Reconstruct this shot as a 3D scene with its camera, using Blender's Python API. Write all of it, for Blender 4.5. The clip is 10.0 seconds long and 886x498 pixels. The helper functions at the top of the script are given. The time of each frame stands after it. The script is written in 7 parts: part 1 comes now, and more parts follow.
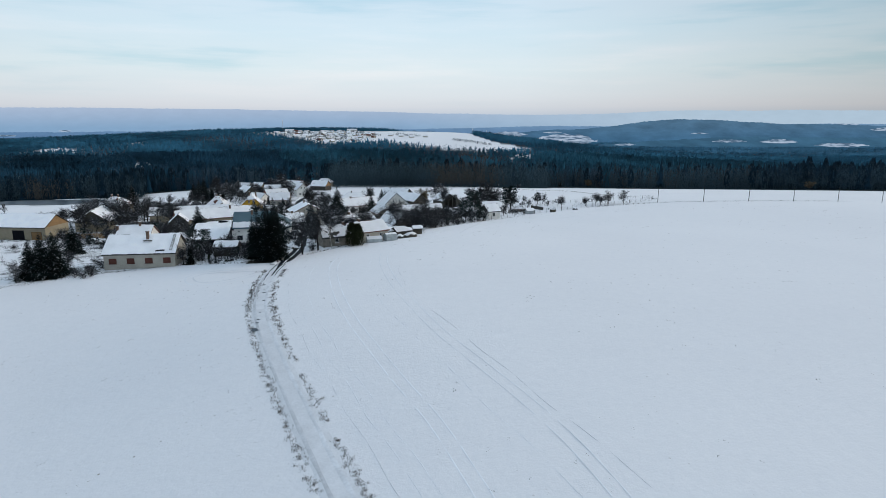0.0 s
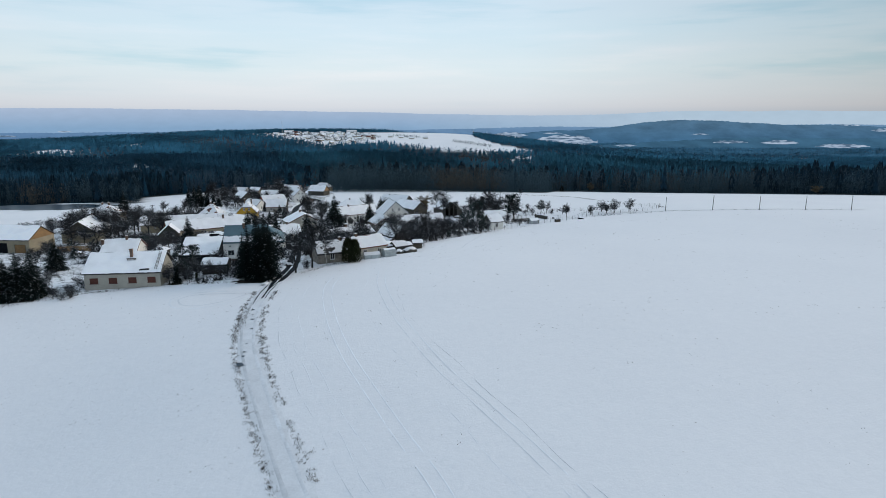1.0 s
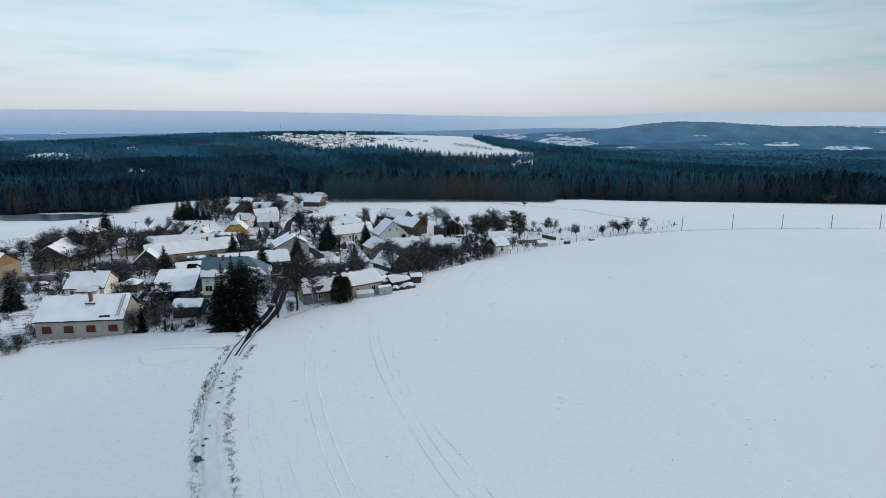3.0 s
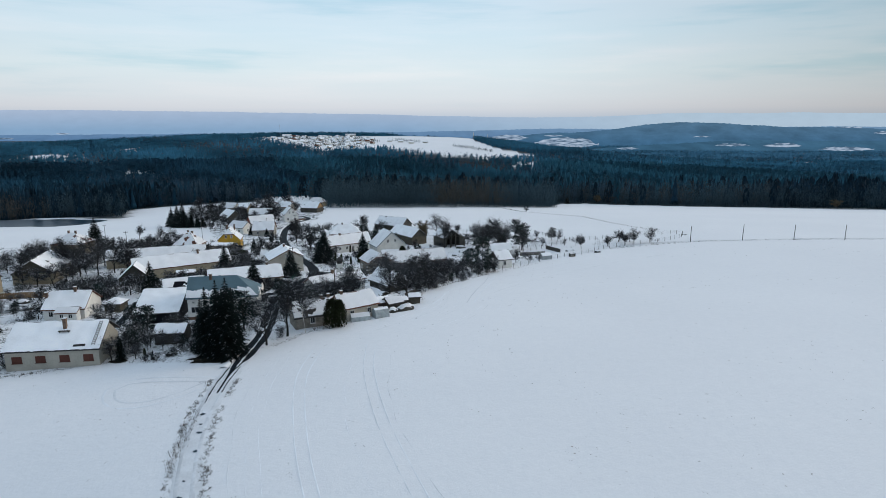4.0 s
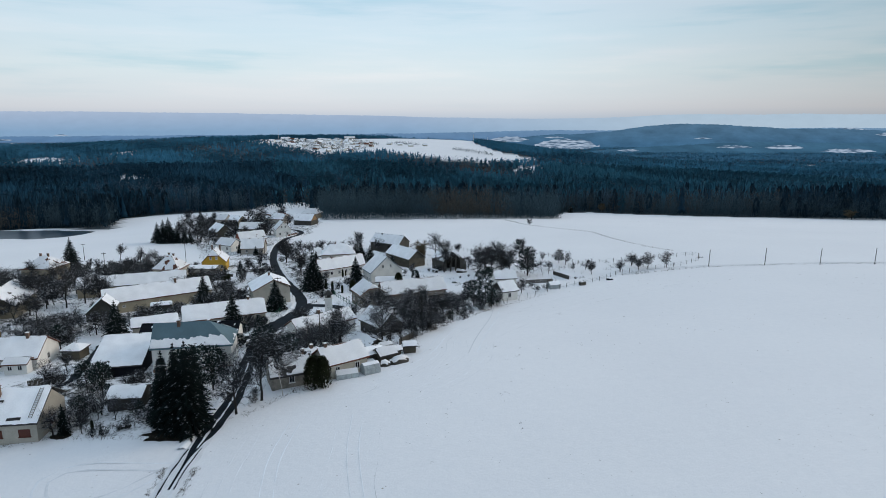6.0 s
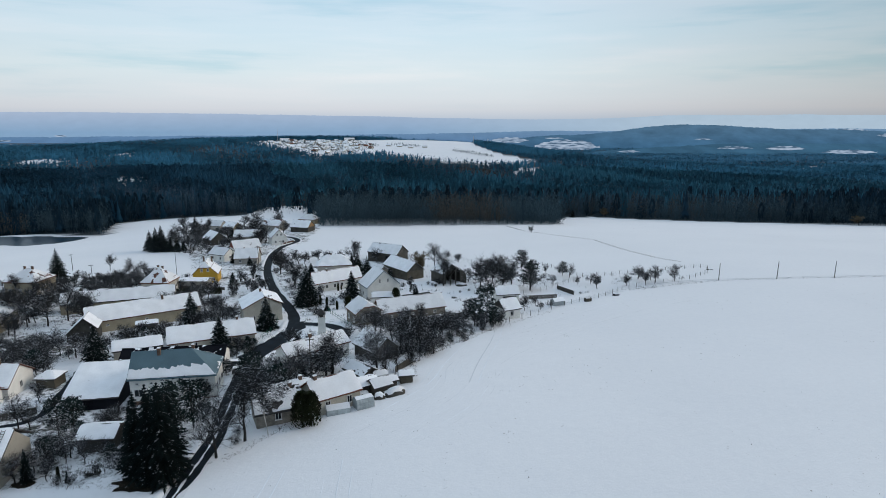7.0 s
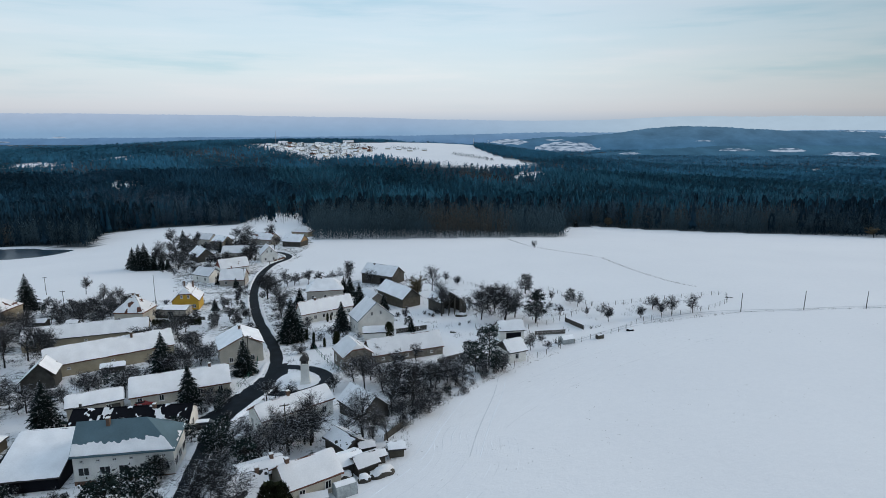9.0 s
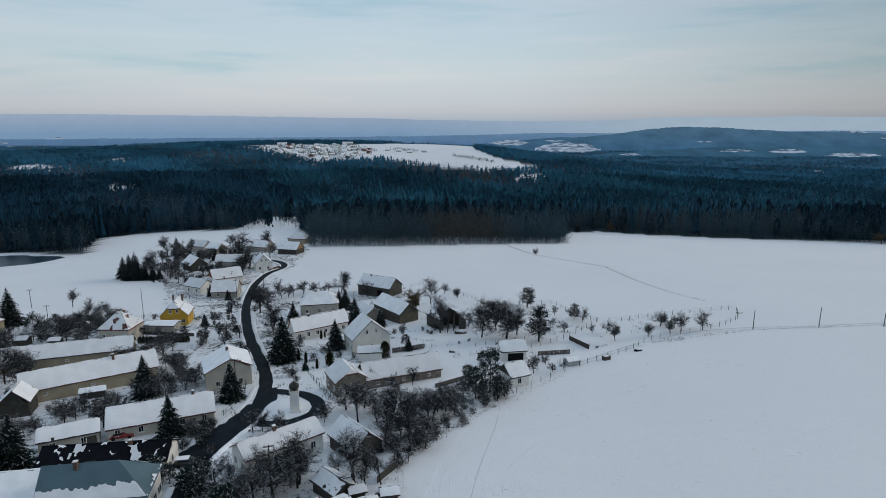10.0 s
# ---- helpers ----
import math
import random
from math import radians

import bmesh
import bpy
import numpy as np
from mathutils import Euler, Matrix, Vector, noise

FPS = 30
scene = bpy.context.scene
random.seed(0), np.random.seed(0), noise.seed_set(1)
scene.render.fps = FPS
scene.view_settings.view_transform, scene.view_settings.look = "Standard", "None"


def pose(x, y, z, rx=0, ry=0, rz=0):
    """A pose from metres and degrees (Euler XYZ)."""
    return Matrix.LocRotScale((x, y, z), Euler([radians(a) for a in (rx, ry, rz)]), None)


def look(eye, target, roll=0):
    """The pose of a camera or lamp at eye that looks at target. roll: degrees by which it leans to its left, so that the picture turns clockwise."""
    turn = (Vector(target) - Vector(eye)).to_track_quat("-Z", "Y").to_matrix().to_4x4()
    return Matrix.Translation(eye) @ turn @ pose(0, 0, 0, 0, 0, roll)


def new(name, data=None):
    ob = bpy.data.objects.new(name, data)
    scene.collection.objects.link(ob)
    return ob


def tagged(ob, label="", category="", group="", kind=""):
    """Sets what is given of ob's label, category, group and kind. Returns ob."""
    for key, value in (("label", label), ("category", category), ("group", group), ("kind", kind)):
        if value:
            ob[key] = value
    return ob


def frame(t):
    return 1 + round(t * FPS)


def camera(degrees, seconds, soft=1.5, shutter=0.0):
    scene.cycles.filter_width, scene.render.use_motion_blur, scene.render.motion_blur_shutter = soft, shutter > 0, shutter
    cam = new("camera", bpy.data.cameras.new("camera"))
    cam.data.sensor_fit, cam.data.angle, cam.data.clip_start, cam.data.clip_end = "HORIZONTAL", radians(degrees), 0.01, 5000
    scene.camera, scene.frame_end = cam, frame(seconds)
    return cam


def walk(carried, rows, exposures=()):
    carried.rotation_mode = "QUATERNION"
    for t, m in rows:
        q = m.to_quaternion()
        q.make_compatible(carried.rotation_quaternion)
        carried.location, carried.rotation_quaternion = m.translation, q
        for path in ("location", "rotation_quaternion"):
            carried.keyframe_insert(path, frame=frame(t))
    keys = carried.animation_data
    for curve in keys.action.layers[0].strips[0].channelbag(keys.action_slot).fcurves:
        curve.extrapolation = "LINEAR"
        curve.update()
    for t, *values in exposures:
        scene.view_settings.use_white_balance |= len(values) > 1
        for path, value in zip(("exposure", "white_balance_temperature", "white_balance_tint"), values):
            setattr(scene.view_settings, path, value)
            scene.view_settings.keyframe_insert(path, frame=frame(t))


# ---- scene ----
cam = camera(72.0, 10.0, soft=0.6)
PATH = [
    (0.0, pose(0.00, 0.00, 31.00, 78.019, 0, 0)),
    (0.5, pose(-0.16, 3.92, 32.00, 78.035, 0, 0)),
    (1.0, pose(-0.30, 7.84, 33.02, 78.052, 0, 0)),
    (1.5, pose(-0.41, 11.77, 34.06, 78.068, 0, 0)),
    (2.0, pose(-0.50, 15.69, 35.11, 78.085, 0, 0)),
    (2.5, pose(-0.56, 19.63, 36.18, 78.101, 0, 0)),
    (3.0, pose(-0.60, 23.56, 37.26, 78.118, 0, 0)),
    (3.5, pose(-0.62, 27.50, 38.35, 78.134, 0, 0)),
    (4.0, pose(-0.62, 31.44, 39.44, 78.151, 0, 0)),
    (4.5, pose(-0.59, 35.38, 40.55, 78.167, 0, 0)),
    (5.0, pose(-0.55, 39.33, 41.66, 78.184, 0, 0)),
    (5.5, pose(-0.49, 43.27, 42.78, 78.200, 0, 0)),
    (6.0, pose(-0.41, 47.22, 43.91, 78.217, 0, 0)),
    (6.5, pose(-0.31, 51.16, 45.03, 78.233, 0, 0)),
    (7.0, pose(-0.21, 55.10, 46.16, 78.250, 0, 0)),
    (7.5, pose(-0.08, 59.05, 47.29, 78.267, 0, 0)),
    (8.0, pose(0.05, 62.99, 48.42, 78.283, 0, 0)),
    (8.5, pose(0.20, 66.93, 49.55, 78.300, 0, 0)),
    (9.0, pose(0.36, 70.88, 50.67, 78.316, 0, 0)),
    (9.5, pose(0.53, 74.81, 51.79, 78.333, 0, 0)),
    (10.0, pose(0.71, 78.75, 52.90, 78.349, 0, 0)),
]
EXPOSURE = [(0.0, 0.06, 6000, 9), (4.0, 0.04, 6000, 9), (7.0, 0.01, 6000, 9), (9.5, -0.01, 6000, 9), (9.75, -0.15, 6000, 9), (10.0, -0.31, 6000, 9)]
walk(cam, PATH, EXPOSURE)

# ---- world, sun ----
SUN_EL, SUN_AZ = 21.0, 70.4
world = bpy.data.worlds.new("winter_sky")
scene.world = world
world.use_nodes = True
wn, wl = world.node_tree.nodes, world.node_tree.links
wn.clear()


def ramp_node(nodes, stops, mode="EASE"):
    r = nodes.new("ShaderNodeValToRGB")
    r.color_ramp.interpolation = mode
    while len(r.color_ramp.elements) < len(stops):
        r.color_ramp.elements.new(0.5)
    for e, (p, c) in zip(r.color_ramp.elements, stops):
        e.position, e.color = p, (*c, 1)
    return r


def build_sky():
    out = wn.new("ShaderNodeOutputWorld")
    clear = wn.new("ShaderNodeTexSky")
    clear.sky_type, clear.sun_disc = "NISHITA", False
    clear.sun_elevation, clear.sun_rotation = radians(SUN_EL), radians(SUN_AZ)
    bg_clear = wn.new("ShaderNodeBackground")
    bg_clear.inputs["Strength"].default_value = 0.06
    wl.new(clear.outputs[0], bg_clear.inputs["Color"])
    co = wn.new("ShaderNodeTexCoord")
    sep = wn.new("ShaderNodeSeparateXYZ")
    wl.new(co.outputs["Generated"], sep.inputs[0])
    # cloud deck, by height over the horizon
    up = wn.new("ShaderNodeMapRange")
    up.inputs["From Min"].default_value, up.inputs["From Max"].default_value = -0.05, 0.45
    wl.new(sep.outputs["Z"], up.inputs["Value"])
    deck = ramp_node(wn, [
        (0.00, (0.20, 0.29, 0.42)), (0.085, (0.33, 0.42, 0.54)), (0.112, (0.54, 0.58, 0.63)), (0.140, (0.70, 0.69, 0.69)),
        (0.175, (0.75, 0.755, 0.745)), (0.25, (0.78, 0.815, 0.80)), (0.36, (0.71, 0.80, 0.83)), (0.50, (0.70, 0.77, 0.83)), (1.0, (0.60, 0.69, 0.79))], "LINEAR")
    wl.new(up.outputs[0], deck.inputs[0])
    # long streaks of thinner and thicker cloud
    mp = wn.new("ShaderNodeMapping")
    mp.inputs["Scale"].default_value = (1.6, 1.6, 16.0)
    wl.new(co.outputs["Generated"], mp.inputs[0])
    nz = wn.new("ShaderNodeTexNoise")
    nz.inputs["Scale"].default_value, nz.inputs["Detail"].default_value, nz.inputs["Roughness"].default_value = 1.3, 5, 0.55
    wl.new(mp.outputs[0], nz.inputs["Vector"])
    streak = ramp_node(wn, [(0.30, (0.74, 0.89, 0.93)), (0.48, (0.97, 1.0, 1.0)), (0.70, (1.10, 1.05, 1.03))])
    wl.new(nz.outputs["Fac"], streak.inputs[0])
    mul = wn.new("ShaderNodeMix")
    mul.data_type, mul.blend_type = "RGBA", "MULTIPLY"
    fade = wn.new("ShaderNodeMapRange")
    fade.inputs["From Min"].default_value, fade.inputs["From Max"].default_value = 0.01, 0.08
    wl.new(sep.outputs["Z"], fade.inputs["Value"])
    wl.new(fade.outputs[0], mul.inputs["Factor"])
    wl.new(deck.outputs[0], mul.inputs["A"])
    wl.new(streak.outputs[0], mul.inputs["B"])
    # brightest ahead and overhead; unseen sky behind dimmed to darken walls facing the camera
    most = wn.new("ShaderNodeMath")
    most.operation = "MAXIMUM"
    wl.new(sep.outputs["Y"], most.inputs[0])
    wl.new(sep.outputs["Z"], most.inputs[1])
    gain = wn.new("ShaderNodeMath")
    gain.operation = "MULTIPLY_ADD"
    gain.inputs[1].default_value, gain.inputs[2].default_value = 0.58, 0.44
    wl.new(most.outputs[0], gain.inputs[0])
    bg = wn.new("ShaderNodeBackground")
    wl.new(mul.outputs["Result"], bg.inputs["Color"])
    lean = wn.new("ShaderNodeMath")
    lean.operation = "MULTIPLY_ADD"
    lean.inputs[1].default_value = -0.10
    wl.new(sep.outputs["X"], lean.inputs[0])
    wl.new(gain.outputs[0], lean.inputs[2])
    # heavier cloud towards the east
    east = wn.new("ShaderNodeMapRange")
    east.inputs["From Min"].default_value, east.inputs["From Max"].default_value = 0.12, 0.60
    east.inputs["To Min"].default_value, east.inputs["To Max"].default_value = 0.0, -0.17
    wl.new(sep.outputs["X"], east.inputs["Value"])
    total = wn.new("ShaderNodeMath")
    wl.new(lean.outputs[0], total.inputs[0])
    wl.new(east.outputs[0], total.inputs[1])
    wl.new(total.outputs[0], bg.inputs["Strength"])
    mix = wn.new("ShaderNodeMixShader")
    mix.inputs[0].default_value = 0.93
    wl.new(bg_clear.outputs[0], mix.inputs[1])
    wl.new(bg.outputs[0], mix.inputs[2])
    wl.new(mix.outputs[0], out.inputs["Surface"])


build_sky()
sun = new("sun", bpy.data.lights.new("sun", "SUN"))
sun.data.energy, sun.data.angle, sun.data.color = 1.55, radians(34), (1.0, 0.84, 0.66)
SUN_DIR = Vector((0.90, 0.32, 0.0)).normalized() * math.cos(radians(SUN_EL)) + Vector((0, 0, math.sin(radians(SUN_EL))))
sun.matrix_world = look(SUN_DIR * 400, (0, 0, 0))

# ---- materials ----


def material(name, color, rough=0.8, vary=0.25, scale=0.6, fine=8.0, bump=0.3, metal=0.0, snow=0.0, spec=0.3, tint=None, island=0.0, canopy=0.0):
    """A weathered surface: broad stains, fine grain and relief; snow: how much snow lies on faces that look up."""
    m = bpy.data.materials.new(name)
    m.use_nodes = True
    nd, ln = m.node_tree.nodes, m.node_tree.links
    b = nd["Principled BSDF"]
    b.inputs["Roughness"].default_value, b.inputs["Metallic"].default_value = rough, metal
    b.inputs["Specular IOR Level"].default_value = spec
    co = nd.new("ShaderNodeTexCoord")
    n1, n2 = nd.new("ShaderNodeTexNoise"), nd.new("ShaderNodeTexNoise")
    for n, s, d in ((n1, scale, 4), (n2, fine, 3)):
        n.inputs["Scale"].default_value, n.inputs["Detail"].default_value = s, d
        ln.new(co.outputs["Object"], n.inputs["Vector"])
    add = nd.new("ShaderNodeMath")
    add.operation = "MULTIPLY_ADD"
    ln.new(n1.outputs["Fac"], add.inputs[0])
    add.inputs[1].default_value = 0.65
    half = nd.new("ShaderNodeMath")
    half.operation = "MULTIPLY"
    half.inputs[1].default_value = 0.35
    ln.new(n2.outputs["Fac"], half.inputs[0])
    ln.new(half.outputs[0], add.inputs[2])
    lo = tuple(c * (1 - vary) for c in color)
    hi = tuple(min(1, c * (1 + vary)) for c in (tint or color))
    r = ramp_node(nd, [(0.33, lo), (0.67, hi)], "LINEAR")
    ln.new(add.outputs[0], r.inputs[0])
    last = r.outputs[0]
    info = nd.new("ShaderNodeObjectInfo")
    hv = nd.new("ShaderNodeHueSaturation")
    rnd = info.outputs["Random"]
    if island:
        geo = nd.new("ShaderNodeNewGeometry")
        rnd = geo.outputs["Random Per Island"]
    mr = nd.new("ShaderNodeMapRange")
    mr.inputs["To Min"].default_value, mr.inputs["To Max"].default_value = (island, 2 - island) if island else (0.85, 1.15)
    ln.new(rnd, mr.inputs["Value"])
    ln.new(mr.outputs[0], hv.inputs["Value"])
    ln.new(last, hv.inputs["Color"])
    last = hv.outputs[0]
    if snow:
        g2 = nd.new("ShaderNodeNewGeometry")
        sp = nd.new("ShaderNodeSeparateXYZ")
        ln.new(g2.outputs["Normal"], sp.inputs[0])
        n3 = nd.new("ShaderNodeTexNoise")
        n3.inputs["Scale"].default_value, n3.inputs["Detail"].default_value = 1.7, 4
        ln.new(co.outputs["Object"], n3.inputs["Vector"])
        s1 = nd.new("ShaderNodeMath")
        s1.operation = "MULTIPLY_ADD"
        ln.new(sp.outputs["Z"], s1.inputs[0])
        s1.inputs[1].default_value = 0.55
        ln.new(n3.outputs["Fac"], s1.inputs[2])
        edge = nd.new("ShaderNodeMapRange")
        edge.inputs["From Min"].default_value, edge.inputs["From Max"].default_value = 1.12 - snow, 1.22 - snow
        ln.new(s1.outputs[0], edge.inputs["Value"])
        mx = nd.new("ShaderNodeMix")
        mx.data_type = "RGBA"
        ln.new(edge.outputs[0], mx.inputs["Factor"])
        ln.new(last, mx.inputs["A"])
        mx.inputs["B"].default_value = (0.76, 0.79, 0.84, 1)
        last = mx.outputs["Result"]
    ln.new(last, b.inputs["Base Color"])
    if canopy > 0:
        # normals bent upwards, which evens the shading on all sides of loose foliage
        g3 = nd.new("ShaderNodeNewGeometry")
        lift = nd.new("ShaderNodeMix")
        lift.data_type = "VECTOR"
        lift.inputs["Factor"].default_value = canopy
        ln.new(g3.outputs["Normal"], lift.inputs["A"])
        lift.inputs["B"].default_value = (0.0, 0.0, 1.0)
        unit = nd.new("ShaderNodeVectorMath")
        unit.operation = "NORMALIZE"
        ln.new(lift.outputs["Result"], unit.inputs[0])
        ln.new(unit.outputs[0], b.inputs["Normal"])
    if bump > 0:
        bp = nd.new("ShaderNodeBump")
        bp.inputs["Strength"].default_value, bp.inputs["Distance"].default_value = bump, 0.04
        ln.new(add.outputs[0], bp.inputs["Height"])
        ln.new(bp.outputs[0], b.inputs["Normal"])
    return m


SNOW_C = (0.85, 0.86, 0.88)
M_snow = material("roof_snow", SNOW_C, 0.75, 0.09, 0.4, 5.0, 0.35, spec=0.2)
M_packed = material("packed_snow", (0.76, 0.775, 0.80), 0.7, 0.10, 0.5, 4.0, 0.5, spec=0.2)
M_rut = material("rut_snow", (0.66, 0.68, 0.71), 0.65, 0.18, 0.4, 3.0, 0.6, spec=0.25)
M_asphalt = material("wet_asphalt", (0.009, 0.014, 0.020), 0.75, 0.6, 0.35, 6.0, 0.25, spec=0.10)
M_water = material("meltwater", (0.008, 0.028, 0.050), 0.3, 0.2, 0.5, 2.0, 0.02, spec=0.2)
M_beige = material("beige_plaster", (0.46, 0.435, 0.375), 0.9, 0.18, 0.5, 6.0, 0.3)
M_grey = material("grey_plaster", (0.38, 0.36, 0.32), 0.9, 0.22, 0.5, 6.0, 0.3)
M_white = material("white_plaster", (0.78, 0.77, 0.73), 0.9, 0.12, 0.5, 6.0, 0.25)
M_ochre = material("ochre_plaster", (0.33, 0.29, 0.21), 0.9, 0.2, 0.5, 6.0, 0.3)
M_yellow = material("yellow_plaster", (0.62, 0.38, 0.05), 0.85, 0.1, 0.5, 6.0, 0.2)
M_salmon = material("red_plaster", (0.24, 0.085, 0.06), 0.9, 0.2, 0.5, 6.0, 0.3)
M_stone = material("rough_stone_wall", (0.22, 0.20, 0.17), 0.95, 0.4, 1.2, 5.0, 0.8)
M_brick = material("old_brick", (0.13, 0.08, 0.058), 0.9, 0.3, 0.9, 7.0, 0.5)
M_wood = material("weathered_boards", (0.060, 0.057, 0.050), 0.85, 0.4, 0.8, 9.0, 0.6)
M_brownwood = material("brown_boards", (0.085, 0.076, 0.058), 0.8, 0.35, 0.8, 9.0, 0.5)
M_orange = material("new_boards", (0.26, 0.16, 0.075), 0.75, 0.25, 0.8, 9.0, 0.4)
M_tile = material("red_roof_tiles", (0.13, 0.055, 0.038), 0.8, 0.35, 0.8, 6.0, 0.6)
M_dtile = material("dark_roof_tiles", (0.045, 0.042, 0.042), 0.7, 0.35, 0.8, 6.0, 0.5)
M_slate = material("grey_blue_sheet_roof", (0.085, 0.140, 0.168), 0.5, 0.15, 0.4, 5.0, 0.15)
M_black = material("black_roof_felt", (0.009, 0.010, 0.014), 0.85, 0.3, 0.6, 6.0, 0.3, spec=0.08)
M_glass = material("window_glass", (0.02, 0.024, 0.028), 0.1, 0.3, 0.7, 2.0, 0.0, spec=0.2)
M_frame = material("white_frame_paint", (0.7, 0.7, 0.68), 0.6, 0.08, 0.5, 6.0, 0.1)
M_brown = material("brown_shutter_paint", (0.10, 0.036, 0.026), 0.7, 0.2, 0.5, 6.0, 0.2)
M_chimney = material("sooty_brick", (0.15, 0.10, 0.075), 0.9, 0.3, 0.9, 7.0, 0.4)
M_field_track = material("groove_shade_snow", (0.74, 0.76, 0.79), 0.75, 0.10, 0.4, 4.0, 0.5, spec=0.2)
M_metal = material("galvanised_metal", (0.35, 0.36, 0.37), 0.45, 0.2, 0.6, 6.0, 0.1, metal=0.7)
M_concrete = material("concrete", (0.36, 0.35, 0.33), 0.9, 0.2, 0.6, 6.0, 0.3)
M_needle = material("spruce_needles", (0.007, 0.015, 0.015), 0.8, 0.4, 0.5, 5.0, 0.0, snow=0.015, spec=0.1, island=0.75)
M_needle_deep = material("dense_spruce_needles", (0.006, 0.012, 0.012), 0.8, 0.4, 0.5, 5.0, 0.0, snow=-0.03, spec=0.08, island=0.75)
M_pine = material("pine_needles", (0.009, 0.019, 0.018), 0.8, 0.4, 0.5, 5.0, 0.0, snow=0.11, spec=0.1, island=0.65)
M_litter = material("needle_litter", (0.020, 0.018, 0.014), 0.95, 0.4, 0.7, 6.0, 0.4, spec=0.05)
M_thuja = material("thuja_scales", (0.020, 0.026, 0.011), 0.8, 0.4, 0.6, 5.0, 0.0, snow=0.05, spec=0.15, island=0.6)
M_bark = material("bark", (0.026, 0.025, 0.025), 0.9, 0.4, 0.8, 7.0, 0.5)
M_twig = material("bare_twigs", (0.034, 0.036, 0.040), 0.9, 0.35, 0.4, 6.0, 0.0, snow=0.17, spec=0.1, island=0.65)
M_birch = material("birch_bark", (0.5, 0.48, 0.45), 0.8, 0.4, 1.5, 7.0, 0.3)
M_willow = material("yellow_willow_twigs", (0.13, 0.11, 0.075), 0.9, 0.35, 0.4, 6.0, 0.0, spec=0.1, island=0.6)
M_weed = material("dry_weeds", (0.085, 0.070, 0.055), 0.9, 0.4, 0.6, 5.0, 0.0, spec=0.1, island=0.6)
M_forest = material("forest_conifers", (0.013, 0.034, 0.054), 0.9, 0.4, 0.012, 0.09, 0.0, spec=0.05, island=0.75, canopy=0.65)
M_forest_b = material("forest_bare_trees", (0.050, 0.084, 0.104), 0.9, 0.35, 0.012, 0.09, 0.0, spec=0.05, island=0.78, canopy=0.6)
# haze is put into these colours: bluer and lighter for woods farther away
M_forest_far = material("hazed_far_conifers", (0.048, 0.165, 0.262), 0.9, 0.35, 0.005, 0.03, 0.0, spec=0.03, island=0.9, canopy=0.9)
M_forest_haze = material("hazed_farthest_trees", (0.068, 0.185, 0.290), 0.9, 0.25, 0.003, 0.02, 0.0, spec=0.03, island=0.9, canopy=0.8)
M_forest_mid = material("hazed_mid_conifers", (0.032, 0.112, 0.165), 0.9, 0.4, 0.008, 0.05, 0.0, spec=0.04, island=0.85, canopy=0.88)
M_forest_west = material("hazed_west_conifers", (0.021, 0.068, 0.110), 0.9, 0.4, 0.008, 0.05, 0.0, spec=0.04, island=0.85, canopy=0.88)
M_wood_mid = material("hazed_bare_trees", (0.060, 0.098, 0.138), 0.9, 0.35, 0.008, 0.05, 0.0, spec=0.05, island=0.82, canopy=0.7)
M_larch = material("forest_larches", (0.080, 0.080, 0.074), 0.9, 0.3, 0.012, 0.09, 0.0, spec=0.05, island=0.75, canopy=0.5)
M_car_red = material("red_car_paint", (0.20, 0.012, 0.012), 0.3, 0.08, 0.5, 3.0, 0.0, spec=0.5)
M_car_white = material("silver_car_paint", (0.5, 0.51, 0.52), 0.3, 0.08, 0.5, 3.0, 0.0, spec=0.5)
M_car_dark = material("dark_car_paint", (0.02, 0.022, 0.025), 0.3, 0.08, 0.5, 3.0, 0.0, spec=0.5)
M_tyre = material("rubber", (0.02, 0.02, 0.02), 0.85, 0.2, 1.0, 8.0, 0.1)
M_green = material("green_fence_paint", (0.03, 0.12, 0.09), 0.6, 0.2, 0.6, 6.0, 0.1)
M_foil = material("greenhouse_foil", (0.36, 0.40, 0.41), 0.4, 0.3, 1.2, 4.0, 0.2)
M_fence = material("grey_paling", (0.10, 0.09, 0.08), 0.9, 0.3, 1.0, 8.0, 0.4)

# ---- the lie of the land ----
NEAR = [(-30, 42, -4.2), (-50, 66, -4.6), (-70, 92, -2.6), (-14, 26, -2.0), (-27, 80, 1.2), (-34, 103, 2.2), (-75, 118, 0.7), (-110, 120, 0), (60, 40, -1), (110, 110, 1.5), (40, 130, 3.0), (-2, 158, 2.4),
        (2, 176, 0.6), (19, 196, -0.6), (42, 220, -1.0), (84, 236, 0), (125, 240, 0), (200, 235, -1), (-34, 195, -2.4), (-47, 152, 0), (-95, 165, -2.5),
        (-130, 250, -7), (-60, 300, -9.7), (10, 300, -6.8)]
FAR = [(-78, 416, -13.8), (84, 475, -21.6), (-225, 455, -26.6), (-330, 400, -28), (250, 500, -25), (-160, 537, -26.8), (-420, 180, -11), (450, 250, -9),
       (200, -200, -14), (-300, -200, -14), (0, 850, -49), (-600, 900, -49), (700, 950, -58), (60, 1080, -31), (-330, 1430, -4), (60, 1650, -4), (-200, 1600, -1), (0, 1600, -3), (230, 1500, -22),
       (-1000, 1500, -30), (-760, 1800, -8), (70, 1900, -17), (130, 1700, -14), (260, 1700, -36), (320, 1500, -33), (320, 2250, -78), (-900, 2200, -21), (900, 2200, -78), (-200, 2700, -40), (265, 1900, -34), (470, 1900, -62)]


POND_Z = -26.0


def tps(d2):
    return 0.5 * d2 * np.log(d2 + 1e-9)


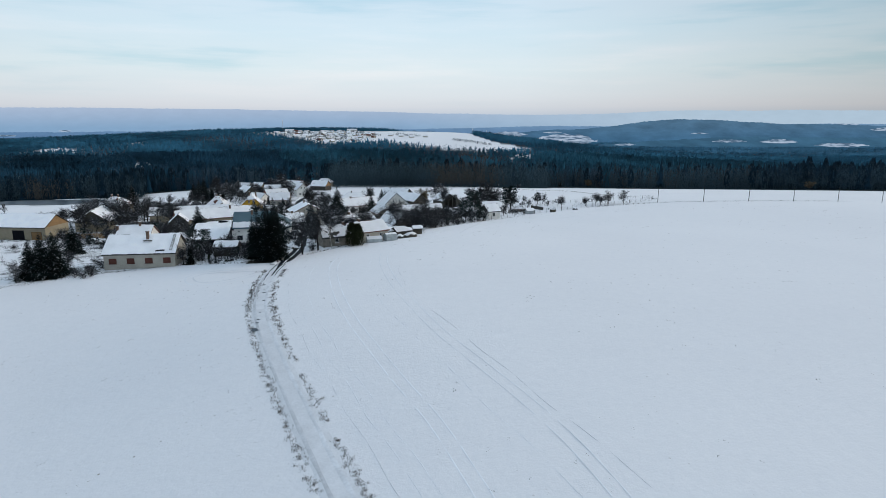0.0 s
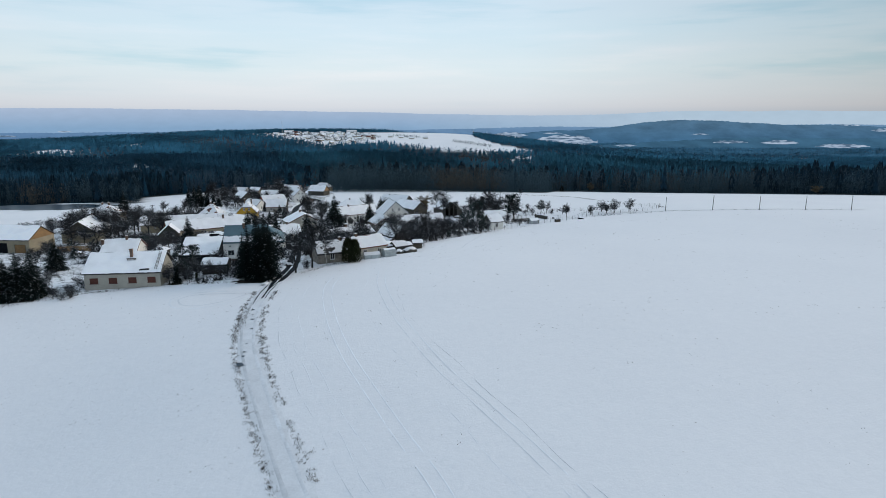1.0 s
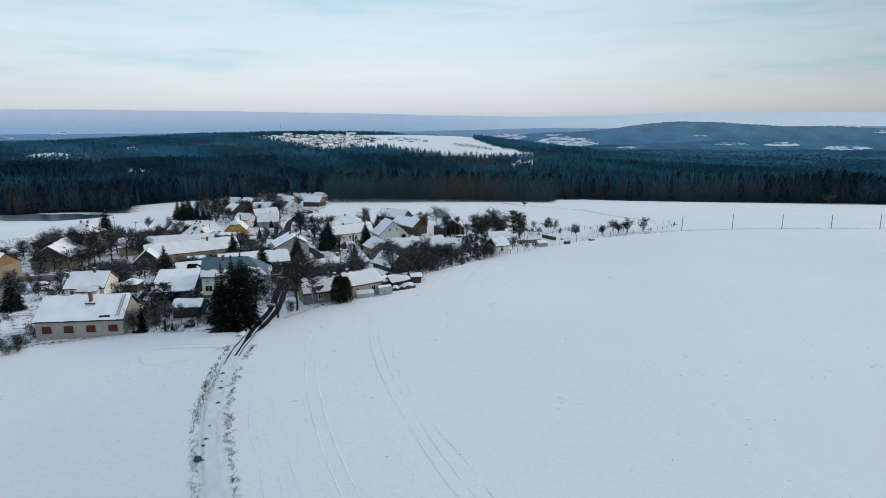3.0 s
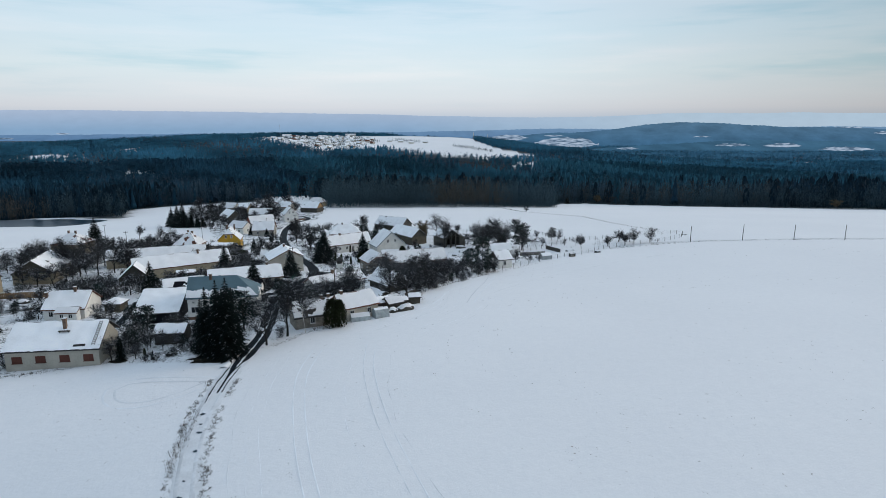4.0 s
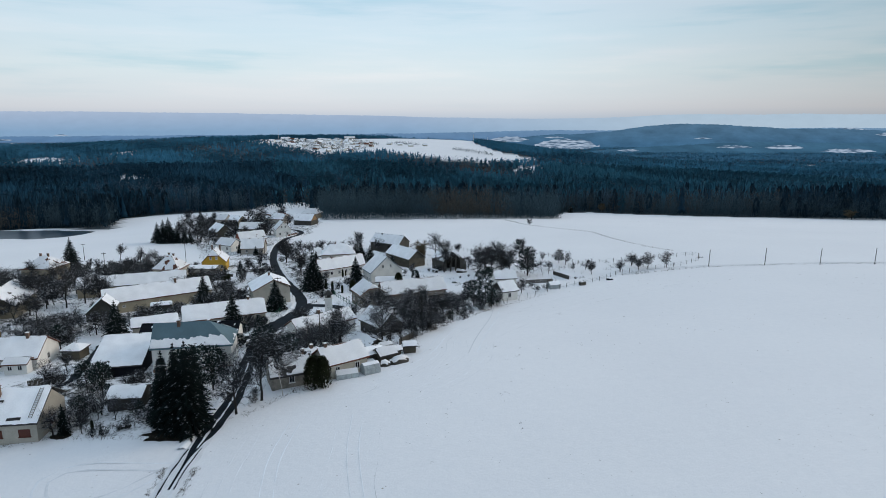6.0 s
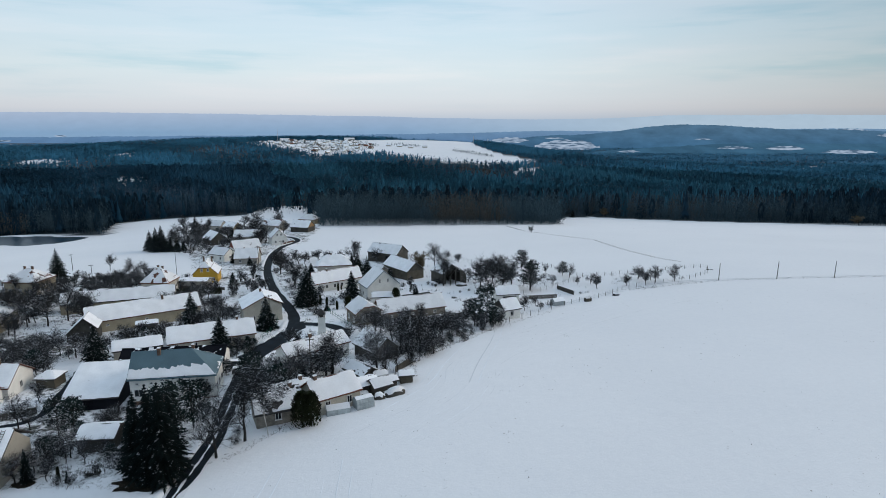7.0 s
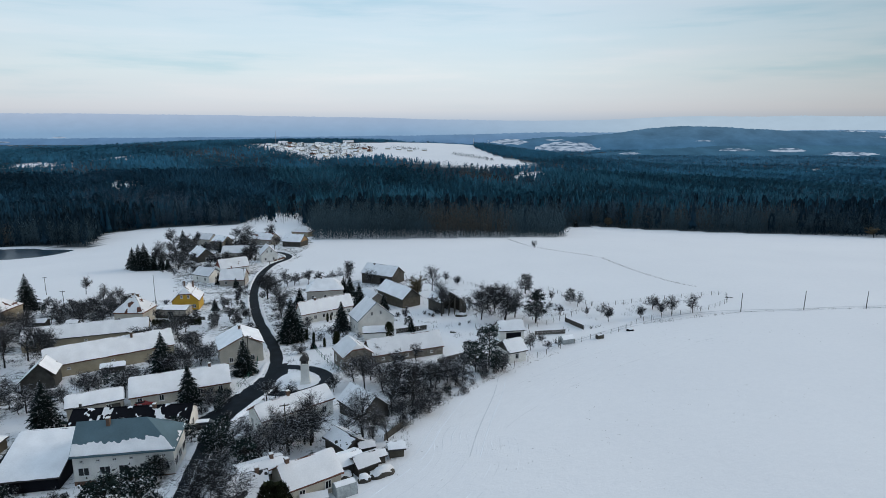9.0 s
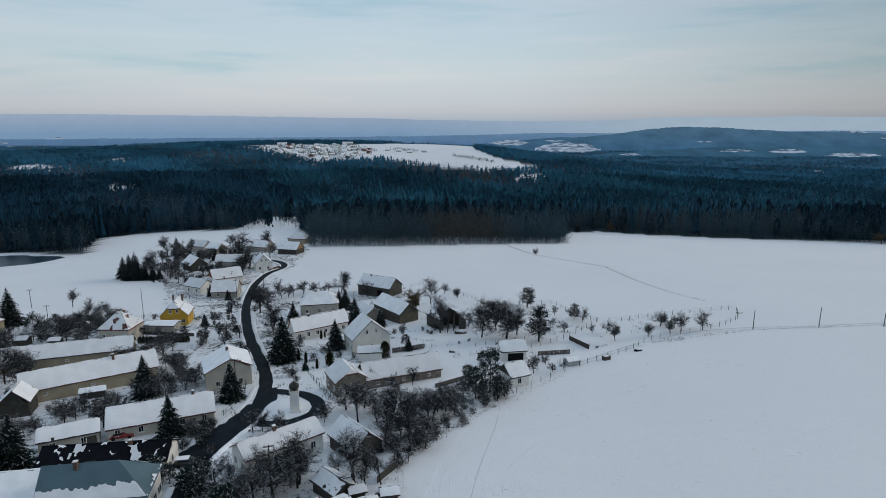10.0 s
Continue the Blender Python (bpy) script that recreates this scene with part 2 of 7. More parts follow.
def fit_land():
    p = np.array(NEAR + FAR, float)
    q = p[:, :2] / 100.0
    n = len(p)
    a = np.zeros((n + 3, n + 3))
    a[:n, :n] = tps(((q[:, None] - q[None]) ** 2).sum(-1)) + np.diag([0.02] * len(NEAR) + [0.1] * len(FAR))
    a[:n, n], a[:n, n + 1:], a[n, :n], a[n + 1:, :n] = 1, q, 1, q.T
    return q, np.linalg.solve(a, np.r_[p[:, 2], 0, 0, 0])


LAND_Q, LAND_W = fit_land()


def land(x, y):
    """Height of the ground."""
    x, y = np.asarray(x, float), np.asarray(y, float)
    q = np.stack([x / 100, y / 100], -1)
    n = len(LAND_Q)
    z = np.full(q.shape[:-1], LAND_W[n]) + q @ LAND_W[n + 1:]
    for i in range(n):
        z = z + LAND_W[i] * tps(((q - LAND_Q[i]) ** 2).sum(-1))
    far = np.clip((np.hypot(x, y) - 2300) / 900, 0, 1)
    z = z * (1 - far) + (-95.0) * far
    pond = np.exp(-(((x + 262) / 62) ** 2 + ((y - 428) / 36) ** 2) ** 2)
    return z * (1 - pond) + POND_Z * pond


GX0, GY0, GN = -320, -20, 2.0
GRID = land(*np.meshgrid(np.arange(GX0, 301, GN), np.arange(GY0, 501, GN))).tolist()


def gz(x, y):
    """Height of the ground at one place."""
    u, v = (x - GX0) / GN, (y - GY0) / GN
    i, j = int(math.floor(u)), int(math.floor(v))
    if 0 <= j < len(GRID) - 1 and 0 <= i < len(GRID[0]) - 1:
        a, b = u - i, v - j
        r0, r1 = GRID[j], GRID[j + 1]
        return (r0[i] * (1 - a) + r0[i + 1] * a) * (1 - b) + (r1[i] * (1 - a) + r1[i + 1] * a) * b
    return float(land(x, y))


def inside(px, py, poly):
    r = np.zeros(np.shape(px), bool)
    for (x0, y0), (x1, y1) in zip(poly, poly[1:] + poly[:1]):
        if y0 == y1:
            continue
        r ^= ((y0 > py) != (y1 > py)) & (px < (x1 - x0) * (py - y0) / (y1 - y0) + x0)
    return r


OPEN = [(-1500, 430), (-330, 452), (-276, 455), (-218, 443), (-262, 535), (-240, 552), (-205, 556), (-150, 538), (-110, 535), (-87, 475), (-73, 406),
        (-25, 409), (25, 421), (75, 434), (80, 480), (96, 528), (120, 538), (142, 513), (166, 500), (196, 480), (228, 471), (272, 449), (500, 430), (1500, 400),
        (1500, -4000), (-1500, -4000)]
PLATEAU = [(-520, 1640), (-380, 1400), (-230, 1215), (-120, 1270), (-60, 1215), (68, 1125), (190, 1195), (110, 1340), (75, 1560), (90, 1900), (-120, 1900), (-160, 1700), (-360, 1620)]
GLADES = [[(-160, 540), (-86, 530), (-78, 640), (-112, 700), (-184, 700)], [(215, 2420), (560, 2330), (640, 2560), (420, 2640), (260, 2600)], [(250, 2750), (600, 2700), (560, 2850), (300, 2860)], [(1150, 2500), (1500, 2450), (1480, 2560)], [(-330, 425), (-205, 425), (-205, 400), (-330, 400)],
          [(-832, 1241), (-723, 1213), (-791, 1321), (-920, 1366)], [(-683, 1315), (-626, 1297), (-668, 1380), (-733, 1407)], [(-488, 943), (-424, 935), (-464, 1017), (-535, 1027)], [(446, 833), (487, 842), (543, 931), (493, 913)], [(935, 1629), (974, 1639), (1058, 1775), (1018, 1769)], [(214, 1032), (231, 1034), (243, 1085), (224, 1079)], [(112, 1022), (164, 1028), (176, 1104), (120, 1090)]]


def smooth_line(pts, step=2.0):
    """A smooth line through points, at even steps."""
    p = [Vector((*q, 0)) if len(q) == 2 else Vector(q) for q in pts]
    p = [p[0] * 2 - p[1]] + p + [p[-1] * 2 - p[-2]]
    out = []
    for i in range(1, len(p) - 2):
        a, b, c, d = p[i - 1:i + 3]
        n = max(1, int((c - b).length / step))
        for k in range(n):
            t = k / n
            out.append(0.5 * ((2 * b) + (c - a) * t + (2 * a - 5 * b + 4 * c - d) * t * t + (3 * b - a - 3 * c + d) * t ** 3))
    out.append(p[-2])
    return out


def mesh_object(name, verts, faces, mats, parent=None, label="", smooth=False):
    me = bpy.data.meshes.new(name)
    me.from_pydata([tuple(v) for v in verts], [], [tuple(f) for f in faces])
    for m in (mats if isinstance(mats, (list, tuple)) else [mats]):
        me.materials.append(m)
    if smooth:
        me.polygons.foreach_set("use_smooth", [True] * len(me.polygons))
    ob = new(name, me)
    ob.parent = parent
    return tagged(ob, label) if label else ob


def part(name, bm, mat, parent=None, label="", smooth=False):
    """One bmesh as one mesh object under its thing."""
    me = bpy.data.meshes.new(name)
    bm.normal_update()
    bm.to_mesh(me)
    bm.free()
    me.materials.append(mat)
    if smooth:
        me.polygons.foreach_set("use_smooth", [True] * len(me.polygons))
    ob = new(name, me)
    ob.parent = parent
    return tagged(ob, label) if label else ob


def thing(name, m, label, category, group="", kind=""):
    ob = new(name)
    ob.matrix_basis = m
    return tagged(ob, label, category, group, kind)


def strip(name, line, width, mat, lift=0.06, cross=4, thick=0.05, jag=0.0, seed=1):
    """A strip that lies on the ground along a line."""
    rng = random.Random(seed)
    v, f = [], []
    n = len(line)
    for i, p in enumerate(line):
        d = (line[min(i + 1, n - 1)] - line[max(i - 1, 0)]).normalized()
        s = Vector((-d.y, d.x, 0))
        w = width(i / (n - 1)) if callable(width) else width
        wl_, wr_ = w / 2 * (1 + jag * rng.uniform(-1, 1)), w / 2 * (1 + jag * rng.uniform(-1, 1))
        for k in range(cross + 1):
            u = -wl_ + (wl_ + wr_) * k / cross
            q = p + s * u
            v.append((q.x, q.y, gz(q.x, q.y) + (lift if 0 < k < cross else lift - thick)))
    for i in range(n - 1):
        for k in range(cross):
            a = i * (cross + 1) + k
            f.append((a, a + 1, a + cross + 2, a + cross + 1))
    return mesh_object(name, v, f, mat, smooth=True)


def ground_material():
    m = bpy.data.materials.new("snow_covered_ground")
    m.use_nodes = True
    nd, ln = m.node_tree.nodes, m.node_tree.links
    b = nd["Principled BSDF"]
    b.inputs["Roughness"].default_value = 0.75
    b.inputs["Specular IOR Level"].default_value = 0.15
    co = nd.new("ShaderNodeTexCoord")

    def noise_at(scale, detail=4, rough=0.55):
        n = nd.new("ShaderNodeTexNoise")
        n.inputs["Scale"].default_value, n.inputs["Detail"].default_value, n.inputs["Roughness"].default_value = scale, detail, rough
        ln.new(co.outputs["Object"], n.inputs["Vector"])
        return n

    broad, mid, fine = noise_at(0.02), noise_at(0.35, 5, 0.6), noise_at(2.2, 4, 0.7)
    tone = ramp_node(nd, [(0.3, (0.765, 0.775, 0.80)), (0.7, (0.85, 0.855, 0.87))], "LINEAR")
    blend = nd.new("ShaderNodeMix")
    blend.inputs["Factor"].default_value = 0.5
    ln.new(broad.outputs["Fac"], blend.inputs["A"])
    ln.new(noise_at(0.9, 7, 0.72).outputs["Fac"], blend.inputs["B"])
    ln.new(blend.outputs[0], tone.inputs[0])
    # stubble and clods that poke through, in loose patches
    clod = nd.new("ShaderNodeTexVoronoi")
    clod.inputs["Scale"].default_value = 0.85
    ln.new(co.outputs["Object"], clod.inputs["Vector"])
    near = nd.new("ShaderNodeMapRange")
    near.inputs["From Min"].default_value, near.inputs["From Max"].default_value = 0.13, 0.07
    ln.new(clod.outputs["Distance"], near.inputs["Value"])
    patch = nd.new("ShaderNodeMapRange")
    patch.inputs["From Min"].default_value, patch.inputs["From Max"].default_value = 0.53, 0.66
    ln.new(noise_at(0.06, 3).outputs["Fac"], patch.inputs["Value"])
    fine_gate = nd.new("ShaderNodeMapRange")
    fine_gate.inputs["From Min"].default_value, fine_gate.inputs["From Max"].default_value = 0.5, 0.62
    ln.new(mid.outputs["Fac"], fine_gate.inputs["Value"])
    k1, k2 = nd.new("ShaderNodeMath"), nd.new("ShaderNodeMath")
    k1.operation = k2.operation = "MULTIPLY"
    ln.new(near.outputs[0], k1.inputs[0])
    ln.new(patch.outputs[0], k1.inputs[1])
    ln.new(k1.outputs[0], k2.inputs[0])
    ln.new(fine_gate.outputs[0], k2.inputs[1])
    soil = nd.new("ShaderNodeMix")
    soil.data_type = "RGBA"
    ln.new(k2.outputs[0], soil.inputs["Factor"])
    ln.new(tone.outputs[0], soil.inputs["A"])
    soil.inputs["B"].default_value = (0.16, 0.13, 0.10, 1)
    # thin snow in the gardens: grass shows
    cover = nd.new("ShaderNodeAttribute")
    cover.attribute_name = "garden"
    gsum = nd.new("ShaderNodeMath")
    gsum.operation = "MULTIPLY_ADD"
    ln.new(cover.outputs["Fac"], gsum.inputs[0])
    gsum.inputs[1].default_value = 0.30
    gmix = nd.new("ShaderNodeMix")
    ln.new(noise_at(0.8, 6, 0.75).outputs["Fac"], gmix.inputs["A"])
    ln.new(noise_at(0.09, 3).outputs["Fac"], gmix.inputs["B"])
    gmix.inputs["Factor"].default_value = 0.4
    ln.new(gmix.outputs[0], gsum.inputs[2])
    grass = nd.new("ShaderNodeMapRange")
    grass.inputs["From Min"].default_value, grass.inputs["From Max"].default_value = 0.845, 0.93
    ln.new(gsum.outputs[0], grass.inputs["Value"])
    g = nd.new("ShaderNodeMix")
    g.data_type = "RGBA"
    ln.new(grass.outputs[0], g.inputs["Factor"])
    ln.new(soil.outputs["Result"], g.inputs["A"])
    g.inputs["B"].default_value = (0.045, 0.050, 0.042, 1)
    # forest floor, toned dark for gaps between trees and blue for distant haze
    wood = nd.new("ShaderNodeAttribute")
    wood.attribute_name = "forest"
    w = nd.new("ShaderNodeMix")
    w.data_type = "RGBA"
    ln.new(wood.outputs["Fac"], w.inputs["Factor"])
    ln.new(g.outputs["Result"], w.inputs["A"])
    w.inputs["B"].default_value = (0.045, 0.060, 0.072, 1)
    ln.new(w.outputs["Result"], b.inputs["Base Color"])
    hsum = nd.new("ShaderNodeMath")
    hsum.operation = "MULTIPLY_ADD"
    ln.new(mid.outputs["Fac"], hsum.inputs[0])
    hsum.inputs[1].default_value = 1.0
    ln.new(fine.outputs["Fac"], hsum.inputs[2])
    bp = nd.new("ShaderNodeBump")
    bp.inputs["Strength"].default_value, bp.inputs["Distance"].default_value = 0.4, 0.12
    ln.new(hsum.outputs[0], bp.inputs["Height"])
    ln.new(bp.outputs[0], b.inputs["Normal"])
    return m


VILLAGE = [(-84, 112), (-54, 124), (-35, 122), (-29, 127), (-18, 140), (-5, 153), (-6, 163), (2, 176), (15, 191), (45, 214), (68, 226), (80, 240), (60, 246), (30, 250), (14, 268), (-8, 300), (-40, 300),
           (-62, 290), (-66, 330), (-70, 400), (-130, 430), (-140, 380), (-100, 290), (-90, 270), (-170, 262), (-190, 170), (-120, 150)]


def spaced(a, b, fine, grow):
    out, s = [], fine
    x = b
    while x < 4800:
        s *= grow
        x += s
        out.append(x)
    left, s, x = [], fine, a
    while x > -4800:
        s *= grow
        x -= s
        left.append(x)
    return np.array(left[::-1] + list(np.arange(a, b + 0.1, fine)) + out)


def build_ground():
    xs, ys = spaced(-150, 130, 2.0, 1.06), spaced(20, 310, 2.0, 1.05)
    gx, gy = np.meshgrid(xs, ys)
    z = land(gx, gy)
    rng = np.random.default_rng(3)
    near = (np.abs(gx) < 160) & (gy > 0) & (gy < 320)
    z = z + np.where(near, rng.normal(0, 0.02, z.shape), 0)
    nx, ny = len(xs), len(ys)
    idx = np.arange(nx * ny).reshape(ny, nx)
    f = np.stack([idx[:-1, :-1], idx[:-1, 1:], idx[1:, 1:], idx[1:, :-1]], -1).reshape(-1, 4)
    me = bpy.data.meshes.new("ground")
    me.from_pydata(np.stack([gx, gy, z], -1).reshape(-1, 3).tolist(), [], f.tolist())
    me.polygons.foreach_set("use_smooth", [True] * len(me.polygons))
    snow = inside(gx, gy, OPEN) | inside(gx, gy, PLATEAU)
    for gl in GLADES:
        snow |= inside(gx, gy, gl)
    block = (gx > -90) & (gx < 300) & (gy < 470)
    for key, val in (("forest", np.where(block, 0.5, 1.0).astype(np.float32) * (~snow)), ("garden", inside(gx, gy, VILLAGE).astype(np.float32) * np.where((gx > -12) & (gy > 195), 0.55, np.where(gx < -45, 1.12, 1.0)).astype(np.float32))):
        me.attributes.new(key, "FLOAT", "POINT").data.foreach_set("value", val.ravel())
    me.materials.append(ground_material())
    return tagged(new("ground", me), "snow-covered rolling fields, gardens and forest floor", "ground", kind="structure")


build_ground()

TRACK = smooth_line([(2, 22), (-4, 37), (-10.7, 51.2), (-15.1, 60.5), (-19.1, 68.9), (-23.0, 77.2), (-27.1, 87), (-29.9, 96), (-31.8, 106), (-32.6, 118), (-32.6, 127)])
MAIN = smooth_line([(-31.9, 110), (-32.5, 119), (-32.4, 127), (-33.0, 136), (-35.0, 147), (-37.4, 158.5), (-38.6, 168), (-37.4, 177), (-36.0, 184), (-36.2, 192), (-37.4, 201), (-40.5, 211.3), (-46, 224.3),
                    (-52.8, 239.6), (-59.7, 257.8), (-66.8, 279.8), (-72.6, 304), (-75.2, 321.5), (-75.3, 336.0), (-73.0, 344.5), (-72.3, 350), (-73.4, 356), (-76.8, 361.6), (-82, 366.5), (-90, 370)])
LOOP = smooth_line([(-37, 199.5), (-33.2, 198.6), (-28.8, 197), (-25.3, 193.6), (-23.6, 189), (-24.6, 184.9), (-28.4, 182.2), (-33.2, 182.6), (-36.3, 185)], 1.0)


def build_roads():
    tagged(strip("field_track", TRACK, 3.4, M_packed, 0.05, 6, 0.06, 0.08, 2), "snow-packed farm track leading to the village", "track", kind="structure")
    for off, k in ((-0.85, 3), (0.85, 4)):
        line = [p + Vector((0, 0, 0)) for p in TRACK]
        n = len(line)
        moved = []
        for i, p in enumerate(line):
            d = (line[min(i + 1, n - 1)] - line[max(i - 1, 0)]).normalized()
            moved.append(p + Vector((-d.y, d.x, 0)) * off)
        tagged(strip("wheel_rut", moved, 0.42, M_rut, 0.075, 2, 0.02, 0.35, k), "grey wheel rut in packed snow", "rut", kind="structure")
    tagged(strip("road", MAIN, lambda t: 2.9 if t > 0.2 else max(0.3, min(2.7, 0.3 + 80 * (t - 0.020))), M_asphalt, 0.09, 6, 0.06, 0.12, 5), "wet dark asphalt village road between snow banks", "road", kind="structure")
    for off, k in ((0.1, 15),):
        tagged(strip("slush_ridge", smooth_line([(-32.4 + off, 119), (-32.4 + off, 127), (-33.0 + off, 136), (-35.0 + off, 147), (-36.3 + off, 153)], 1.0), 0.3, M_rut, 0.115, 2, 0.03, 0.9, k), "grey slush left between wheel lines on the road", "slush", kind="structure")
    tagged(strip("loop_road", LOOP, 2.8, M_asphalt, 0.10, 6, 0.06, 0.08, 6), "wet asphalt loop round a snowy island", "road", kind="structure")


build_roads()

tagged(strip("road_junction", smooth_line([(-35.6, 179.5), (-34.9, 184), (-34.9, 190), (-34.9, 195), (-36.6, 201)], 1.0), 3.4, M_asphalt, 0.095, 3, 0.04, 0.15, 9), "wet asphalt where the loop joins the road", "road", kind="structure")

tagged(strip("yard", smooth_line([(-36.6, 181), (-39.2, 176), (-42.0, 170.5), (-43.6, 164), (-43.4, 157)], 1.0), 3.0, M_asphalt, 0.085, 4, 0.05, 0.15, 13), "dark wet yard between the road and a house", "yard", kind="structure")


def snow_bank(line, off, seed):
    n = len(line)
    moved = []
    for i, p in enumerate(line):
        d = (line[min(i + 1, n - 1)] - line[max(i - 1, 0)]).normalized()
        moved.append(p + Vector((-d.y, d.x, 0)) * off)
    return tagged(strip("snow_bank", moved, 1.3, M_snow, 0.24, 4, 0.30, 0.25, seed), "cleared snow piled along the road", "snow", kind="structure")


for off, k in ((2.0, 11), (-2.0, 12)):
    snow_bank(MAIN[14:(25 if off > 0 else 36)], off, k)
    snow_bank(MAIN[52:], off, k + 4)
snow_bank(smooth_line([(-45.5, 176.0), (-43.4, 177.2), (-42.0, 180.5), (-40.8, 185), (-39.4, 190), (-39.4, 196), (-40.0, 202)], 1.5), 0.0, 21)
tagged(strip("road_mouth", smooth_line([(-36.6, 192), (-37.6, 186), (-39.2, 180), (-40.4, 174.5), (-41.2, 170)], 1.0), 3.6, M_asphalt, 0.088, 4, 0.05, 0.2, 17), "wet asphalt where a yard meets the road", "road", kind="structure")
snow_bank(MAIN[4:15], 1.7, 23)
tagged(strip("garden_lane", smooth_line([(-76, 139), (-70, 140.8), (-66, 142.8), (-64.9, 145.5), (-66, 149.5), (-67.6, 155), (-70.2, 163), (-72.2, 168.5)], 1.0), 1.5, M_asphalt, 0.085, 4, 0.05, 0.25, 14), "dark cleared lane between two gardens", "lane", kind="structure")

# ---- kinds of things ----


def box(bm, x0, x1, y0, y1, z0, z1):
    v = [bm.verts.new((x, y, z)) for z in (z0, z1) for x, y in ((x0, y0), (x1, y0), (x1, y1), (x0, y1))]
    for f in ((3, 2, 1, 0), (4, 5, 6, 7), (0, 1, 5, 4), (1, 2, 6, 5), (2, 3, 7, 6), (3, 0, 4, 7)):
        bm.faces.new([v[i] for i in f])


def slab(bm, quad, thick):
    """A sloping plate under a quad, thick metres deep."""
    up = [bm.verts.new(p) for p in quad]
    dn = [bm.verts.new(p - Vector((0, 0, thick))) for p in quad]
    n = len(quad)
    bm.faces.new(up)
    bm.faces.new(dn[::-1])
    for i in range(n):
        j = (i + 1) % n
        bm.faces.new((up[j], up[i], dn[i], dn[j]))


def snow_sheet(bm, quad, thick, bare, rng, low_only=0.0):
    """Snow on a roof plane a-b (eave), c-d (ridge): uneven, with bare patches; low_only: share of the slope, from the ridge down, that is bare."""
    a, b, c, d = quad
    cell = 0.17 if bare > -0.62 or low_only else 0.45
    nu = max(2, int((b - a).length / cell))
    nv = max(2, int((d - a).length / cell))
    ox, oy = rng.uniform(0, 99), rng.uniform(0, 99)
    grid = {}

    def at(i, j):
        if (i, j) not in grid:
            u, w = i / nu, j / nv
            p = (a * (1 - u) + b * u) * (1 - w) + (d * (1 - u) + c * u) * w
            t = thick * (0.75 + 0.5 * noise.noise((p.x * 0.5 + ox, p.y * 0.5, p.z * 0.5)))
            if i in (0, nu) or j == 0:
                t *= 0.45
            if j == 0:
                p = p + (a - d).normalized() * 0.09 * noise.noise((p.x * 1.7 + oy, p.y * 1.7, 3))
            grid[i, j] = bm.verts.new(p + Vector((0, 0, max(0.02, t))))
        return grid[i, j]

    for i in range(nu):
        for j in range(nv):
            u, w = (i + 0.5) / nu, (j + 0.5) / nv
            p = (a * (1 - u) + b * u) * (1 - w) + (d * (1 - u) + c * u) * w
            k = noise.noise((p.x * 0.55 + ox, p.y * 0.55 + oy, p.z * 0.55)) + 0.5 * noise.noise((p.x * 1.9 + ox, p.y * 1.9, p.z * 1.9))
            if k < bare:
                continue
            if low_only and w > 1 - low_only + 0.13 * noise.noise((u * 5 + ox, 0, oy)) + 0.09 * noise.noise((u * 23 + ox, 0, oy)):
                continue
            bm.faces.new((at(i, j), at(i + 1, j), at(i + 1, j + 1), at(i, j + 1)))
    if cell < 0.3:
        rim = [v for v in grid.values() if v.is_boundary and v.link_faces]
        for _ in range(3):
            bmesh.ops.smooth_vert(bm, verts=rim, factor=0.5, use_axis_x=True, use_axis_y=True, use_axis_z=True)


def islands(bm):
    """Splits a bmesh into one bmesh for each connected piece."""
    left, out = set(bm.faces), []
    while left:
        heap, piece = [left.pop()], []
        while heap:
            f = heap.pop()
            piece.append(f)
            for v in f.verts:
                for g in v.link_faces:
                    if g in left:
                        left.discard(g)
                        heap.append(g)
        if len(piece) < 4:
            continue
        nb, made = bmesh.new(), {}
        for f in sorted(piece, key=lambda q: q.calc_center_median().to_tuple(4)):
            nb.faces.new([made.setdefault(v, None) or made.update({v: nb.verts.new(v.co)}) or made[v] for v in f.verts])
        out.append(nb)
    bm.free()
    return sorted(out, key=lambda b: -len(b.faces))


def window_part(house, x, y, z, face, w, h, mat, shutter=False):
    """A window at (x, y, z), the middle of its pane; face: the way that it looks, in degrees round the house."""
    m = pose(x, y, z, 0, 0, face)
    bm = bmesh.new()
    fr = 0.09
    ring = [[bm.verts.new((sx * (w / 2 - d), yy, sz * (h / 2 - d))) for sx, sz in ((-1, -1), (1, -1), (1, 1), (-1, 1))] for d, yy in ((0, -0.05), (fr, -0.05), (fr, 0.06), (0, 0.06))]
    for a, b in zip(ring, ring[1:] + ring[:1]):
        for i in range(4):
            bm.faces.new((a[i], a[(i + 1) % 4], b[(i + 1) % 4], b[i]))
    bm.transform(m)
    win = part("window", bm, mat, house)
    bm = bmesh.new()
    box(bm, -0.03, 0.03, -0.05, 0.06, -h / 2 + fr, h / 2 - fr)
    bm.transform(m)
    part("mullion", bm, mat, win)
    bm = bmesh.new()
    box(bm, -w / 2 - 0.08, w / 2 + 0.08, -0.14, 0.0, -h / 2 - 0.07, -h / 2)
    bm.transform(m)
    part("sill", bm, mat, win)
    bm = bmesh.new()
    box(bm, -w / 2 + fr, w / 2 - fr, -0.02, 0.04, -h / 2 + fr, h / 2 - fr)
    bm.transform(m)
    part("shutter" if shutter else "pane", bm, M_brown if shutter else M_glass, win)


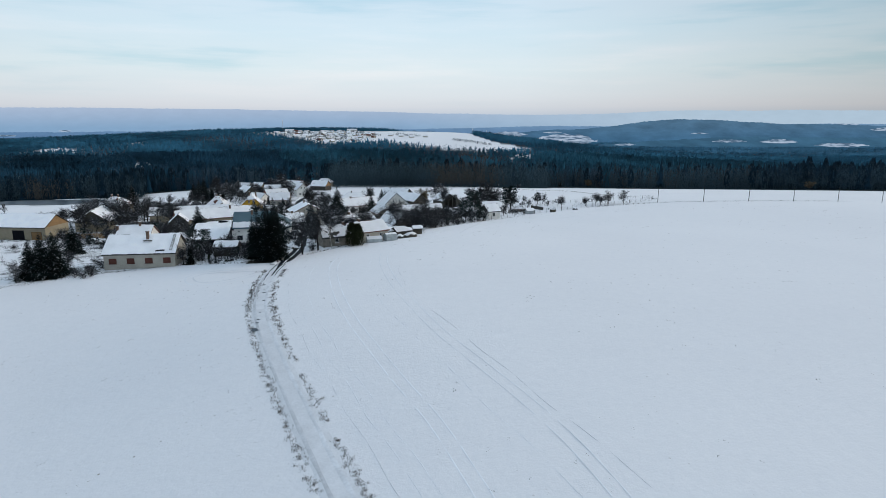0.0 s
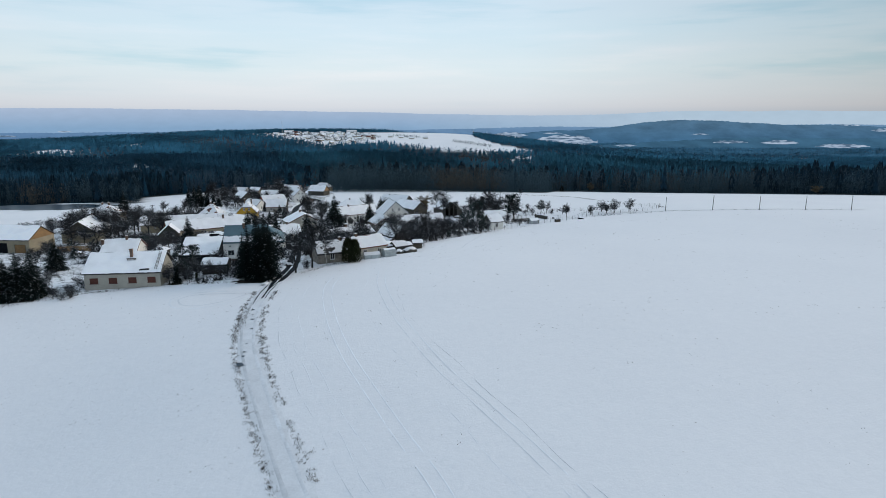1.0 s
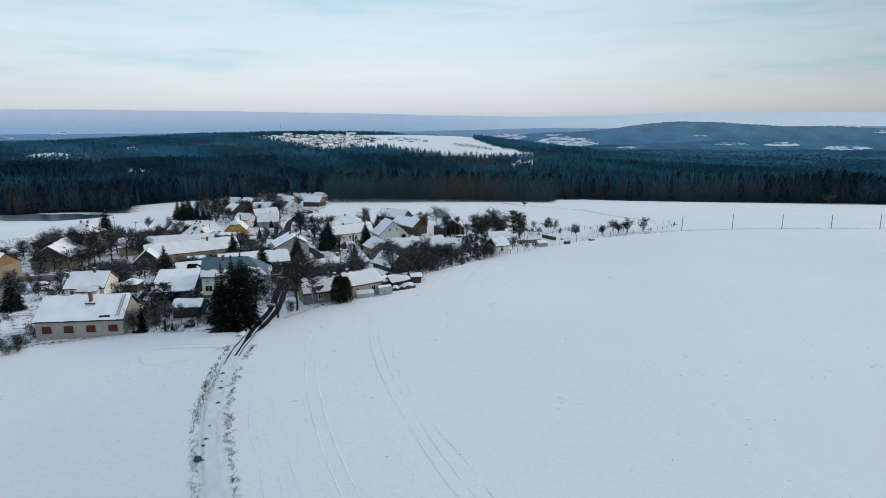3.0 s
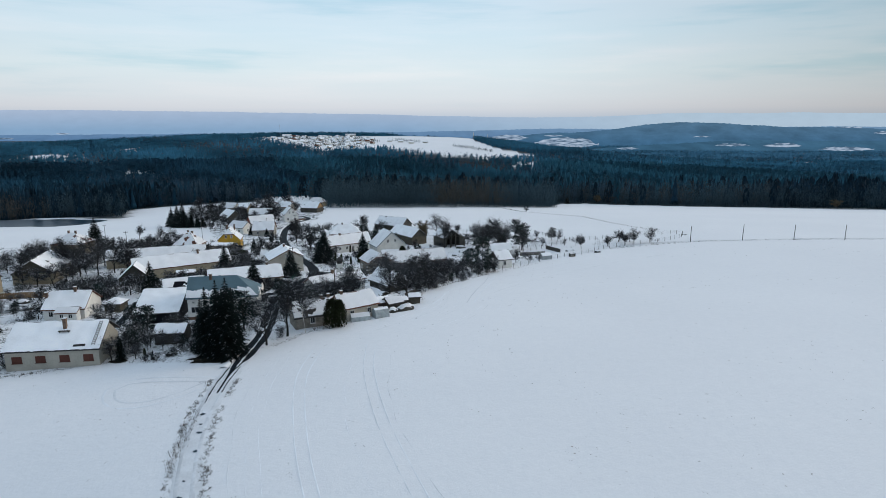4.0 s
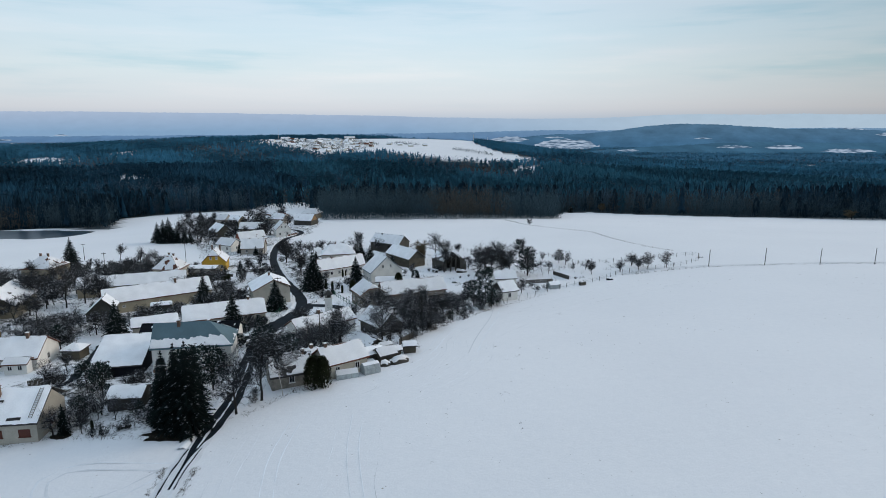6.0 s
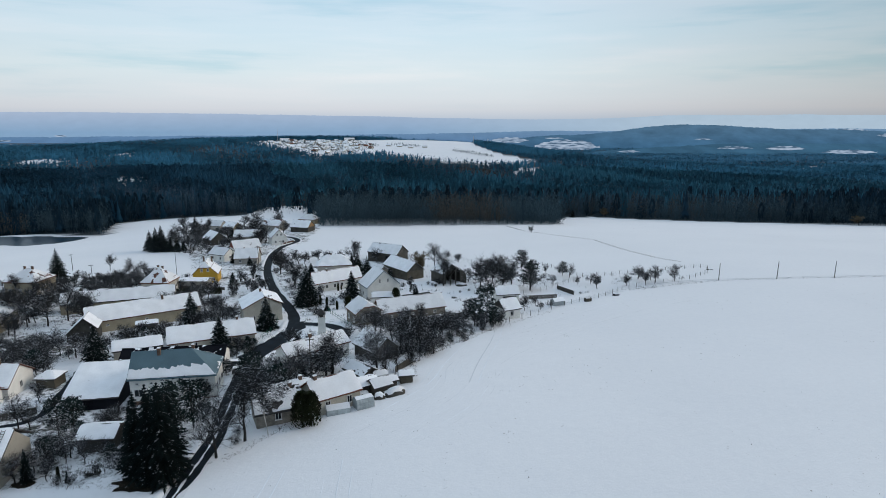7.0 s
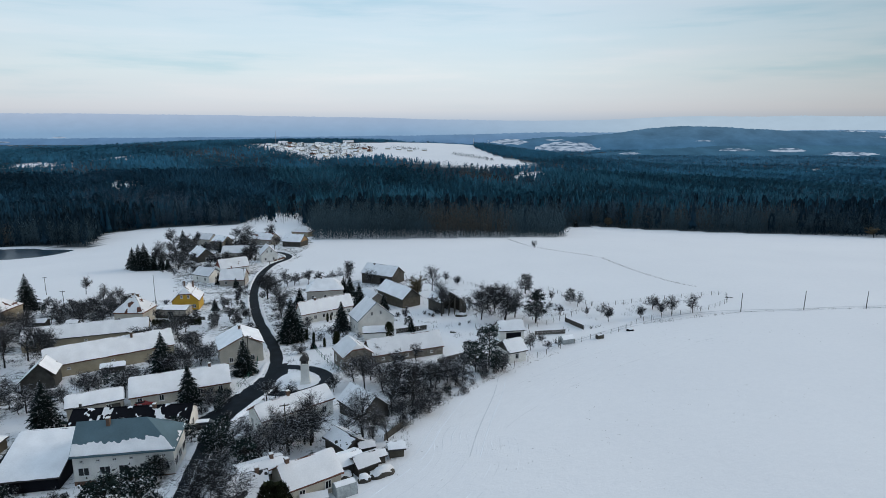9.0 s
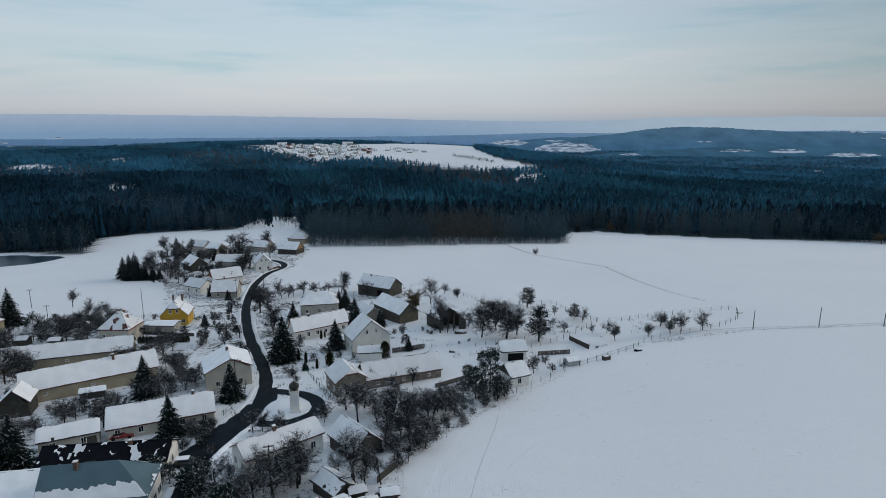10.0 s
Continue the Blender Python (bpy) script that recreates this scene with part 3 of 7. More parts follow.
def door_part(house, x, y, z0, face, w, h, mat):
    m = pose(x, y, z0, 0, 0, face)
    bm = bmesh.new()
    for x0, x1, za, zb in ((-w / 2 - 0.08, -w / 2, 0, h + 0.08), (w / 2, w / 2 + 0.08, 0, h + 0.08), (-w / 2, w / 2, h, h + 0.08)):
        box(bm, x0, x1, -0.06, 0.05, za, zb)
    bm.transform(m)
    d = part("door", bm, M_wood, house)
    bm = bmesh.new()
    box(bm, -w / 2, w / 2, -0.03, 0.04, 0, h)
    bm.transform(m)
    part("door_leaf", bm, mat, d)


def chimney_part(house, x, y, z0, z1, mat, w=0.5):
    bm = bmesh.new()
    box(bm, x - w / 2, x + w / 2, y - w / 2, y + w / 2, z0, z1)
    box(bm, x - w / 2 - 0.07, x + w / 2 + 0.07, y - w / 2 - 0.07, y + w / 2 + 0.07, z1 - 0.12, z1 + 0.02)
    c = part("chimney", bm, mat, house)
    bm = bmesh.new()
    box(bm, x - w / 2 - 0.03, x + w / 2 + 0.03, y - w / 2 - 0.03, y + w / 2 + 0.03, z1 + 0.024, z1 + 0.12)
    part("snow_cap", bm, M_snow, c)


HOUSE_SEED, PLOTS = [0], []


def house(name, label, category, cx, cy, ang, length, run, eave, ridge, wall_mat, roof_mat, hips=(0, 0), over=0.35, bare=-0.75, low_only=0.0, back_bare=None,
          front=0, ends=(0, 0), win=(0.9, 1.2), win_mat=None, shutters=False, sill=1.0, upper=(0, 0), chimneys=(), doors=(), group="", gable_mat=None, thick=0.22, run_back=None, clip=(0, 0)):
    """A house with a ridge along its own x; its front looks towards -y. front, ends: windows on the front and at each gable; upper: windows up in each gable."""
    HOUSE_SEED[0] += 1
    rng = random.Random(HOUSE_SEED[0])
    PLOTS.append((cx, cy, radians(ang), length / 2, run, run_back or run))
    z = gz(cx, cy)
    root = thing(name, pose(cx, cy, z, 0, 0, ang), label, category, group)
    hl, rb = length / 2, run_back or run
    wl_, wf, wb = hl - 0.3, run - over, rb - over
    slope = (ridge - eave) / run
    ze = eave - 0.02 + slope * over
    low = min(gz(cx + math.cos(radians(ang)) * sx - math.sin(radians(ang)) * sy, cy + math.sin(radians(ang)) * sx + math.cos(radians(ang)) * sy) for sx in (-hl, hl) for sy in (-run, rb)) - z - 0.4
    zr = ridge - 0.2
    bm = bmesh.new()
    rows = []
    for x, hp in ((-wl_, hips[0]), (wl_, hips[1])):
        cl = clip[0] if x < 0 else clip[1]
        peak = zr if not hp else ze - 0.15
        if cl:
            cut = 1 - cl
            ring = [(x, -wf, low), (x, -wf, ze - 0.15), (x, -wf * cl, ze - 0.15 + (zr - ze) * cut), (x, wb * cl, ze - 0.15 + (zr - ze) * cut), (x, wb, ze - 0.15), (x, wb, low)]
        else:
            ring = [(x, -wf, low), (x, -wf, ze - 0.15), (x, -0.02, peak), (x, 0.02, peak), (x, wb, ze - 0.15), (x, wb, low)]
        rows.append([bm.verts.new(p) for p in ring])
    l, r = rows
    bm.faces.new(l[::-1])
    bm.faces.new(r)
    for i in range(5):
        bm.faces.new((l[i], l[i + 1], r[i + 1], r[i]))
    bm.faces.new((l[5], l[0], r[0], r[5]))
    part("wall", bm, wall_mat, root)
    if gable_mat:
        for x, hp, s in ((-wl_, hips[0], -1), (wl_, hips[1], 1)):
            if hp:
                continue
            bm = bmesh.new()
            tri = [Vector((x + s * 0.03, -wf, ze - 0.15)), Vector((x + s * 0.03, wb, ze - 0.15)), Vector((x + s * 0.03, 0, zr - 0.02))]
            a = [bm.verts.new(p) for p in tri]
            c = [bm.verts.new(p - Vector((s * 0.06, 0, 0))) for p in tri]
            bm.faces.new(a)
            bm.faces.new(c[::-1])
            for i in range(3):
                bm.faces.new((a[i], c[i], c[(i + 1) % 3], a[(i + 1) % 3]))
            bmesh.ops.recalc_face_normals(bm, faces=bm.faces)
            part("gable_boarding", bm, gable_mat, root)
    a0, a1 = Vector((-hl, -run, eave)), Vector((hl, -run, eave))
    b0, b1 = Vector((-hl, rb, eave if rb == run else ridge - slope * rb)), Vector((hl, rb, eave if rb == run else ridge - slope * rb))
    r0, r1 = Vector((-hl + hips[0], 0, ridge)), Vector((hl - hips[1], 0, ridge))
    planes = [(a0, a1, r1, r0), (b1, b0, r0, r1)]
    if clip[0] or clip[1]:
        top = max(clip)
        r0, r1 = Vector((-hl + (run * 0.5 * clip[0]), 0, ridge)), Vector((hl - run * 0.5 * clip[1], 0, ridge))
        p0, p1 = Vector((-hl, -run * top, eave + (ridge - eave) * (1 - top))), Vector((hl, -run * top, eave + (ridge - eave) * (1 - top)))
        q0, q1 = Vector((-hl, rb * top, p0.z)), Vector((hl, rb * top, p0.z))
        planes = [(a0, a1, p1, p0), (b1, b0, q0, q1), (p0, p1, r1, r0), (q1, q0, r0, r1)]
        if clip[0]:
            planes.append((q0, p0, r0, r0))
        if clip[1]:
            planes.append((p1, q1, r1, r1))
    if hips[0]:
        planes.append((b0, a0, r0, r0))
    if hips[1]:
        planes.append((a1, b1, r1, r1))
    bm = bmesh.new()
    for q in planes:
        slab(bm, q if (q[2] - q[3]).length > 1e-6 else q[:3], 0.16)
    part("roof", bm, roof_mat, root)
    bm = bmesh.new()
    for k, q in enumerate(planes):
        up = Vector((0, 0, 0.006))
        snow_sheet(bm, [p + up for p in q], thick, bare if k != 1 or back_bare is None else back_bare, rng, low_only=(low_only if k == 0 else 0.93) if low_only and k in (0, 2, 3) else 0)
    if bare > -0.2:
        for patch in islands(bm):
            part("snow_patch", patch, M_snow, root, smooth=True)
    else:
        part("snow_cover", bm, M_snow, root, smooth=True)
    if not max(hips) and not max(clip):
        bm = bmesh.new()
        box(bm, -hl, hl, -0.12, 0.12, ridge + 0.0, ridge + 0.09)
        part("ridge_cap", bm, roof_mat, root)
    wm = win_mat or M_frame
    ww, wh = win
    for k in range(front):
        window_part(root, -wl_ + 2 * wl_ * (k + 0.5) / front + rng.uniform(-0.2, 0.2), -wf, sill + wh / 2, 0, ww, wh, wm, shutters)
    for e, (n, x, face) in enumerate(((ends[0], -wl_, -90), (ends[1], wl_, 90))):
        for k in range(n):
            window_part(root, x, -wf + (wf + wb) * (k + 0.5) / n, sill + wh / 2, face, ww, wh, wm, shutters)
        for k in range(upper[e]):
            span = (wf + wb) * 0.5
            window_part(root, x, -wf / 2 + span * (k + 0.5) / upper[e] + (wb - wf) / 4, eave + (ridge - eave) * 0.22 + wh / 2, face, ww * 0.8, wh * 0.85, wm)
    for x, y, h in chimneys:
        chimney_part(root, x, y, ridge - abs(y) * slope - 0.3, ridge + h, M_chimney)
    for x, w, h, dm in doors:
        door_part(root, x, -wf, 0, 0, w, h, dm)
    return root


def tube(verts, faces, p, q, r0, r1, sides=4):
    d = (q - p)
    if d.length < 1e-5:
        return
    d.normalize()
    a = d.orthogonal().normalized()
    b = d.cross(a)
    n = len(verts)
    for c, r in ((p, r0), (q, r1)):
        for k in range(sides):
            t = 2 * math.pi * k / sides
            verts.append(c + a * (math.cos(t) * r) + b * (math.sin(t) * r))
    for k in range(sides):
        j = (k + 1) % sides
        faces.append((n + k, n + j, n + sides + j, n + sides + k))


def blade(verts, faces, p, q, w, side):
    n = len(verts)
    verts += [p - side * w, p + side * w, q]
    faces.append((n, n + 1, n + 2))


def bare_tree_mesh(seed, height=7.0, spread=0.55, twigs=7, levels=4, bare_stem=0.22, droop=0.0, stems=1, girth=1.0):
    """Trunk and limbs, and a crown of fine twigs, as two lists."""
    rng = random.Random(seed)
    tv, tf, cv, cf = [], [], [], []

    def grow(p, d, length, r, level):
        segs = 3 if level < 2 else 2
        here, way = p.copy(), d.copy()
        for s in range(segs):
            bend = Vector((rng.gauss(0, 1), rng.gauss(0, 1), rng.gauss(0, 0.6))) * (0.10 + 0.06 * level)
            way = (way + bend + Vector((0, 0, 0.10 - droop * level))).normalized()
            nxt = here + way * length / segs
            ra, rb_ = r * (1 - 0.5 * s / segs), r * (1 - 0.5 * (s + 1) / segs)
            tube(tv if level < 2 else cv, tf if level < 2 else cf, here, nxt, ra, rb_, 5 if level == 0 else (4 if level == 1 else 3))
            if level < levels - 1 and (s > 0 or level > 0):
                for _ in range(2 if level < 2 else rng.choice((1, 2))):
                    side = Vector((rng.gauss(0, 1), rng.gauss(0, 1), rng.gauss(0, 0.35))).normalized()
                    nd_ = (way * (1 - spread) + side * spread * 1.1).normalized()
                    grow(here.lerp(nxt, rng.uniform(0.3, 1)), nd_, length * rng.uniform(0.5, 0.72), rb_ * 0.62, level + 1)
            if level >= levels - 2:
                for _ in range(twigs):
                    side = Vector((rng.gauss(0, 1), rng.gauss(0, 1), rng.gauss(0.1, 0.6) - droop)).normalized()
                    q = here.lerp(nxt, rng.random())
                    t = (way * 0.5 + side).normalized() * height * rng.uniform(0.06, 0.17)
                    blade(cv, cf, q, q + t, 0.0013 * height + 0.005, t.cross(Vector((rng.random(), rng.random(), 0.3))).normalized())
            here = nxt
        if level < levels - 1:
            for _ in range(2):
                side = Vector((rng.gauss(0, 1), rng.gauss(0, 1), rng.gauss(0, 0.4))).normalized()
                grow(here, (way * 0.8 + side * spread).normalized(), length * rng.uniform(0.5, 0.7), r * 0.45, level + 1)

    for s in range(stems):
        tilt = Vector((rng.gauss(0, 0.25), rng.gauss(0, 0.25), 1)).normalized() if stems > 1 else Vector((rng.gauss(0, 0.04), rng.gauss(0, 0.04), 1)).normalized()
        foot = Vector((rng.gauss(0, 0.25), rng.gauss(0, 0.25), -0.3)) if stems > 1 else Vector((0, 0, -0.3))
        first = height * (0.46 if stems == 1 else 0.42)
        grow(foot, tilt, first, height * girth * (0.022 if stems == 1 else 0.008), 0 if stems == 1 else 1)
    if not tv:
        tube(tv, tf, Vector((0, 0, -0.3)), Vector((0, 0, 0.3)), 0.05, 0.04)
    return tv, tf, cv, cf


def conifer_mesh(seed, height=10.0, radius=2.0, tiers=17, droop=0.35, dense=1.0, round_top=False):
    """A spruce: whorls of drooping boughs, each a fan of needle-covered twigs."""
    rng = random.Random(seed)
    tv, tf, cv, cf = [], [], [], []
    tube(tv, tf, Vector((0, 0, -0.4)), Vector((0, 0, height * 0.96)), height * 0.016, 0.02, 6)
    for i in range(tiers):
        k = i / (tiers - 1)
        z = height * (0.06 + 0.92 * k)
        rad = radius * ((1 - k) ** 0.85) * rng.uniform(0.82, 1.12) + 0.10
        if round_top:
            rad = radius * math.sqrt(max(0.02, 1 - (1.75 * k - 0.75) ** 2 if k > 0.43 else 1)) * rng.uniform(0.8, 1.1)
        n = max(5, int((9 if k < 0.7 else 6) * dense))
        turn = rng.uniform(0, 6.28)
        for j in range(n):
            if rng.random() < 0.06:
                continue
            t = turn + 2 * math.pi * j / n + rng.uniform(-0.25, 0.25)
            d = Vector((math.cos(t), math.sin(t), 0))
            s = Vector((-d.y, d.x, 0))
            ln_ = rad * rng.uniform(0.75, 1.12)
            root = Vector((0, 0, z + rng.uniform(-0.2, 0.2) * height / tiers))
            drop = droop * ln_ * rng.uniform(0.6, 1.3)
            # bough: a narrow rib with many short needle-covered twigs on both sides
            pts = 6
            prev = root
            for m in range(1, pts + 1):
                f = m / pts
                c = root + d * ln_ * f - Vector((0, 0, drop * f * f - 0.10 * ln_ * f))
                w = ln_ * 0.34 * (1 - 0.70 * f) + 0.07
                for side in (-1, 1):
                    rib = c - d * ln_ * 0.04 + s * side * w * 0.5 - Vector((0, 0, 0.12 * w))
                    q = len(cv)
                    cv.extend([prev.copy(), c.copy(), rib])
                    cf.append((q, q + 1, q + 2) if side > 0 else (q, q + 2, q + 1))
                    for h in (0.0, 0.33, 0.66):
                        start = prev.lerp(c, h + rng.uniform(0, 0.3))
                        tip = start + s * side * w * rng.uniform(0.6, 1.1) + d * w * rng.uniform(0.2, 0.7) - Vector((0, 0, w * rng.uniform(0.05, 0.6)))
                        blade(cv, cf, start, tip, 0.04 + 0.03 * ln_, d)
                prev = c
            blade(cv, cf, prev, prev + d * 0.16 * ln_ - Vector((0, 0, 0.05 * ln_)), 0.06, s)
    for _ in range(5):
        blade(cv, cf, Vector((0, 0, height * 0.93)), Vector((rng.uniform(-.1, .1), rng.uniform(-.1, .1), height)), 0.06, Vector((rng.uniform(-1, 1), rng.uniform(-1, 1), 0)).normalized())
    return tv, tf, cv, cf


def pine_mesh(seed, height=8.0, radius=2.4):
    """A pine or broad evergreen: limbs that end in tufts of needles."""
    rng = random.Random(seed)
    tv, tf, cv, cf = [], [], [], []
    tube(tv, tf, Vector((0, 0, -0.4)), Vector((0.2, 0, height * 0.9)), height * 0.02, 0.05, 6)
    for _ in range(60):
        k = rng.uniform(0.12, 1)
        z = height * (0.10 + 0.85 * k)
        rad = radius * math.sqrt(max(0.05, 1 - (k * 1.15 - 0.25) ** 2)) * rng.uniform(0.45, 1.05)
        t = rng.uniform(0, 6.283)
        tip = Vector((math.cos(t) * rad, math.sin(t) * rad, z + rng.uniform(-0.2, 0.5)))
        tube(tv, tf, Vector((0.1, 0, z - 0.25 * rad)), tip, 0.06, 0.02, 3)
        for _ in range(26):
            d = Vector((rng.gauss(0, 1), rng.gauss(0, 1), rng.gauss(0.25, 0.7))).normalized()
            p = tip + Vector((rng.gauss(0, 0.42), rng.gauss(0, 0.42), rng.gauss(0, 0.22))) * radius * 0.32
            blade(cv, cf, p, p + d * rng.uniform(0.3, 0.6), 0.11, d.cross(Vector((rng.random(), rng.random(), rng.random() + 0.1))).normalized())
    return tv, tf, cv, cf


def thuja_mesh(seed, height=5.0, radius=1.4):
    rng = random.Random(seed)
    tv, tf, cv, cf = [], [], [], []
    tube(tv, tf, Vector((0, 0, -0.3)), Vector((0, 0, height * 0.8)), 0.12, 0.04, 5)
    for _ in range(int(900 * height * radius / 7) + 250):
        k = rng.random() ** 0.8
        prof = math.sqrt(max(0.0, 1 - (2 * k - 0.85) ** 2 / 1.45)) if k > 0.42 else 1.0 - 0.12 * (0.42 - k)
        t = rng.uniform(0, 6.283)
        lump = 0.88 + 0.2 * noise.noise((math.cos(t) * 1.7 + seed, math.sin(t) * 1.7, k * 3))
        r = radius * prof * lump * rng.uniform(0.82, 1.0)
        p = Vector((math.cos(t) * r, math.sin(t) * r, height * k * 0.97))
        d = Vector((math.cos(t), math.sin(t), 0))
        blade(cv, cf, p - d * 0.12, p + d * rng.uniform(0.02, 0.2) + Vector((rng.gauss(0, 0.08), rng.gauss(0, 0.08), rng.uniform(0.18, 0.5))), rng.uniform(0.10, 0.2), Vector((-d.y, d.x, rng.uniform(-0.3, 0.3))).normalized())
    return tv, tf, cv, cf


PROTO = {}


def plant(kind, name, label, category, x, y, height, group="", width=1.0, turn=None, mats=None):
    """A tree or bush of one of the kinds in PLANTS, scaled to its height."""
    rng = random.Random(int(x * 131 + y * 17))
    maker, base, variants, bark, leaf, pn = PLANTS[kind]
    var = rng.randrange(variants)
    key = (kind, var)
    if key not in PROTO:
        tv, tf, cv, cf = maker(sum(map(ord, kind)) * 7 + var * 31)
        meshes = []
        for nm, v, f, m in ((pn[0], tv, tf, bark), (pn[1], cv, cf, leaf)):
            me = bpy.data.meshes.new(nm)
            me.from_pydata([tuple(q) for q in v], [], f)
            me.materials.append(m)
            meshes.append(me)
        PROTO[key] = meshes
    s = height / base
    root = thing(name, Matrix.LocRotScale((x, y, gz(x, y)), Euler((0, 0, rng.uniform(0, 6.283) if turn is None else turn)), (s * width, s * width, s)), label, category, group)
    for nm, me in zip(pn, PROTO[key]):
        ob = new(nm, me)
        ob.parent = root
    return root


TC, SB = ("trunk", "crown"), ("stem", "crown")
PLANTS = {
    "spruce": (lambda s: conifer_mesh(s, 10, 3.6, 28, 0.36, 1.9), 10, 4, M_bark, M_needle, TC),
    "slim": (lambda s: conifer_mesh(s, 10, 2.05, 31, 0.42, 1.5), 10, 3, M_bark, M_needle_deep, TC),
    "pine": (lambda s: pine_mesh(s, 8, 2.5), 8, 3, M_bark, M_pine, TC),
    "thuja": (lambda s: thuja_mesh(s, 5, 1.7), 5, 2, M_bark, M_thuja, TC),
    "column": (lambda s: thuja_mesh(s, 5, 0.75), 5, 2, M_bark, M_thuja, TC),
    "fruit": (lambda s: bare_tree_mesh(s, 6, 0.62, 5, 4), 6, 5, M_bark, M_twig, TC),
    "tall": (lambda s: bare_tree_mesh(s, 10, 0.42, 4, 4), 10, 4, M_bark, M_twig, TC),
    "willow": (lambda s: bare_tree_mesh(s, 8, 0.55, 10, 4, droop=0.04), 8, 2, M_bark, M_willow, TC),
    "birch": (lambda s: bare_tree_mesh(s, 10, 0.30, 5, 4, droop=0.03, girth=0.3), 10, 2, M_birch, M_twig, TC),
    "bush": (lambda s: bare_tree_mesh(s, 3, 0.55, 4, 4, stems=5), 3, 4, M_bark, M_twig, SB),
}

# ---- houses, from the near end of the village ----
bungalow = house("bungalow", "long grey-beige bungalow with brown shutters and snowy gable roof", "house", -63.1, 127.0, 7, 14.6, 4.9, 3.1, 6.3, M_beige, M_dtile, front=4, win=(1.5, 1.1), shutters=True, win_mat=M_brown, sill=1.1,
      chimneys=((0.9, -1.2, 0.9),), ends=(0, 1), bare=-0.85, run_back=3.8)
house("garden_house", "white two-part house with snowy roof behind the bungalow", "house", -79.9, 156.8, 8, 8.6, 4.6, 2.6, 5.4, M_white, M_tile, front=3, ends=(1, 1), chimneys=((1.0, -0.3, 0.9), (-4.2, -1.5, 0.2)), bare=-0.7)
house("garden_house_porch", "low white porch with snowy roof before a house", "porch", -77.6, 151.6, 8, 4.4, 1.7, 2.1, 2.8, M_white, M_tile, front=2, win=(0.8, 0.9), sill=0.9, bare=-0.9, run_back=0.9)
house("brown_barn", "brown boarded barn with broad gable and snowy roof", "barn", -113.5, 198.5, -76, 15, 5.2, 3.4, 7.0, M_ochre, M_dtile, gable_mat=M_brownwood, bare=-0.65)
# black walls stand in for the shade under this wing's open roof
house("porch_wing", "wing with one low snow-covered roof, black walls for open shade beneath", "house", -59.6, 156.8, 11, 8.9, 9.9, 2.8, 5.3, M_black, M_dtile, bare=-0.95, run_back=1.0)
blue_house = house("blue_roofed_house", "large cream house with grey-blue sheet roof half clear of snow", "house", -45.8, 153.5, 9.5, 14.1, 3.85, 4.6, 8.2, M_white, M_slate, run_back=3.3, hips=(0.0, 4.5), front=5, ends=(0, 3), win=(1.5, 1.3), sill=1.5,
      chimneys=((-2.6, -0.5, 0.5),), bare=-0.9, low_only=0.62, back_bare=0.1)
for k in range(6):
    window_part(blue_house, -5.6 + 2.2 * k, -3.5, 3.75, 0, 0.55, 0.4, M_frame)
bm = bmesh.new()
box(bm, -6.8, 6.8, -3.56, -3.44, -0.4, 0.7)
part("plinth", bm, M_brick, blue_house, "brown stone plinth")
house("black_roofed_house", "white gabled house with black felt roof and snow patches", "house", -52.0, 166.6, 7, 19.4, 3.3, 2.9, 4.8, M_white, M_black, front=3, ends=(1, 1), upper=(0, 1), chimneys=((3.5, -0.5, 0.5),), bare=0.2)
house("middle_shed", "low beige outbuilding with snowy roof", "shed", -64.3, 176.3, 27, 9.6, 2.6, 2.7, 4.2, M_beige, M_dtile, front=2, bare=-0.85, doors=((3.2, 1.6, 2.0, M_wood),))
house("long_cottage", "long low cottage with unbroken snowy roof", "house", -51.6, 183.9, 24, 18.3, 3.8, 2.5, 5.1, M_beige, M_tile, front=5, chimneys=((5.5, 0, 0.7),), bare=-0.8, ends=(0, 1))
house("gabled_hut", "dark boarded hut with steep snowy roof", "shed", -83.91, 191.65, -71.7, 5.68, 4.07, 2, 5.74, M_wood, M_dtile, bare=-0.8, run_back=2.88)
house("long_barn", "very long farm barn with plastered wall and snowy roof", "barn", -77.1, 205.3, 33.4, 26.6, 4.2, 3.2, 6.1, M_ochre, M_tile, front=3, win=(0.7, 0.5), sill=1.8, chimneys=((4.5, -0.6, 0.8),), bare=-0.85)
house("long_stable", "long stable with ochre wall and deep snow on its roof", "barn", -91.5, 221.2, 20, 29, 3.6, 3.1, 5.6, M_ochre, M_dtile, front=3, win=(0.7, 0.5), sill=1.8, bare=-0.9)
house("grey_gabled_house", "grey-beige house with snowy gable roof beside the road", "house", -46.91, 206.83, -65.7, 9.55, 5.65, 4.26, 6.93, M_beige, M_tile, ends=(1, 2), upper=(0, 1), front=2, chimneys=((-1.0, -0.3, 0.8),), bare=-0.85, run_back=4.48)
house("red_roofed_villa", "beige villa with red tiled hip roof under thin snow", "house", -90.2, 243.0, -2, 9.0, 4.2, 3.6, 7.7, M_beige, M_tile, hips=(4.0, 4.0), front=3, ends=(2, 2), chimneys=((-0.4, 0.3, 0.7), (0.9, 0.5, 0.4)), bare=-0.5)
house("yellow_house", "bright yellow house with snowy hip roof and two brick chimneys", "house", -81.6, 259.5, -78, 9.0, 4.3, 3.2, 7.4, M_yellow, M_tile, clip=(0.45, 0.45), front=3, ends=(2, 3), upper=(0, 2), chimneys=((-2.4, -1.2, 0.9), (-2.4, 1.4, 0.9)), bare=-0.55)
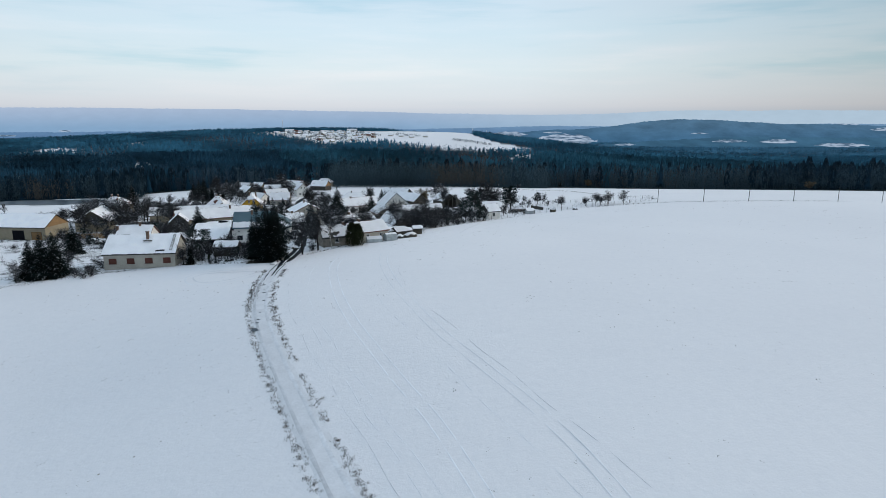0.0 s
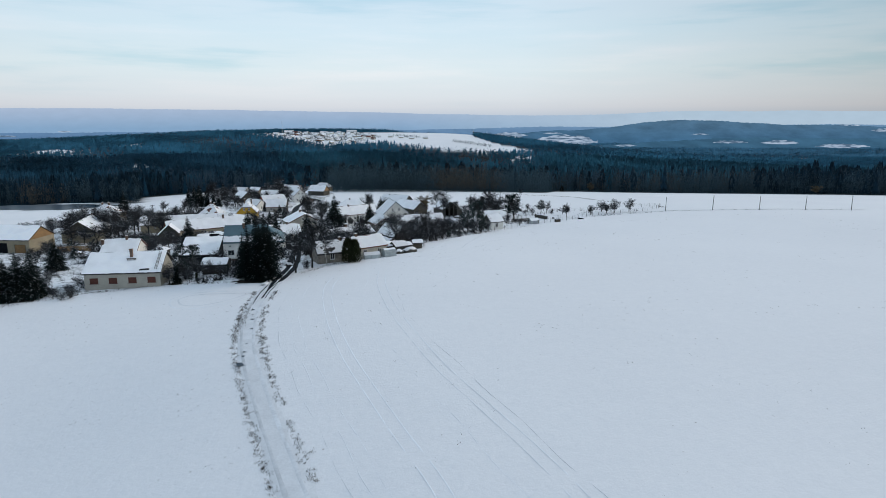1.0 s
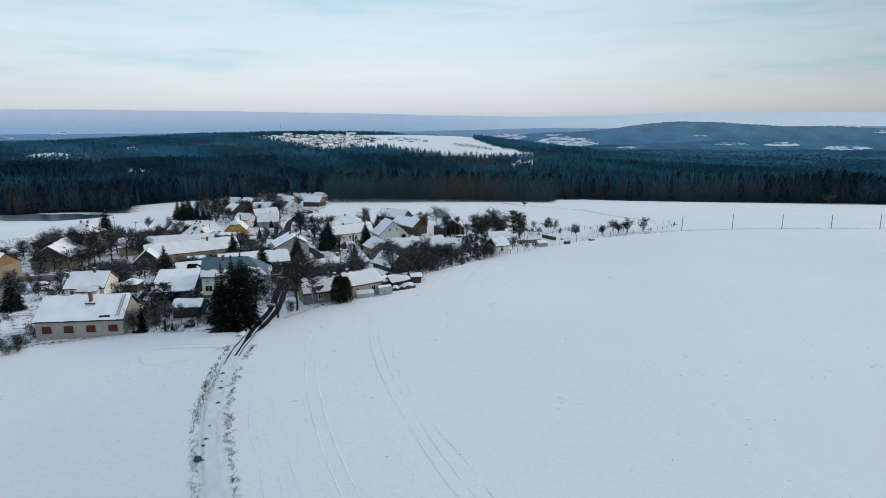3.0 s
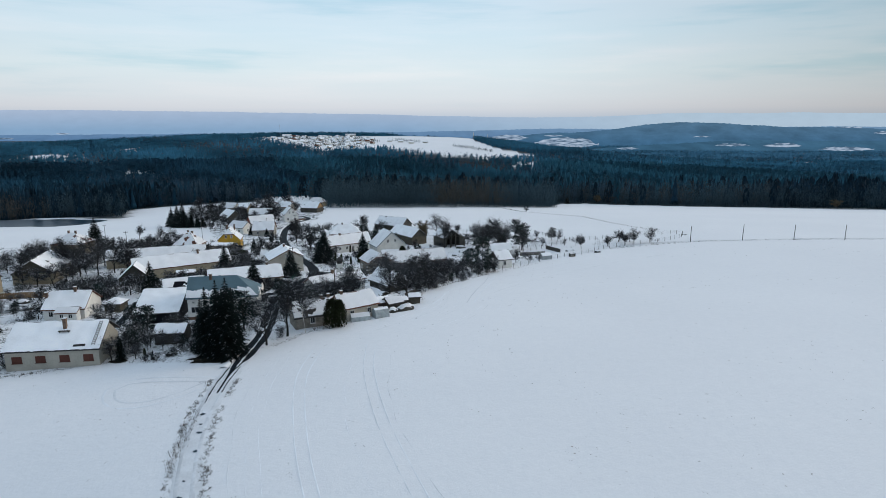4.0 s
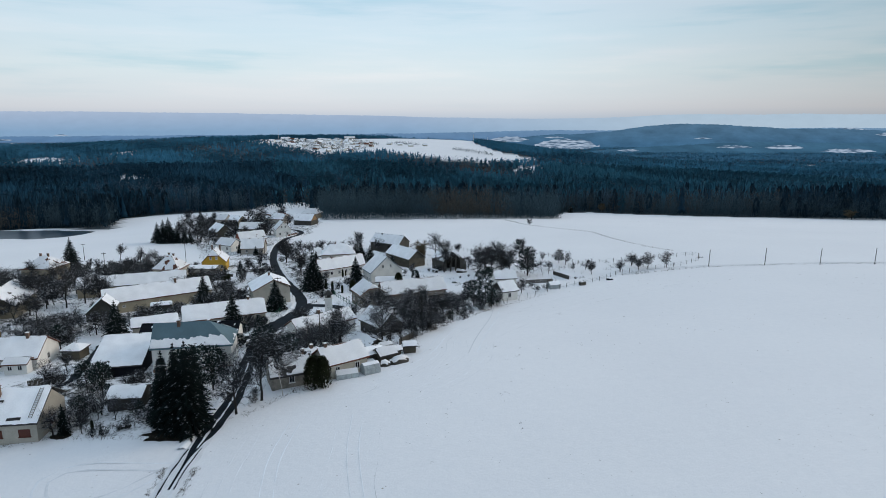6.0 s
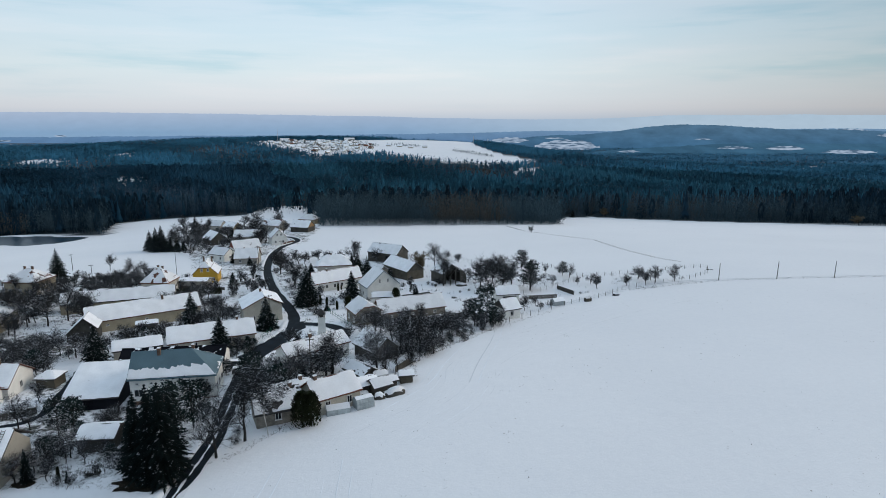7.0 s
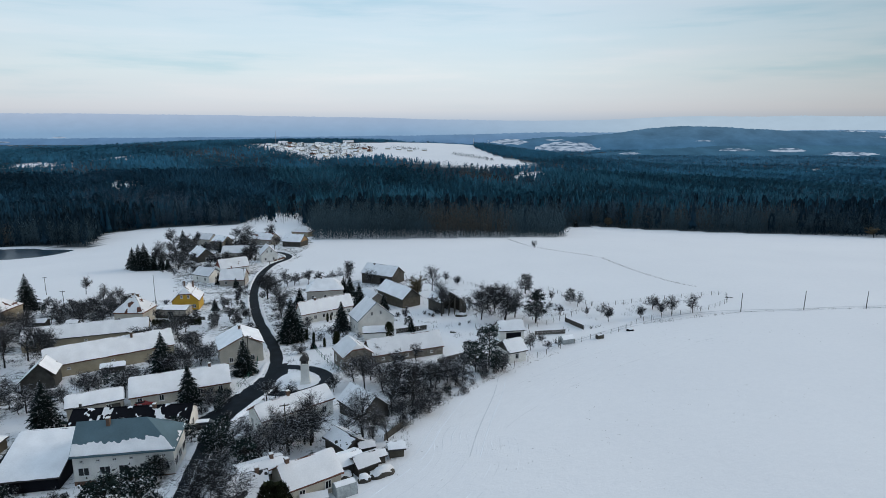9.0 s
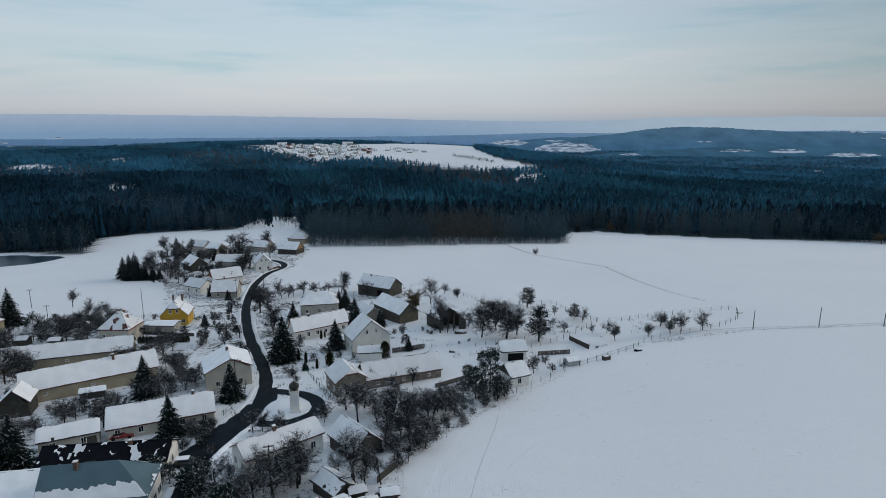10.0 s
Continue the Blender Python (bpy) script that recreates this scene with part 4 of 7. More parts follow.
house("white_gabled_house", "white plastered house with steep snowy gable roof", "house", -18.88, 228.21, -63.1, 7.75, 5.31, 3.95, 8.51, M_white, M_slate, front=3, ends=(0, 3), upper=(0, 2), win=(0.8, 1.3), chimneys=(), bare=-0.95)
house("white_long_house", "long white farmhouse under one snowy roof", "house", -34.22, 242.18, 35.5, 16.56, 2.37, 2.94, 6.18, M_white, M_tile, front=6, chimneys=((-3, 0, 0.5),), bare=-0.85, ends=(1, 0))
house("hip_roofed_house", "plain beige house with snowy hip roof", "house", -39.6, 270.0, 12, 12.5, 4.8, 3.7, 6.7, M_grey, M_tile, hips=(3.6, 3.6), front=3, ends=(2, 2), chimneys=((-1, 0, 0.7),), bare=-0.7)
house("field_barn", "dark timber field barn with snowy roof", "barn", -22.22, 292.95, -30.2, 14.45, 4.22, 3.58, 6.66, M_wood, M_dtile, bare=-0.75, doors=((3, 2.6, 2.6, M_black),))
house("ochre_barn", "ochre barn with wide snowy roof and boarded gable", "barn", -13.8, 258.1, -53, 15.36, 3.6, 3.36, 6.29, M_brownwood, M_dtile, gable_mat=M_wood, bare=-0.95)
house("half_hipped_house", "beige house with half-hipped snowy roof", "house", -19.66, 198.71, -61.6, 7.4, 3.58, 3.34, 5.81, M_stone, M_tile, clip=(0, 0.4), front=2, ends=(0, 2), bare=-0.88)
house("long_outbuilding", "long outbuilding with red tiles under patchy snow", "barn", -8.74, 204.06, 22.5, 17.65, 3.38, 2.26, 5.03, M_stone, M_tile, front=3, win=(0.7, 0.6), bare=-0.88)
house("roadside_cottage", "low whitewashed cottage with snowy roof and brick chimney", "house", -25.67, 168.18, 41.1, 13.69, 2.96, 3.14, 4.85, M_white, M_tile, front=4, ends=(2, 0), chimneys=((-0.6, 0, 0.9),), bare=-0.88)
house("timber_barn", "dark weathered timber barn with steep snowy roof", "barn", -13.52, 169.6, -49.8, 8.05, 2.98, 2.12, 4.74, M_wood, M_dtile, bare=-0.88, gable_mat=M_wood)
house("garden_shed", "small weathered shed with snow-patched roof", "shed", -14.6, 156.0, -45, 6.0, 2.1, 1.6, 2.8, M_wood, M_dtile, bare=-0.5)
# the black door leaf paints the shade inside an open front
house("field_shed", "shed with snowy roof, black door for its shaded open front", "shed", 17.0, 216.3, 9, 6.6, 2.8, 2.5, 4.3, M_white, M_dtile, bare=-0.95, doors=((0.4, 3.6, 1.9, M_black),))
house("white_cabin", "small white cabin with snowy roof and one window", "shed", 15.6, 199.2, 26, 5.0, 2.9, 2.6, 4.7, M_white, M_dtile, front=1, bare=-0.95, gable_mat=M_wood)
house("old_cottage", "old stone cottage with patchy snow on a mossy roof", "house", -25.6, 141.0, 24, 7.2, 3.4, 2.3, 4.6, M_stone, M_dtile, front=1, bare=-0.35, chimneys=((2.2, 0, 0.6),))
house("new_cottage", "beige cottage wing with clean snowy roof", "house", -17.9, 144.6, 36, 8.0, 3.2, 2.7, 4.8, M_beige, M_tile, front=2, ends=(0, 1), chimneys=((-2.6, 0, 0.7),), bare=-0.8)
house("cottage_annex", "flat-roofed cottage annex under snow", "shed", -24.6, 146.6, 30, 6.5, 2.4, 2.6, 3.4, M_grey, M_dtile, bare=-0.9, chimneys=((1.5, 0, 0.8),))
house("tool_shed", "low board shed with snow-covered roof", "shed", -10.8, 149.0, 35, 3.6, 1.8, 1.6, 2.5, M_wood, M_dtile, bare=-0.7)
house("boarded_farm_barn", "long farm barn with orange board panels and snowy roof", "barn", -124.5, 178.0, -4, 22, 5.4, 3.9, 7.1, M_ochre, M_dtile, gable_mat=M_orange, bare=-0.95, doors=((2.5, 3.4, 3.0, M_black), (-5, 3.0, 2.6, M_orange), (8, 3.0, 2.6, M_orange)))
house("two_chimney_villa", "ochre villa with red hip roof and two chimneys", "house", -130.5, 241.5, -3, 10.6, 5.0, 4.3, 7.6, M_ochre, M_tile, hips=(4.2, 4.2), front=3, ends=(2, 2), chimneys=((-1.2, 0, 0.9), (1.3, 0, 0.9)), bare=-0.45)
house("end_house", "white gabled house with snowy roof at the bend of the road", "house", -80.2, 345.5, -66, 8.6, 3.9, 3.6, 7.4, M_white, M_tile, ends=(1, 2), upper=(0, 2), front=2, bare=-0.75, chimneys=((-1, 0, 0.6),))
house("village_barn", "plain village barn with snowy roof", "barn", -96.5, 351.0, 5, 12.5, 4.0, 3.5, 6.3, M_grey, M_dtile, front=2, bare=-0.85)
house("red_gabled_house", "house with red gable and wide snowy roof", "house", -87.5, 319.0, 34, 12, 4.2, 3.0, 6.2, M_white, M_tile, gable_mat=M_salmon, front=2, ends=(2, 1), bare=-0.7)
house("small_white_house", "small white house with snowy gable roof", "house", -92.0, 303.0, -26, 9, 3.6, 2.9, 5.4, M_white, M_dtile, front=2, ends=(1, 1), bare=-0.85)
house("corner_house", "low corner house with broad snowy roof", "house", -79.5, 297.0, 7, 9.5, 4.8, 2.6, 5.9, M_grey, M_tile, front=2, ends=(1, 1), bare=-0.8)
house("dark_gabled_house", "dark boarded house with steep snowy roof", "house", -112.5, 350.0, -48, 11, 4.2, 2.8, 6.2, M_wood, M_dtile, bare=-0.85, ends=(0, 1))
house("back_house", "small house with snowy roof among trees", "house", -134.0, 410.0, -15, 11, 4, 3.2, 6.0, M_grey, M_dtile, front=2, bare=-0.85)
house("pale_yellow_house", "pale ochre house with snowy roof", "house", -118.5, 393.0, -30, 9.0, 3.6, 3.2, 6.0, M_ochre, M_tile, front=2, ends=(1, 2), bare=-0.7)
house("plastered_barn", "grey plastered barn with thin snow on the roof", "barn", -96.0, 396.0, -20, 13, 4.4, 3.0, 6.2, M_grey, M_tile, front=3, bare=-0.5)
house("orange_barn", "barn with orange boarded gable and snowy roof", "barn", -77.5, 386.5, -16, 11, 4.4, 2.7, 6.0, M_wood, M_dtile, gable_mat=M_orange, bare=-0.9, ends=(0, 0))
house("edge_house", "brick house with snow-dusted hip roof by the wood", "house", -82.0, 424.0, -14, 11, 4.2, 3.0, 5.8, M_ochre, M_tile, hips=(3, 3), front=2, bare=-0.6)
house("garden_annex", "white garage with snow on its low roof", "shed", -17.2, 220.0, 8, 6.2, 2.6, 2.2, 3.1, M_white, M_dtile, bare=-0.95)
house("barn_annex", "low annex with snowy roof beside a barn", "shed", -22.5, 257.0, -54, 9.0, 3.2, 2.8, 4.8, M_stone, M_dtile, bare=-0.9)
house("lean_to", "low lean-to under clean snow beside a cottage", "shed", -13.4, 149.6, 36, 4.6, 2.0, 1.7, 2.4, M_wood, M_dtile, bare=-0.95)
house("hen_house", "little board hen house with snowy roof", "shed", -9.2, 151.4, 28, 2.5, 1.2, 1.3, 1.9, M_wood, M_dtile, bare=-0.95)
house("board_hut", "small brown board hut at the field edge", "shed", -6.6, 153.4, 12, 2.7, 1.3, 1.5, 2.1, M_brownwood, M_dtile, bare=-0.95)
house("rabbit_hutch", "low rabbit hutch with snow on its roof", "shed", -11.2, 154.6, 20, 2.6, 1.1, 1.2, 1.7, M_wood, M_dtile, bare=-0.95)
house("wood_store", "small flat wood store capped with snow", "shed", -15.4, 145.9, 24, 2.3, 1.2, 1.5, 1.8, M_wood, M_dtile, bare=-0.95)
house("stable_annex", "low dark annex with snowy roof before the long barn", "shed", -73.6, 199.5, 24, 5.2, 1.5, 1.5, 2.1, M_wood, M_dtile, bare=-0.9)
house("garden_hut", "small hut with snowy roof behind the stable", "shed", -114.0, 236.5, 4, 4.2, 1.7, 1.7, 2.4, M_wood, M_dtile, bare=-0.9)
house("garden_hut", "small hut with snowy roof behind the stable", "shed", -104.5, 236.0, 8, 3.4, 1.5, 1.6, 2.2, M_wood, M_dtile, bare=-0.9)
house("garden_pavilion", "small garden hut with thick snow on its roof", "shed", -48.6, 134.5, 6, 5.4, 2.6, 2.1, 3.1, M_wood, M_dtile, bare=-0.9)
house("round_hut", "little brown hut with a snowy roof", "shed", -72.6, 160.4, 0, 4.0, 2.0, 1.9, 2.8, M_brownwood, M_dtile, hips=(1.6, 1.6), bare=-0.95)

house("villa_garage", "low garage with flat snowy roof between two villas", "garage", -82.0, 250.5, -2, 9.5, 2.6, 2.2, 2.8, M_grey, M_dtile, bare=-0.95)


def roof_ladder(root, x, slope, ridge, y0, y1):
    """Chimney sweep's ladder lying on the front slope."""
    lift = 0.30
    for s in (-0.22, 0.22):
        v, f = [], []
        tube(v, f, Vector((x + s, y0, ridge + y0 * slope + lift)), Vector((x + s, y1, ridge + y1 * slope + lift)), 0.035, 0.035, 4)
        mesh_object("ladder_rail", v, f, M_fence, root)
    n = 13
    for k in range(n):
        y = y0 + (y1 - y0) * (k + 0.5) / n
        v, f = [], []
        tube(v, f, Vector((x - 0.24, y, ridge + y * slope + lift)), Vector((x + 0.24, y, ridge + y * slope + lift)), 0.05, 0.05, 4)
        mesh_object("ladder_rung", v, f, M_concrete, root)


roof_ladder(bungalow, 6.2, 0.653, 6.3, -0.4, -4.4)
bm = bmesh.new()
box(bm, 0.2, 1.9, -2.2, -1.9, 5.3, 5.42)
box(bm, 0.3, 0.4, -2.1, -2.0, 4.7, 5.3)
box(bm, 1.7, 1.8, -2.1, -2.0, 4.7, 5.3)
part("roof_walk", bm, M_wood, bungalow)

# ---- woods ----


def far_trees(name, label, xy, heights, proto_v, proto_f, widths, mat, seed):
    """Many trees of a wood as one mesh."""
    rng = np.random.default_rng(seed)
    n = len(xy)
    pv, pf = np.array(proto_v, float), np.array(proto_f, int)
    t = rng.uniform(0, 6.283, n)
    c, s = np.cos(t)[:, None], np.sin(t)[:, None]
    jit = 1 + rng.normal(0, 0.10, (n, len(pv)))
    x = (pv[None, :, 0] * c - pv[None, :, 1] * s) * widths[:, None] * jit + xy[:, :1]
    y = (pv[None, :, 0] * s + pv[None, :, 1] * c) * widths[:, None] * jit + xy[:, 1:]
    z = pv[None, :, 2] * heights[:, None] + land(xy[:, 0], xy[:, 1])[:, None] - 0.4
    v = np.stack([x, y, z], -1).reshape(-1, 3)
    f = (pf[None] + (np.arange(n) * len(pv))[:, None, None]).reshape(-1, pf.shape[1])
    me = bpy.data.meshes.new(name)
    me.vertices.add(len(v))
    me.vertices.foreach_set("co", v.ravel())
    me.loops.add(f.size)
    me.loops.foreach_set("vertex_index", f.ravel().astype(np.int32))
    me.polygons.add(len(f))
    me.polygons.foreach_set("loop_start", (np.arange(len(f)) * f.shape[1]).astype(np.int32))
    me.update()
    me.validate()
    me.materials.append(mat)
    return tagged(new(name, me), label, "forest", kind="stuff")


def spruce_proto(layers, sides, seed=4):
    """Stacked ragged skirts of drooping boughs."""
    rng = random.Random(seed)
    v, f = [], []
    for k in range(layers):
        z0, z1 = 0.10 + 0.76 * k / layers, min(1.0, 0.10 + 0.76 * (k + 1) / layers + 0.16)
        r = (1 - k / layers) ** 0.75 * rng.uniform(0.82, 1.15)
        top = len(v)
        v.append((rng.gauss(0, 0.03), rng.gauss(0, 0.03), z1))
        for i in range(sides):
            t = 6.283 * (i + rng.uniform(-0.3, 0.3)) / sides + k
            q = r * (rng.uniform(0.45, 0.75) if i % 2 else rng.uniform(0.9, 1.25))
            v.append((math.cos(t) * q, math.sin(t) * q, z0 + (rng.uniform(0.0, 0.06) if i % 2 else -rng.uniform(0.02, 0.07))))
        for i in range(sides):
            f.append((top, top + 1 + i, top + 1 + (i + 1) % sides))
    return v, f


def bare_proto(seed, twigs, thick=1.0):
    """A stem and an airy crown of short rising twigs."""
    rng = random.Random(seed)
    v, f = [], []

    def tri(a, b, c):
        n = len(v)
        v.extend([a, b, c])
        f.append((n, n + 1, n + 2))

    for t in (0, 2.1, 4.2):
        a, b = (math.cos(t) * 0.04, math.sin(t) * 0.04), (math.cos(t + 2.1) * 0.04, math.sin(t + 2.1) * 0.04)
        tri((*a, 0), (*b, 0), (0, 0, 0.92))
    for _ in range(twigs):
        k = rng.betavariate(1.7, 1.5)
        z = 0.07 + 0.87 * k
        t = rng.uniform(0, 6.283)
        r = math.sqrt(rng.random()) * 0.85 * math.sqrt(max(0.05, 1 - (1.7 * k - 0.75) ** 2 * 0.9))
        p = (math.cos(t) * r, math.sin(t) * r)
        out = rng.uniform(0.05, 0.38)
        tip = (p[0] + math.cos(t + rng.gauss(0, 0.8)) * out, p[1] + math.sin(t + rng.gauss(0, 0.8)) * out, min(1.0, z + rng.uniform(-0.02, 0.13)))
        w, u = rng.uniform(0.4, 1.0) * thick / (twigs ** 0.62), rng.uniform(0, 6.283)
        tri((p[0] - math.cos(u) * w, p[1] - math.sin(u) * w, z), (p[0] + math.cos(u) * w, p[1] + math.sin(u) * w, z + 0.01), tip)
    return v, f


def pine_proto(seed, clumps):
    """A stem and a rounded, broken crown of short needle clumps."""
    rng = random.Random(seed)
    v, f = [], []

    def tri(a, b, c):
        n = len(v)
        v.extend([a, b, c])
        f.append((n, n + 1, n + 2))

    tri((-0.04, 0, 0), (0.04, 0, 0), (0, 0, 0.9))
    tri((0, -0.04, 0), (0, 0.04, 0), (0, 0, 0.9))
    for _ in range(clumps):
        k = rng.random()
        z = 0.12 + 0.82 * k
        r = (0.95 * math.sqrt(max(0.02, 1 - (1.5 * k - 0.5) ** 2)) if k > 0.33 else 0.95) * math.sqrt(rng.uniform(0.25, 1))
        t = rng.uniform(0, 6.283)
        p = (math.cos(t) * r, math.sin(t) * r)
        w, u = 2.1 / clumps ** 0.5 * rng.uniform(0.5, 1.0), rng.uniform(0, 6.283)
        tri((p[0] - math.cos(u) * w, p[1] - math.sin(u) * w, z - 0.04), (p[0] + math.cos(u) * w, p[1] + math.sin(u) * w, z - 0.03), (p[0] * 0.7 + rng.gauss(0, 0.06), p[1] * 0.7 + rng.gauss(0, 0.06), min(1.0, z + rng.uniform(0.08, 0.2))))
    return v, f


def build_woods():
    rng = np.random.default_rng(11)

    def scatter(x0, x1, y0, y1, step):
        gx, gy = np.meshgrid(np.arange(x0, x1, step), np.arange(y0, y1, step))
        p = np.stack([gx.ravel(), gy.ravel()], -1) + rng.uniform(-0.5, 0.5, (gx.size, 2)) * step
        keep = np.abs(p[:, 0]) < 0.80 * (p[:, 1] + 25)
        p = p[keep]
        out = ~inside(p[:, 0], p[:, 1], OPEN) & ~inside(p[:, 0], p[:, 1], PLATEAU)
        wx = p[:, 0] + 9 * np.sin(p[:, 1] / 11.0) + 6 * np.sin(p[:, 0] / 7.0 + p[:, 1] / 17.0)
        wy = p[:, 1] + 12 * np.sin(p[:, 0] / 13.0) + 7 * np.sin(p[:, 0] / 5.3)
        for gl in GLADES:
            out &= ~inside(wx, wy, gl) | (rng.random(len(p)) < 0.12)
        return p[out]

    def stands(p, scale, off):
        """Slow variation over the country, 0 to 1."""
        a = np.sin(p[:, 0] / scale + off) * np.cos(p[:, 1] / (scale * 0.8) + off * 1.7) + 0.6 * np.sin(p[:, 0] / (scale * 0.37) + p[:, 1] / (scale * 0.45) + off)
        return 0.5 + a / 3.2

    def wood(p, tag, lod, seed):
        r = rng.random(len(p))
        s = stands(p, 130.0, 1.3)
        edge = ~inside(p[:, 0], p[:, 1] - 26, [q for q in OPEN])
        block = (p[:, 0] > -80) & (p[:, 0] < 260) & (p[:, 1] < 545)
        bare = (r < np.clip(0.22 + 1.7 * (s - 0.5), 0.04, 0.88)) | (block & ((r < 0.90) | (p[:, 1] < 450))) | (~edge & (r < 0.8))
        larch = bare & ((stands(p, 60.0, 4.0) > 0.82) | (block & (p[:, 1] > 500) & (rng.random(len(p)) < 0.35)))
        big = rng.normal(1.0, 0.19, len(p)).clip(0.5, 1.45)
        h = np.where(bare, 16.5, 18.0) * big
        h = np.where(block, h * (0.80 + 0.35 * stands(p, 18.0, 0.7)), h) * {'near': 1.0, 'middle': 0.62, 'far': 0.5, 'haze': 0.5}[tag]
        pine = ~bare & (rng.random(len(p)) < np.clip(0.5 + 1.6 * (stands(p, 85.0, 2.4) - 0.5), 0.08, 0.92))
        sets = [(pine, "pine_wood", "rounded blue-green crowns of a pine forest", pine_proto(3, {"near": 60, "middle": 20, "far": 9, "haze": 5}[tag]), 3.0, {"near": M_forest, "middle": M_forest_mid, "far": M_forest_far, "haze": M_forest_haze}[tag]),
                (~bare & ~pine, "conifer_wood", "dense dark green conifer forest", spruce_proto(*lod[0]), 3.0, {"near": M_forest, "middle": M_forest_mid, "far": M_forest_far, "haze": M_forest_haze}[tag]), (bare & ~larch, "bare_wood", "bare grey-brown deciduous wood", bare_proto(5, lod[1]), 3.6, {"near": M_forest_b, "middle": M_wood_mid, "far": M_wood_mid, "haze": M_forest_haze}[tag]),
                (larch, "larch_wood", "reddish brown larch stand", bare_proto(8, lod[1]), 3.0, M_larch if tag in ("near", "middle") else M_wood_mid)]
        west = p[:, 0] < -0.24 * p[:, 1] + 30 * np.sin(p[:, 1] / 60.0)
        # trees farther back switch at random to the haze-tinted materials
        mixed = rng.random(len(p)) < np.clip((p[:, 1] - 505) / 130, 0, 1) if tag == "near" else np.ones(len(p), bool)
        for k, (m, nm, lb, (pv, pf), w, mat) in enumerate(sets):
            deep, bare_deep = (M_forest_west, M_forest_mid) if tag in ("near", "middle") else (mat, mat), M_wood_mid if tag == "near" else mat
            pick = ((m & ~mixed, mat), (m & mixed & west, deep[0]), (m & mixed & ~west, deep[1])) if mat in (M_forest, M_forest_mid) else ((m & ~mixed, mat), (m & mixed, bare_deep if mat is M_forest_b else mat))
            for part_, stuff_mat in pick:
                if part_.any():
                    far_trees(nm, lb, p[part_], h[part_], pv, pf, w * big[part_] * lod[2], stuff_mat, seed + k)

    wood(scatter(-560, 560, 395, 640, 4.3), "near", ((8, 10), 96, 0.9), 20)
    low = scatter(-80, 260, 400, 545, 3.2)
    far_trees("forest_undergrowth", "bare saplings and brush under the trees of a wood", low, rng.uniform(2.5, 7.5, len(low)), *bare_proto(13, 30), rng.uniform(1.2, 2.4, len(low)), M_forest_b, 25)
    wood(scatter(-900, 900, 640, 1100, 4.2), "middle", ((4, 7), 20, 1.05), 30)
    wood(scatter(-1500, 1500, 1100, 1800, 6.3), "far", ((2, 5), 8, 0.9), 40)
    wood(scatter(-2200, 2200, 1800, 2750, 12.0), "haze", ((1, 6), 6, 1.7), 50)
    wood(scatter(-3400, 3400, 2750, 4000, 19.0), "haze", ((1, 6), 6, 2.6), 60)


build_woods()


